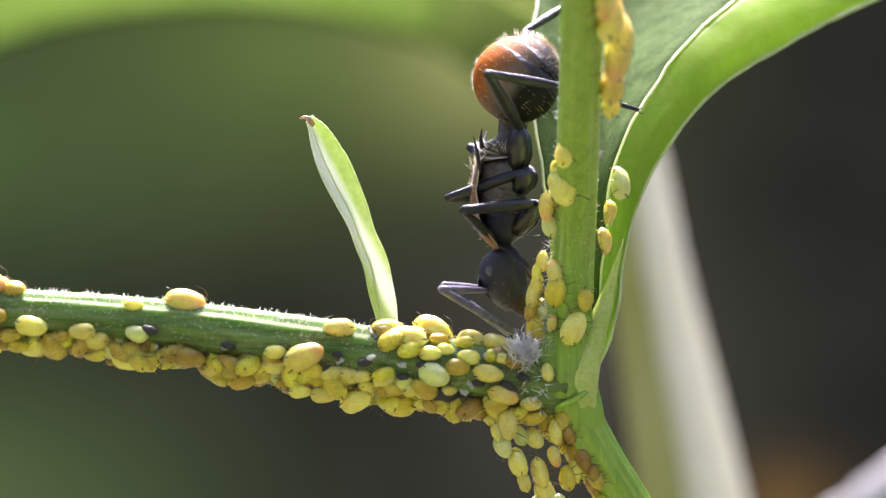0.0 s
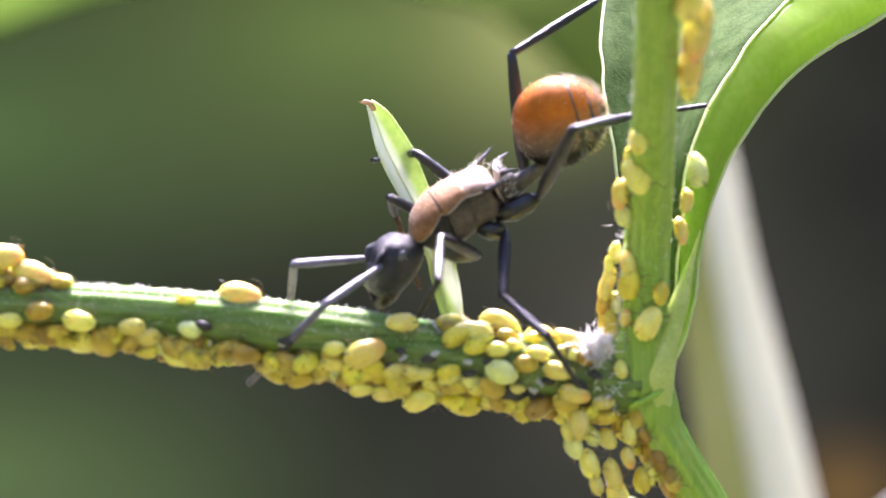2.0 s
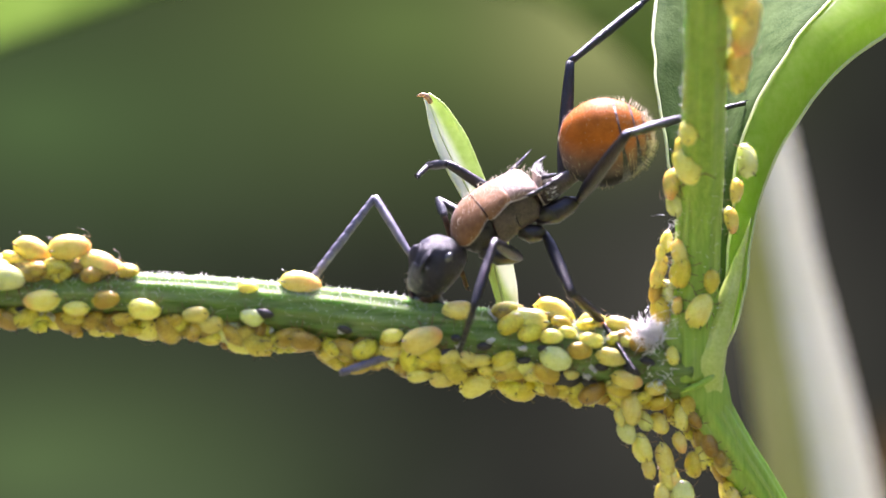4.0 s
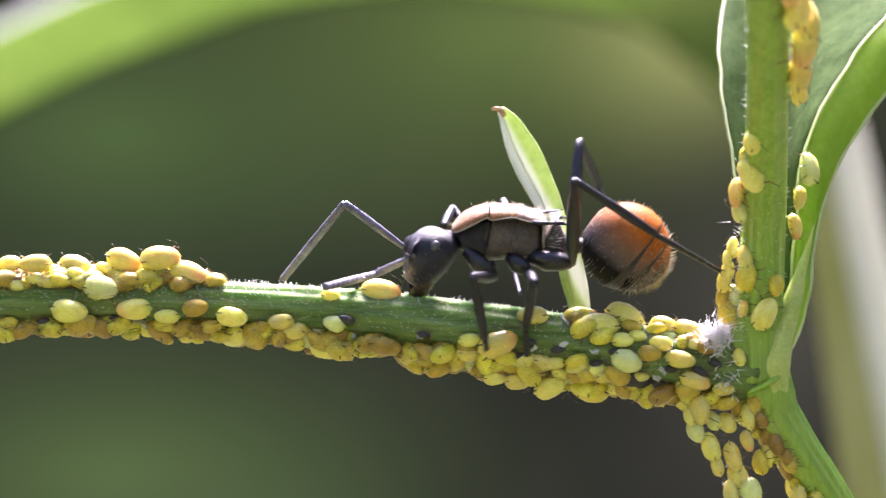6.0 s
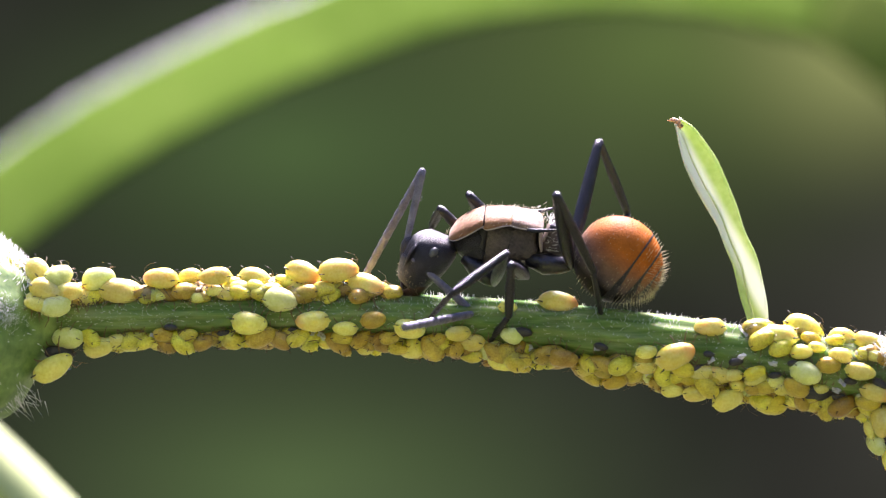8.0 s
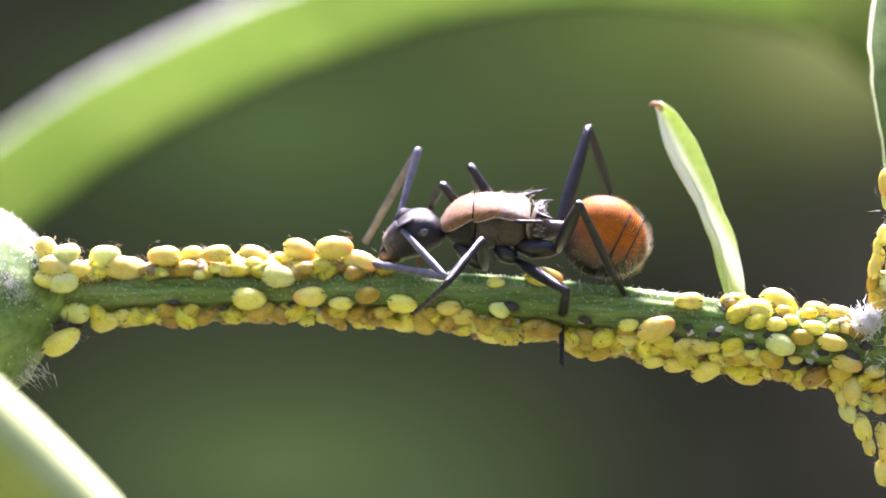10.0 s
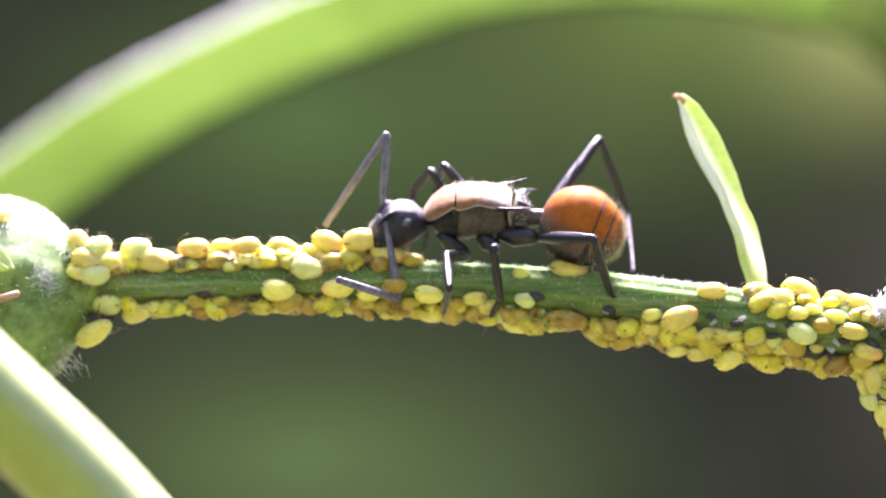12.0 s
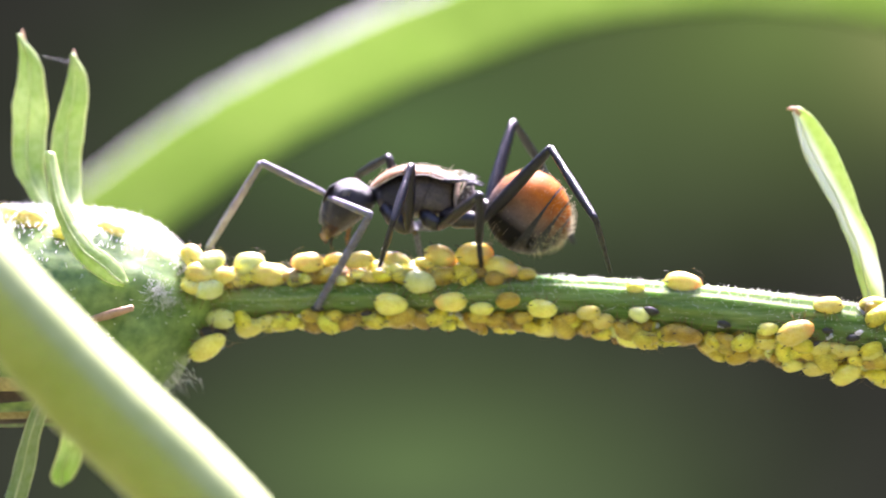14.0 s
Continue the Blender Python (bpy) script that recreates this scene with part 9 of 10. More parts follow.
    walk(parts["right hind femur"], [
        (0, at(-2.4, -.65, -.3, 0, -5, -149.7)), (.25, at(-2.4, -.65, -.3, .3, -4.5, -153.5)), (.5, at(-2.4, -.65, -.3, .3, -8.9, -153.5)),
        (.75, at(-2.4, -.65, -.3, -2.9, -36.2, -134.2)), (1, at(-2.4, -.65, -.3, -27.1, -56.6, -95.4)),
        (1.25, at(-2.4, -.65, -.3, -38.3, -56.2, -81.7)), (1.5, at(-2.4, -.65, -.3, -36.7, -55.3, -83.6)),
        (1.75, at(-2.4, -.65, -.3, -17.7, -59.8, -105.9)), (2, at(-2.4, -.65, -.3, 6.1, -58.4, -133.1)),
        (2.25, at(-2.4, -.65, -.3, 9.3, -53.7, -136.9)), (2.5, at(-2.4, -.65, -.3, 7.9, -50.4, -135.1)),
        (2.75, at(-2.4, -.65, -.3, 7.4, -52.6, -134.4)), (3, at(-2.4, -.65, -.3, 6.9, -53.9, -133.8)), (3.25, at(-2.4, -.65, -.3, 7.1, -52.7, -134)),
        (3.5, at(-2.4, -.65, -.3, 7.5, -49.6, -134.5)), (3.75, at(-2.4, -.65, -.3, 8, -44.8, -135.2)), (4, at(-2.4, -.65, -.3, 8.6, -38.6, -135.9)),
        (4.25, at(-2.4, -.65, -.3, 9.1, -31.8, -136.6)), (4.5, at(-2.4, -.65, -.3, 9.4, -24.9, -137.1)),
        (4.75, at(-2.4, -.65, -.3, 9.7, -18.7, -137.6)), (5, at(-2.4, -.65, -.3, 9.8, -13.9, -137.9)), (5.25, at(-2.4, -.65, -.3, 9.9, -10.7, -138.2)),
        (5.5, at(-2.4, -.65, -.3, 9.9, -9.6, -138.2)), (5.75, at(-2.4, -.65, -.3, 7.7, -32.8, -123.6)), (6, at(-2.4, -.65, -.3, -14.2, -60.5, -86.6)),
        (6.25, at(-2.4, -.65, -.3, -36.8, -70.6, -61.3)), (6.5, at(-2.4, -.65, -.3, -62.5, -75.6, -34.4)),
        (6.75, at(-2.4, -.65, -.3, -63.8, -73.3, -33.1)), (7, at(-2.4, -.65, -.3, -49, -70, -48.6)), (7.25, at(-2.4, -.65, -.3, -23.8, -64.7, -75.4)),
        (7.5, at(-2.4, -.65, -.3, -7.5, -56.4, -93.3)), (7.75, at(-2.4, -.65, -.3, -1.7, -51.4, -100.3)), (8, at(-2.4, -.65, -.3, .8, -48.7, -103.5)),
        (8.25, at(-2.4, -.65, -.3, .9, -48.3, -103.6)), (8.5, at(-2.4, -.65, -.3, 1.1, -47.3, -103.9)), (8.75, at(-2.4, -.65, -.3, 1.4, -45.9, -104.4)),
        (9, at(-2.4, -.65, -.3, 1.8, -44.1, -104.9)), (9.25, at(-2.4, -.65, -.3, 2.2, -42.1, -105.4)), (9.5, at(-2.4, -.65, -.3, 2.5, -40.2, -105.9)),
        (9.75, at(-2.4, -.65, -.3, 2.8, -38.4, -106.4)), (10, at(-2.4, -.65, -.3, 3, -36.9, -106.7)), (10.25, at(-2.4, -.65, -.3, 3.1, -35.9, -106.9)),
        (10.5, at(-2.4, -.65, -.3, 3.2, -35.6, -107)), (10.75, at(-2.4, -.65, -.3, 3.5, -29.7, -107.5)), (11, at(-2.4, -.65, -.3, 4.2, -23.5, -108.9)),
        (11.25, at(-2.4, -.65, -.3, 5.7, -23.7, -112.5)), (11.5, at(-2.4, -.65, -.3, 7.4, -25.3, -116.8)),
        (11.75, at(-2.4, -.65, -.3, 8.8, -24.8, -120.2)), (12, at(-2.4, -.65, -.3, 9.9, -24.5, -122.8)),
        (12.25, at(-2.4, -.65, -.3, 10.3, -24.5, -123.7)), (12.5, at(-2.4, -.65, -.3, 10.6, -27.4, -124.5)),
        (12.75, at(-2.4, -.65, -.3, 12.9, -37.4, -129.1)), (13, at(-2.4, -.65, -.3, 14.4, -50.6, -131)),
        (13.25, at(-2.4, -.65, -.3, -11.8, -69.5, -98.3)), (13.5, at(-2.4, -.65, -.3, -64.1, -69.1, -41.2)),
        (13.75, at(-2.4, -.65, -.3, -42.7, -67.9, -63.9)), (14, at(-2.4, -.65, -.3, -10.7, -59.9, -98)),])
    walk(parts["right hind tibia"], [
        (0, at(-6.01, -2.76, .06, 0, 16.8, -111.7)), (.25, at(-6.15, -2.52, .03, .5, 13.6, -109.8)), (.5, at(-6.11, -2.5, .35, -.5, 12.2, -114.1)),
        (.75, at(-4.77, -3.08, 2.18, -8.2, 15.4, -154.1)), (1, at(-2.62, -2.95, 3.21, -15.3, 12.6, 172.7)),
        (1.25, at(-2.06, -2.96, 3.19, -10.2, 12.2, -167.6)), (1.5, at(-2.13, -3.03, 3.15, -4, 9.6, -141.8)),
        (1.75, at(-2.98, -2.68, 3.33, -5.2, 7.2, -149)), (2, at(-3.9, -2.26, 3.28, -6.5, 5.7, -160.1)), (2.25, at(-4.21, -2.35, 3.09, -6, 8, -155.9)),
        (2.5, at(-4.3, -2.54, 2.93, -5.1, 9.9, -149.4)), (2.75, at(-4.18, -2.47, 3.04, -4.9, 6.7, -148.1)),
        (3, at(-4.11, -2.44, 3.09, -5, 3.5, -149.3)), (3.25, at(-4.17, -2.48, 3.04, -5.1, 3.4, -150)), (3.5, at(-4.31, -2.59, 2.9, -5.2, 3.1, -152.2)),
        (3.75, at(-4.52, -2.75, 2.66, -5.4, 2.8, -155.3)), (4, at(-4.76, -2.93, 2.32, -5.5, 2.3, -159.3)),
        (4.25, at(-4.99, -3.1, 1.91, -5.7, 1.8, -163.6)), (4.5, at(-5.19, -3.24, 1.47, -5.8, 1.2, -167.9)),
        (4.75, at(-5.34, -3.33, 1.05, -5.9, .7, -171.8)), (5, at(-5.43, -3.38, .71, -5.9, .3, -175)), (5.25, at(-5.47, -3.4, .48, -5.9, .1, -177.1)),
        (5.5, at(-5.49, -3.41, .4, -5.9, 0, -177.9)), (5.75, at(-4.35, -3.59, 1.98, -5.5, 19.3, -150.2)),
        (6, at(-2.28, -2.71, 3.36, 7.4, 33.5, -112.5)), (6.25, at(-1.73, -1.87, 3.66, -1.4, 29, -128.2)),
        (6.5, at(-1.54, -1.24, 3.77, -10.3, 18.5, -146.8)), (6.75, at(-1.39, -1.31, 3.72, -7, 13.3, -136.5)),
        (7, at(-1.45, -1.73, 3.65, -3.9, 13.7, -123.7)), (7.25, at(-1.95, -2.38, 3.5, -4.3, 30.6, -124.5)),
        (7.5, at(-2.53, -2.97, 3.2, -7.4, 49.5, -129.9)), (7.75, at(-2.87, -3.23, 2.98, -8.6, 56.3, -131.4)),
        (8, at(-3.05, -3.35, 2.85, -8.7, 58.7, -131.5)), (8.25, at(-3.06, -3.37, 2.84, -8.7, 58.9, -131.5)),
        (8.5, at(-3.09, -3.41, 2.79, -8.7, 59.7, -131.5)), (8.75, at(-3.13, -3.48, 2.71, -8.7, 60.8, -131.5)),
        (9, at(-3.18, -3.57, 2.62, -8.7, 62.1, -131.5)), (9.25, at(-3.23, -3.65, 2.52, -8.7, 63.6, -131.5)),
        (9.5, at(-3.28, -3.74, 2.41, -8.8, 65, -131.6)), (9.75, at(-3.33, -3.81, 2.31, -8.8, 66.4, -131.6)),
        (10, at(-3.36, -3.87, 2.22, -8.8, 67.5, -131.6)), (10.25, at(-3.39, -3.9, 2.16, -8.9, 68.2, -131.6)),
        (10.5, at(-3.4, -3.92, 2.14, -8.9, 68.5, -131.7)), (10.75, at(-3.5, -4.13, 1.78, -92.8, 54.9, 128.7)),
        (11, at(-3.65, -4.29, 1.38, -98.5, 16.7, 108)), (11.25, at(-3.87, -4.2, 1.39, -89, 41.9, 121.2)),
        (11.5, at(-4.11, -4.04, 1.49, -34.4, 69.2, 177.8)), (11.75, at(-4.32, -3.94, 1.46, -11.3, 70.2, -157.8)),
        (12, at(-4.47, -3.86, 1.44, -11.5, 69.2, -158.1)), (12.25, at(-4.52, -3.83, 1.44, -34.1, 63.2, 177.5)),
        (12.5, at(-4.51, -3.72, 1.64, -45.9, 51.8, 164.2)), (12.75, at(-4.5, -3.24, 2.25, -43.7, 39.3, 168.1)),
        (13, at(-4.15, -2.66, 2.94, -37, 30.4, 179.5)), (13.25, at(-2.61, -2.11, 3.63, -14.3, 24.8, -143.1)),
        (13.5, at(-1.27, -1.64, 3.62, .7, 15.3, -110.2)), (13.75, at(-1.7, -2.07, 3.59, 1.5, 18.2, -107.3)),
        (14, at(-2.69, -2.73, 3.33, .5, 25.8, -110.4)),])
    walk(parts["right hind tarsus"], [
        (0, at(-7.28, -5.97, -.98, 0, 19.2, 96.6)), (.25, at(-7.33, -5.81, -.81, -.1, 22, 96.2)), (.5, at(-7.55, -5.71, -.41, -.2, 23, 96.1)),
        (.75, at(-7.89, -4.59, 1.23, .2, 19.4, 97.1)), (1, at(-6.1, -2.51, 2.42, .5, 12.1, 97.9)), (1.25, at(-5.5, -3.72, 2.43, .1, -3.8, 96)),
        (1.5, at(-4.92, -5.23, 2.55, 0, -14.6, 97.2)), (1.75, at(-6.04, -4.52, 2.87, -15.4, 19.7, -170.3)),
        (2, at(-7.27, -3.47, 2.92, 6.9, 23.5, -114.3)), (2.25, at(-7.47, -3.8, 2.59, -21.6, -10.4, 174.3)), (2.5, at(-7.35, -4.35, 2.32, 6, -27, 93.9)),
        (2.75, at(-7.22, -4.36, 2.61, -24.7, -8.8, 171.2)), (3, at(-7.2, -4.27, 2.87, -15.4, 22.4, -117.5)),
        (3.25, at(-7.28, -4.27, 2.83, -15.9, 22, -118.8)), (3.5, at(-7.49, -4.27, 2.7, -17.4, 20.6, -123)),
        (3.75, at(-7.78, -4.25, 2.48, -20.3, 17.4, -131.6)), (4, at(-8.12, -4.21, 2.18, -24.4, 9.6, -148.6)),
        (4.25, at(-8.45, -4.12, 1.8, -25.8, -6.1, -178.2)), (4.5, at(-8.71, -4, 1.39, -18.8, -20.2, 150.6)),
        (4.75, at(-8.9, -3.84, 1, -11.4, -25.6, 131.6)), (5, at(-9.01, -3.69, .69, -7.1, -27.2, 122)), (5.25, at(-9.07, -3.58, .48, -5, -27.8, 117.4)),
        (5.5, at(-9.09, -3.54, .4, -4.4, -27.9, 115.9)), (5.75, at(-7.3, -5.28, .79, -9.7, 10.8, 123)), (6, at(-3.43, -5.49, 1.37, -6, 61.6, 148.8)),
        (6.25, at(-3.68, -4.35, 1.92, 12.7, 62.2, 170)), (6.5, at(-4.4, -3.11, 2.63, 22.2, 55.5, -179.1)),
        (6.75, at(-3.93, -3.72, 2.9, 26.1, 53.7, -174.5)), (7, at(-3.39, -4.64, 2.79, 23.9, 55.2, -177.2)),
        (7.25, at(-3.7, -4.94, 1.66, 6.2, 61.8, 161.8)), (7.5, at(-4.03, -4.76, .46, -21.2, 63.1, 130.6)),
        (7.75, at(-4.19, -4.73, -.01, -34.5, 58.8, 115.4)), (8, at(-4.29, -4.75, -.22, -38.9, 55.3, 110.3)),
        (8.25, at(-4.29, -4.76, -.25, -38.8, 55.2, 110.4)), (8.5, at(-4.29, -4.78, -.32, -38.4, 55, 110.8)),
        (8.75, at(-4.29, -4.8, -.43, -38, 54.8, 111.3)), (9, at(-4.29, -4.83, -.56, -37.5, 54.5, 112)),
        (9.25, at(-4.29, -4.85, -.71, -36.9, 54.1, 112.7)), (9.5, at(-4.29, -4.87, -.85, -36.3, 53.7, 113.4)),
        (9.75, at(-4.28, -4.89, -.99, -35.8, 53.4, 114)), (10, at(-4.28, -4.9, -1.1, -35.4, 53.1, 114.5)),
        (10.25, at(-4.28, -4.9, -1.18, -35.1, 52.9, 114.9)), (10.5, at(-4.27, -4.9, -1.21, -35, 52.9, 115)),
        (10.75, at(-4.79, -2.52, -1.17, -20.3, 68.2, 133.1)), (11, at(-4.72, -1.01, .34, 9.4, 76.1, 164.8)),
        (11.25, at(-5.26, -1.91, -1.01, -45.3, 49.6, 110.3)), (11.5, at(-5.39, -3.99, -1.87, -57.1, 12.9, 97.3)),
        (11.75, at(-5.45, -4.41, -1.92, -57.7, 9.5, 94.3)), (12, at(-5.66, -4.34, -1.92, -57.8, 13.6, 94.2)),
        (12.25, at(-6.15, -3.76, -1.77, -56, 18, 100.2)), (12.5, at(-6.65, -3.12, -1.19, -52.6, 23.5, 108.8)),
        (12.75, at(-7.23, -2.67, -.03, -49.1, 27.5, 116.5)), (13, at(-7.25, -2.64, 1.12, -44.1, 33.9, 126)),
        (13.25, at(-5.23, -4.07, 2.12, -26.9, 50.5, 151.8)), (13.5, at(-2.47, -4.89, 2.68, 2.4, 57.9, -171.9)),
        (13.75, at(-2.72, -5.33, 2.46, 1.3, 58.3, -173.2)), (14, at(-3.82, -5.77, 1.77, -9.7, 57.7, 173.8)),])
    walk(parts["left scape"], [
        (0, at(1.32, .42, .86, 0, -25.1, 100)), (.25, at(1.32, .42, .86, -2.6, -18.4, 106.2)), (.5, at(1.32, .42, .86, -4.7, -11.9, 112.7)),
        (.75, at(1.32, .42, .86, -6.8, -7.4, 123.5)), (1, at(1.32, .42, .86, -7.8, -.2, 131.4)), (1.25, at(1.32, .42, .86, -16.8, 68.2, 155.4)),
        (1.5, at(1.32, .42, .86, 116.9, 53.5, -50.6)), (1.75, at(1.32, .42, .86, 143.5, 11.3, -2.5)), (2, at(1.32, .42, .86, 132.7, -34.6, 27.4)),
        (2.25, at(1.32, .42, .86, -176.8, -40.5, -38.6)), (2.5, at(1.32, .42, .86, -144.4, .7, -89.9)), (2.75, at(1.32, .42, .86, -138.3, 42, -95.5)),
        (3, at(1.32, .42, .86, -128.4, 80.6, -92.5)), (3.25, at(1.32, .42, .86, -130, 83.5, -94.1)), (3.5, at(1.32, .42, .86, -129.4, 85.5, -93.6)),
        (3.75, at(1.32, .42, .86, -67, 81.3, -30.7)), (4, at(1.32, .42, .86, -38.6, 67.5, -.7)), (4.25, at(1.32, .42, .86, -16.2, 58.5, 23.7)),
        (4.5, at(1.32, .42, .86, 2.4, 55.6, 45.2)), (4.75, at(1.32, .42, .86, 6, 47.5, 49.6)), (5, at(1.32, .42, .86, .5, 35.4, 42)),
        (5.25, at(1.32, .42, .86, -1.7, 31.5, 38.2)), (5.5, at(1.32, .42, .86, -.3, 32, 41)), (5.75, at(1.32, .42, .86, -25.3, 28.7, -11.5)),
        (6, at(1.32, .42, .86, -37.8, 6.3, -61.5)), (6.25, at(1.32, .42, .86, -35, 11.9, -47.1)), (6.5, at(1.32, .42, .86, -28.6, 22.3, -26.7)),
        (6.75, at(1.32, .42, .86, 36.2, 73, 77.6)), (7, at(1.32, .42, .86, 79.1, 12.7, 143.3)), (7.25, at(1.32, .42, .86, 76.9, 9.5, 131.1)),
        (7.5, at(1.32, .42, .86, 72.4, 14.4, 114.9)), (7.75, at(1.32, .42, .86, 68.6, 43.3, 106.1)), (8, at(1.32, .42, .86, 61.4, 65.2, 96.5)),
        (8.25, at(1.32, .42, .86, 63.8, 62.9, 99.1)), (8.5, at(1.32, .42, .86, 72.3, 61.4, 108.8)), (8.75, at(1.32, .42, .86, 69.2, 60.4, 105.2)),
        (9, at(1.32, .42, .86, 61.3, 49.4, 94.9)), (9.25, at(1.32, .42, .86, 63.9, 29.8, 97)), (9.5, at(1.32, .42, .86, 67.5, 21.3, 106.2)),
        (9.75, at(1.32, .42, .86, 69.4, 22, 111.4)), (10, at(1.32, .42, .86, 68.8, 16.8, 109.1)), (10.25, at(1.32, .42, .86, 68.5, 8.5, 106.4)),
        (10.5, at(1.32, .42, .86, 68.7, 8.1, 107.7)), (10.75, at(1.32, .42, .86, 65.7, 27.7, 98.5)), (11, at(1.32, .42, .86, 53.3, 50.8, 79.8)),
        (11.25, at(1.32, .42, .86, 51.9, 46.2, 77.8)), (11.5, at(1.32, .42, .86, 52.8, 39, 78.8)), (11.75, at(1.32, .42, .86, 44.8, 47.6, 67.3)),
        (12, at(1.32, .42, .86, 40.7, 52.4, 61.9)), (12.25, at(1.32, .42, .86, 63.1, 24.1, 100.4)), (12.5, at(1.32, .42, .86, 65.5, -3.8, 115)),
        (12.75, at(1.32, .42, .86, 38.2, 3.3, 46.6)), (13, at(1.32, .42, .86, 16.1, 12.8, -14.8)), (13.25, at(1.32, .42, .86, 21.3, 17.4, 21.7)),
        (13.5, at(1.32, .42, .86, 27.9, 14.5, 76.2)), (13.75, at(1.32, .42, .86, 31.9, 20.2, 94.3)), (14, at(1.32, .42, .86, 38.7, 28.6, 114.3)),])
    walk(parts["left flagellum"], [
        (0, at(.88, 2.92, 2.05, 0, 28, -52.8)), (.25, at(.58, 2.97, 1.74, 6.3, 18.4, -39.3)), (.5, at(.26, 2.95, 1.44, 9.7, 9, -28.8)),
        (.75, at(-.21, 2.73, 1.22, 10.3, 1.3, -24.7)), (1, at(-.53, 2.52, .87, 10.5, -5.3, -17.5)), (1.25, at(.37, .85, -1.74, 5.1, -15.5, 20.1)),
        (1.5, at(2.38, -.87, -1.39, -2.4, -16.4, 47.2)), (1.75, at(4.06, .3, .31, 9.7, .1, 3.5)), (2, at(3.37, 1.48, 2.45, 7.5, 13.3, -35.7)),
        (2.25, at(2.98, -.91, 2.68, 14.5, -2.7, 6)), (2.5, at(1.32, -2.38, .83, 5.9, -23.7, 62.2)), (2.75, at(1.12, -1.65, -1.01, 6.4, -40.2, 61.7)),
        (3, at(1.3, -.03, -1.9, 15.2, -53.7, 48.7)), (3.25, at(1.3, .1, -1.92, 12.6, -53.9, 51.9)), (3.5, at(1.31, .2, -1.93, 18.8, -50.8, 44.1)),
        (3.75, at(1.69, .2, -1.91, 34.8, -45.7, 22.5)), (4, at(2.39, .41, -1.73, 47.9, -39.8, 2.3)), (4.25, at(2.66, 1.01, -1.53, 58.5, -11.3, -21.9)),
        (4.5, at(2.43, 1.54, -1.45, 54.4, 35.8, -47.9)), (4.75, at(2.55, 1.86, -1.2, 46.7, 47.8, -59.6)), (5, at(3.01, 1.95, -.76, 43.6, 43.7, -63.9)),
        (5.25, at(3.2, 1.9, -.6, 38.7, 44.5, -70.9)), (5.5, at(3.11, 1.98, -.62, 36.4, 47.5, -74.1)), (5.75, at(3.73, -.07, -.48, 62.9, 19.9, -3.3)),
        (6, at(2.65, -2.03, .55, 27.8, -36.1, 68.3)), (6.25, at(3.19, -1.59, .28, 36.8, 2.6, 62.2)), (6.5, at(3.63, -.74, -.2, 36.8, 45.9, 41.4)),
        (6.75, at(1.5, 1.22, -1.82, 4.9, 25.2, .3)), (7, at(-.87, 2.05, .25, -8.8, -11, -27.7)), (7.25, at(-.5, 2.5, .4, -5.1, -9.9, -45)),
        (7.5, at(.18, 2.88, .16, -3.7, -8.3, -52.9)), (7.75, at(.75, 2.38, -1.06, -11.5, -44.4, -5.2)), (8, at(1.19, 1.59, -1.68, -48.6, -45.4, 54.9)),
        (8.25, at(1.12, 1.68, -1.63, -48.7, -47.9, 55.1)), (8.5, at(.89, 1.69, -1.6, -40, -50.1, 43.8)), (8.75, at(.96, 1.75, -1.58, -24, -41.6, 23.1)),
        (9, at(1.16, 2.23, -1.27, -14.6, -36.5, 9.2)), (9.25, at(1.02, 2.83, -.53, -6.1, -38.7, -4.7)), (9.5, at(.59, 2.93, -.15, 7, -28.6, -25.4)),
        (9.75, at(.37, 2.84, -.19, 14.7, -6.8, -40.3)), (10, at(.44, 2.95, .05, 15.4, -.8, -46.1)), (10.25, at(.54, 3.08, .45, 15.4, -1.4, -49.6)),
        (10.5, at(.48, 3.06, .47, 15.4, 1, -50.8)), (10.75, at(.95, 2.87, -.44, 19.1, -41.7, -35.6)), (11, at(1.63, 2.16, -1.31, -35.4, -71.8, 36.5)),
        (11.25, at(1.73, 2.32, -1.16, 31.1, -39.4, -27.9)), (11.5, at(1.74, 2.55, -.9, 44.8, 2.6, -42.6)),
        (11.75, at(2.05, 2.16, -1.21, 35, -34.9, -4.3)), (12, at(2.12, 1.93, -1.36, -11.8, -50.6, 62.4)), (12.25, at(.86, 2.93, -.28, 36.2, -36, -1.4)),
        (12.5, at(.14, 2.95, 1.05, 49.7, 8.1, -36.9)), (12.75, at(3.24, 2.45, .7, 54.9, 20.4, 1.2)), (13, at(3.96, -.28, .24, 61.5, 16.8, 38.3)),
        (13.25, at(3.8, 1.41, .02, 47.1, .6, -8.6)), (13.5, at(1.97, 3.05, .16, 39.2, -12.9, -61.8)), (13.75, at(1.12, 3.04, -.11, 37.7, -.5, -50.4)),
        (14, at(.31, 2.66, -.48, 40.2, 20.1, -24.5)),])
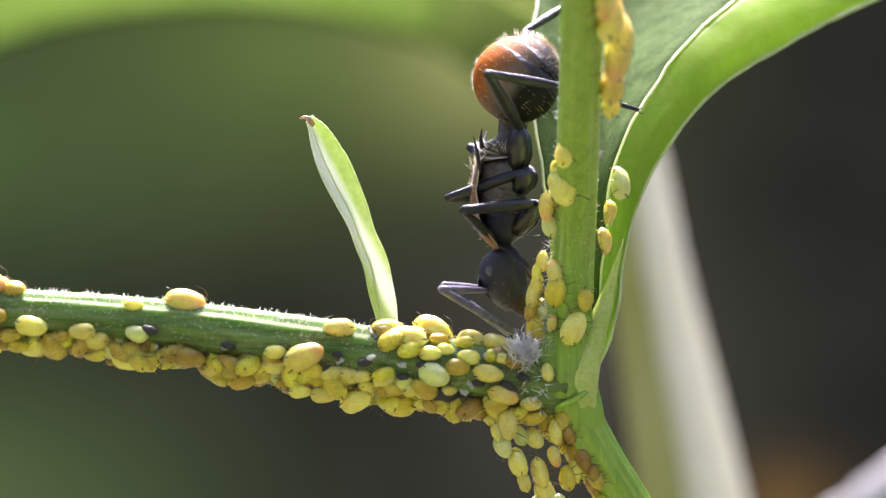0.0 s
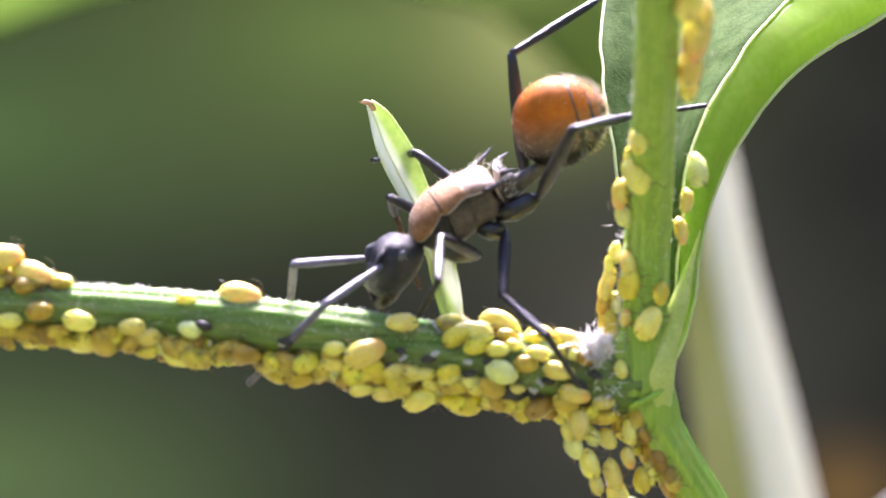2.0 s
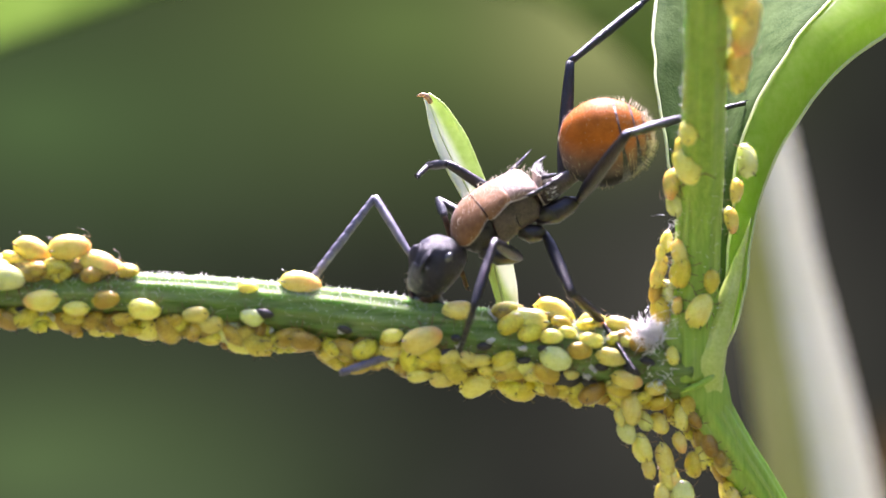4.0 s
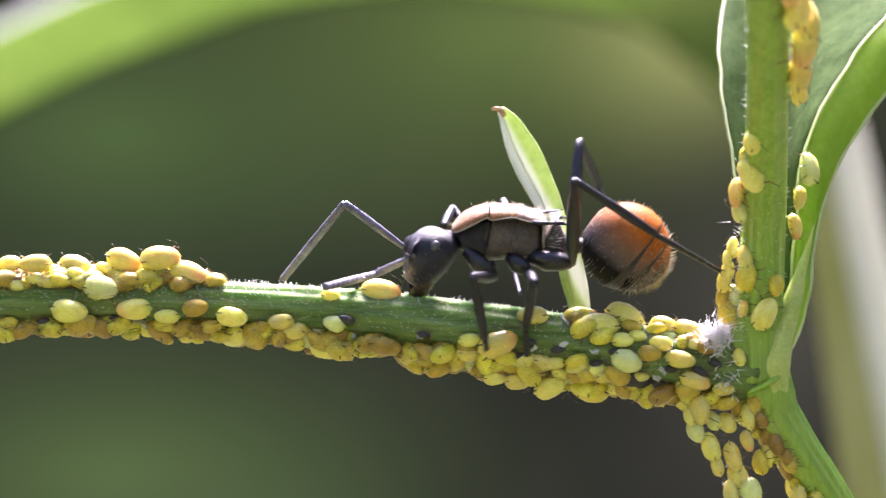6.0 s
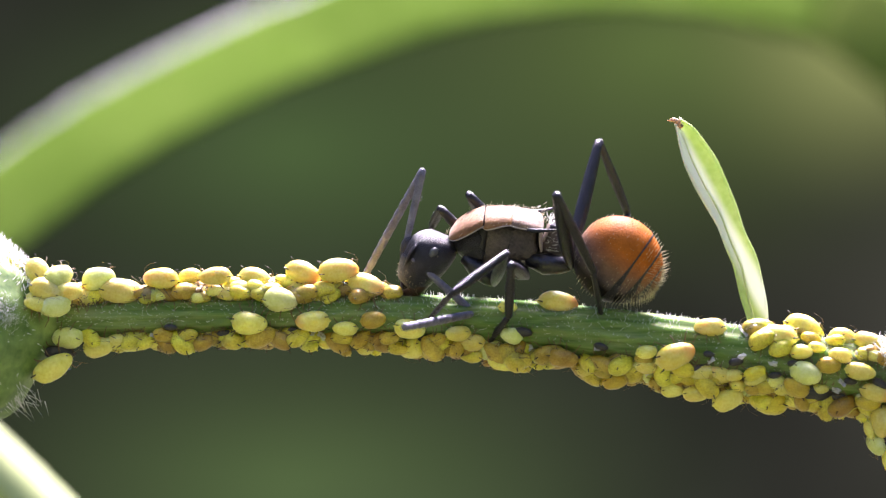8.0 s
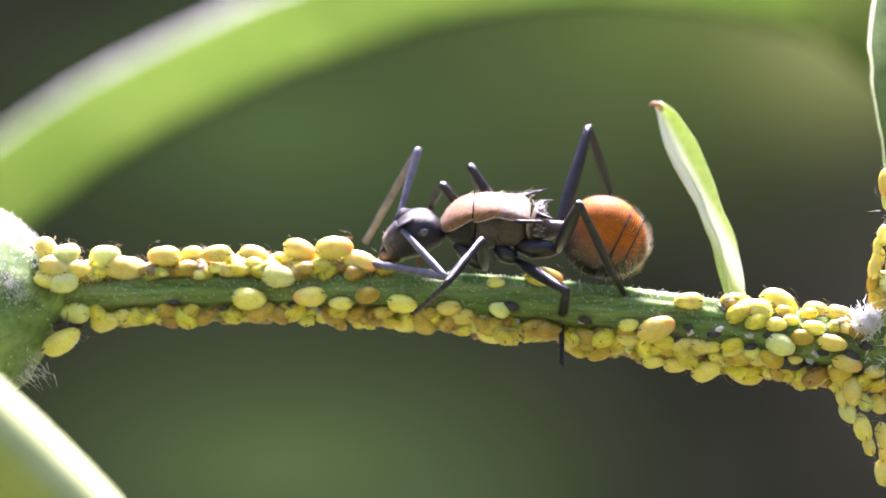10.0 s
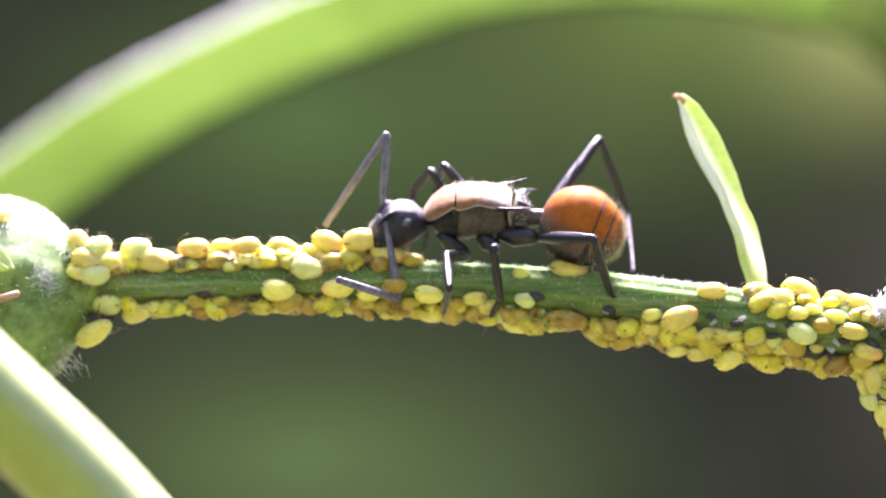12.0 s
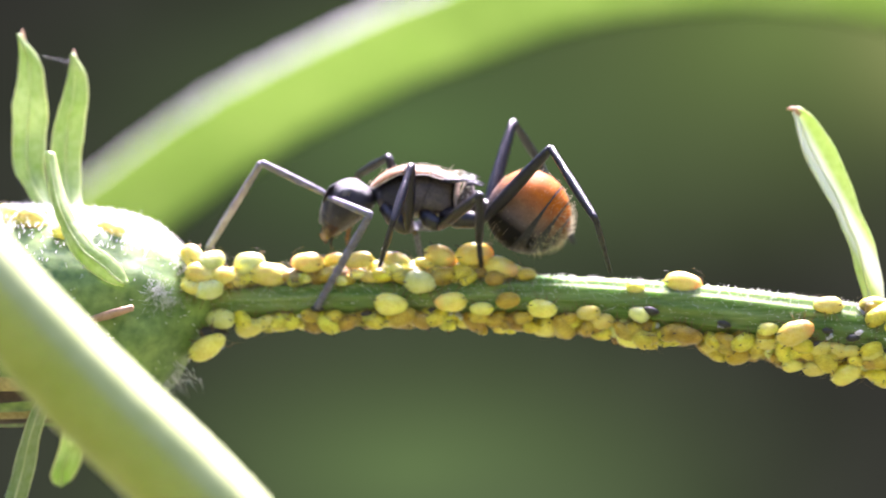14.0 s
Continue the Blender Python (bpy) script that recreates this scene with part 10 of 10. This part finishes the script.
    walk(parts["right scape"], [
        (0, at(1.32, -.42, .86, 0, -25.4, 101.9)), (.25, at(1.32, -.42, .86, 4.5, -17.5, 91.5)), (.5, at(1.32, -.42, .86, 7.2, -9.7, 82.5)),
        (.75, at(1.32, -.42, .86, 8.8, 1.1, 73.1)), (1, at(1.32, -.42, .86, 8.6, 3, 66.9)), (1.25, at(1.32, -.42, .86, 16, -54.9, 70.5)),
        (1.5, at(1.32, -.42, .86, -147.7, -72, -114.8)), (1.75, at(1.32, -.42, .86, 127.6, -74, -26.5)), (2, at(1.32, -.42, .86, 97.9, -55.6, 7.1)),
        (2.25, at(1.32, -.42, .86, -163.2, -48.4, -90)), (2.5, at(1.32, -.42, .86, -131.5, 4, -130.8)),
        (2.75, at(1.32, -.42, .86, -131.9, 4.5, -134.7)), (3, at(1.32, -.42, .86, -131.8, -1.4, -134.8)),
        (3.25, at(1.32, -.42, .86, -131.7, -3.4, -135.9)), (3.5, at(1.32, -.42, .86, -131.8, -1.5, -134.1)),
        (3.75, at(1.32, -.42, .86, -132.7, -5.4, -124.3)), (4, at(1.32, -.42, .86, -135.3, -18.1, -111.8)),
        (4.25, at(1.32, -.42, .86, -136.9, -24.4, -107.1)), (4.5, at(1.32, -.42, .86, -136, -22.9, -109.3)),
        (4.75, at(1.32, -.42, .86, -138.1, -28.2, -104.4)), (5, at(1.32, -.42, .86, -145.3, -35.8, -91.1)),
        (5.25, at(1.32, -.42, .86, -149.6, -35.6, -84.1)), (5.5, at(1.32, -.42, .86, -149.2, -35.4, -84.7)),
        (5.75, at(1.32, -.42, .86, -149.6, -57.1, -81.4)), (6, at(1.32, -.42, .86, -154.6, -86.7, -72.5)),
        (6.25, at(1.32, -.42, .86, 36.1, -64.4, 100.4)), (6.5, at(1.32, -.42, .86, 32.6, -48.2, 105.5)),
        (6.75, at(1.32, -.42, .86, -43, -72.1, -163.9)), (7, at(1.32, -.42, .86, -84.2, -39, -111)), (7.25, at(1.32, -.42, .86, -51.9, -45.3, -152.2)),
        (7.5, at(1.32, -.42, .86, -13.7, -34.9, 160.4)), (7.75, at(1.32, -.42, .86, -22.3, -30.5, 176.1)),
        (8, at(1.32, -.42, .86, -31.5, -26.9, -163.1)), (8.25, at(1.32, -.42, .86, -31.9, -28.4, -162.4)),
        (8.5, at(1.32, -.42, .86, -34.1, -26.6, -157.4)), (8.75, at(1.32, -.42, .86, -36.9, -21.9, -150.6)),
        (9, at(1.32, -.42, .86, -39.2, -27.1, -145)), (9.25, at(1.32, -.42, .86, -39.8, -37.3, -144.8)), (9.5, at(1.32, -.42, .86, -40, -32.8, -144.6)),
        (9.75, at(1.32, -.42, .86, -43.7, -23, -137.3)), (10, at(1.32, -.42, .86, -47.5, -23.6, -126.6)),
        (10.25, at(1.32, -.42, .86, -49.7, -27.9, -121.6)), (10.5, at(1.32, -.42, .86, -48.8, -26.9, -123.5)),
        (10.75, at(1.32, -.42, .86, -47.9, -24.3, -125.8)), (11, at(1.32, -.42, .86, -46.9, -25.5, -128.1)),
        (11.25, at(1.32, -.42, .86, -53.6, -42.1, -118.1)), (11.5, at(1.32, -.42, .86, -64.6, -56.8, -105.1)),
        (11.75, at(1.32, -.42, .86, -47.3, -57.9, -125.1)), (12, at(1.32, -.42, .86, -37.1, -48.4, -137.9)),
        (12.25, at(1.32, -.42, .86, -50.9, -21.8, -118.1)), (12.5, at(1.32, -.42, .86, -54.2, -2.8, -100.9)),
        (12.75, at(1.32, -.42, .86, -66.2, -31.9, -76.3)), (13, at(1.32, -.42, .86, -108.6, -59.2, -30)),
        (13.25, at(1.32, -.42, .86, -100.1, -60.1, -39.9)), (13.5, at(1.32, -.42, .86, -86.2, -58.3, -56.2)),
        (13.75, at(1.32, -.42, .86, -107.3, -64.6, -33.1)), (14, at(1.32, -.42, .86, -146.8, -63.6, 9)),])
    walk(parts["right flagellum"], [
        (0, at(.8, 2.06, 2.06, 0, 18.1, -58.2)), (.25, at(1.25, 2.25, 1.7, -3.3, 13.7, -68.8)), (.5, at(1.68, 2.32, 1.33, -5, 8.9, -76.2)),
        (.75, at(2.13, 2.26, .8, -5.1, 2.5, -76.7)), (1, at(2.42, 2.15, .71, -4.8, -.8, -70.6)), (1.25, at(1.86, 1.1, 3.15, -4.7, 5.2, -45.8)),
        (1.5, at(.96, -1.21, 3.52, -2.8, 14.5, -26.2)), (1.75, at(2.01, -.76, 3.55, -8.7, 31.8, -49.4)), (2, at(2.89, -.22, 3.17, -21, 38.9, -73.5)),
        (2.25, at(1.32, -2.28, 2.95, 18.5, 16.6, -16.9)), (2.5, at(-.51, -2.53, .67, 25.1, -19.8, 33.5)), (2.75, at(-.64, -2.4, .64, 23.1, -10, 40.5)),
        (3, at(-.65, -2.41, .93, 23.7, 2.6, 40)), (3.25, at(-.69, -2.36, 1.02, 23.7, 1.3, 41.4)), (3.5, at(-.63, -2.43, .93, 23.5, 4.9, 35.4)),
        (3.75, at(-.25, -2.72, 1.12, 21.7, 3.1, 21.3)), (4, at(.33, -2.89, 1.73, 21.2, -6.5, 9.8)), (4.25, at(.57, -2.86, 2.02, 21.9, -9.4, 3.5)),
        (4.5, at(.47, -2.85, 1.95, 22.8, -2.3, -2.4)), (4.75, at(.7, -2.81, 2.18, 22.9, -3.8, -11.5)), (5, at(1.28, -2.69, 2.5, 23.6, -10.8, -21.3)),
        (5.25, at(1.56, -2.69, 2.49, 24.8, -10.9, -28.6)), (5.5, at(1.53, -2.69, 2.48, 25.1, -9.7, -30)), (5.75, at(1.55, -1.92, 3.21, 26, 1.1, -34.5)),
        (6, at(1.37, -.57, 3.66, 26.2, 12.3, -37.6)), (6.25, at(1.1, .77, 3.39, 25.5, 4.4, -42.2)), (6.5, at(.82, 1.38, 2.95, 25.9, -3.4, -39.2)),
        (6.75, at(.49, -.66, 3.52, 16.3, 6.2, 9.2)), (7, at(.54, -2.45, 2.62, 17.5, 15.3, 48.7)), (7.25, at(-.42, -1.34, 2.85, 8, 25.2, 19.3)),
        (7.5, at(-.84, .35, 2.46, -10.4, 24.4, -23)), (7.75, at(-1.09, -.25, 2.28, -8.5, 22.1, -18.3)), (8, at(-1.07, -1.14, 2.12, -4.2, 21, -7.3)),
        (8.25, at(-1.03, -1.17, 2.19, -4.3, 20.6, -7.5)), (8.5, at(-.99, -1.38, 2.11, -5.4, 22.6, -10.7)),
        (8.75, at(-.94, -1.69, 1.91, -5.4, 28.5, -10.5)), (9, at(-.72, -1.85, 2.13, -2.8, 29.8, -5)), (9.25, at(-.5, -1.71, 2.56, 1.2, 29, 3)),
        (9.5, at(-.6, -1.78, 2.38, 3.1, 37.7, 6.8)), (9.75, at(-.57, -2.17, 1.96, -.2, 45.3, 1.4)), (10, at(-.21, -2.48, 1.98, -3.2, 43.5, -2.9)),
        (10.25, at(.02, -2.53, 2.17, -2.2, 42.8, -1.4)), (10.5, at(-.06, -2.5, 2.13, 0, 45.8, 1.8)), (10.75, at(-.17, -2.49, 2.01, 2.8, 42.8, 5.8)),
        (11, at(-.24, -2.41, 2.07, 5.6, 39, 9.9)), (11.25, at(.34, -2.25, 2.74, 7.9, 42.4, 13.5)), (11.5, at(.92, -1.9, 3.2, 8.3, 45.5, 14)),
        (11.75, at(.46, -1.64, 3.23, -1.3, 41.8, .7)), (12, at(-.06, -1.67, 2.95, -4.5, 34.7, -4)), (12.25, at(.1, -2.71, 1.9, 13.5, 24, 27.5)),
        (12.5, at(.79, -3.17, 1, 21, 7.8, 47.5)), (12.75, at(1.88, -2.73, 2.34, 15.9, -8.6, 17.5)), (13, at(2.56, -1.14, 3.26, 18.8, -16, -14.8)),
        (13.25, at(2.39, -1.31, 3.29, 13.1, -4.4, 4.5)), (13.5, at(2.14, -1.64, 3.24, 11.4, 11.2, 24.7)),
        (13.75, at(2.33, -1.08, 3.39, 7.1, 16.8, 5.3)), (14, at(2.55, -.22, 3.37, -2.8, 16.6, -27)),])


motions()
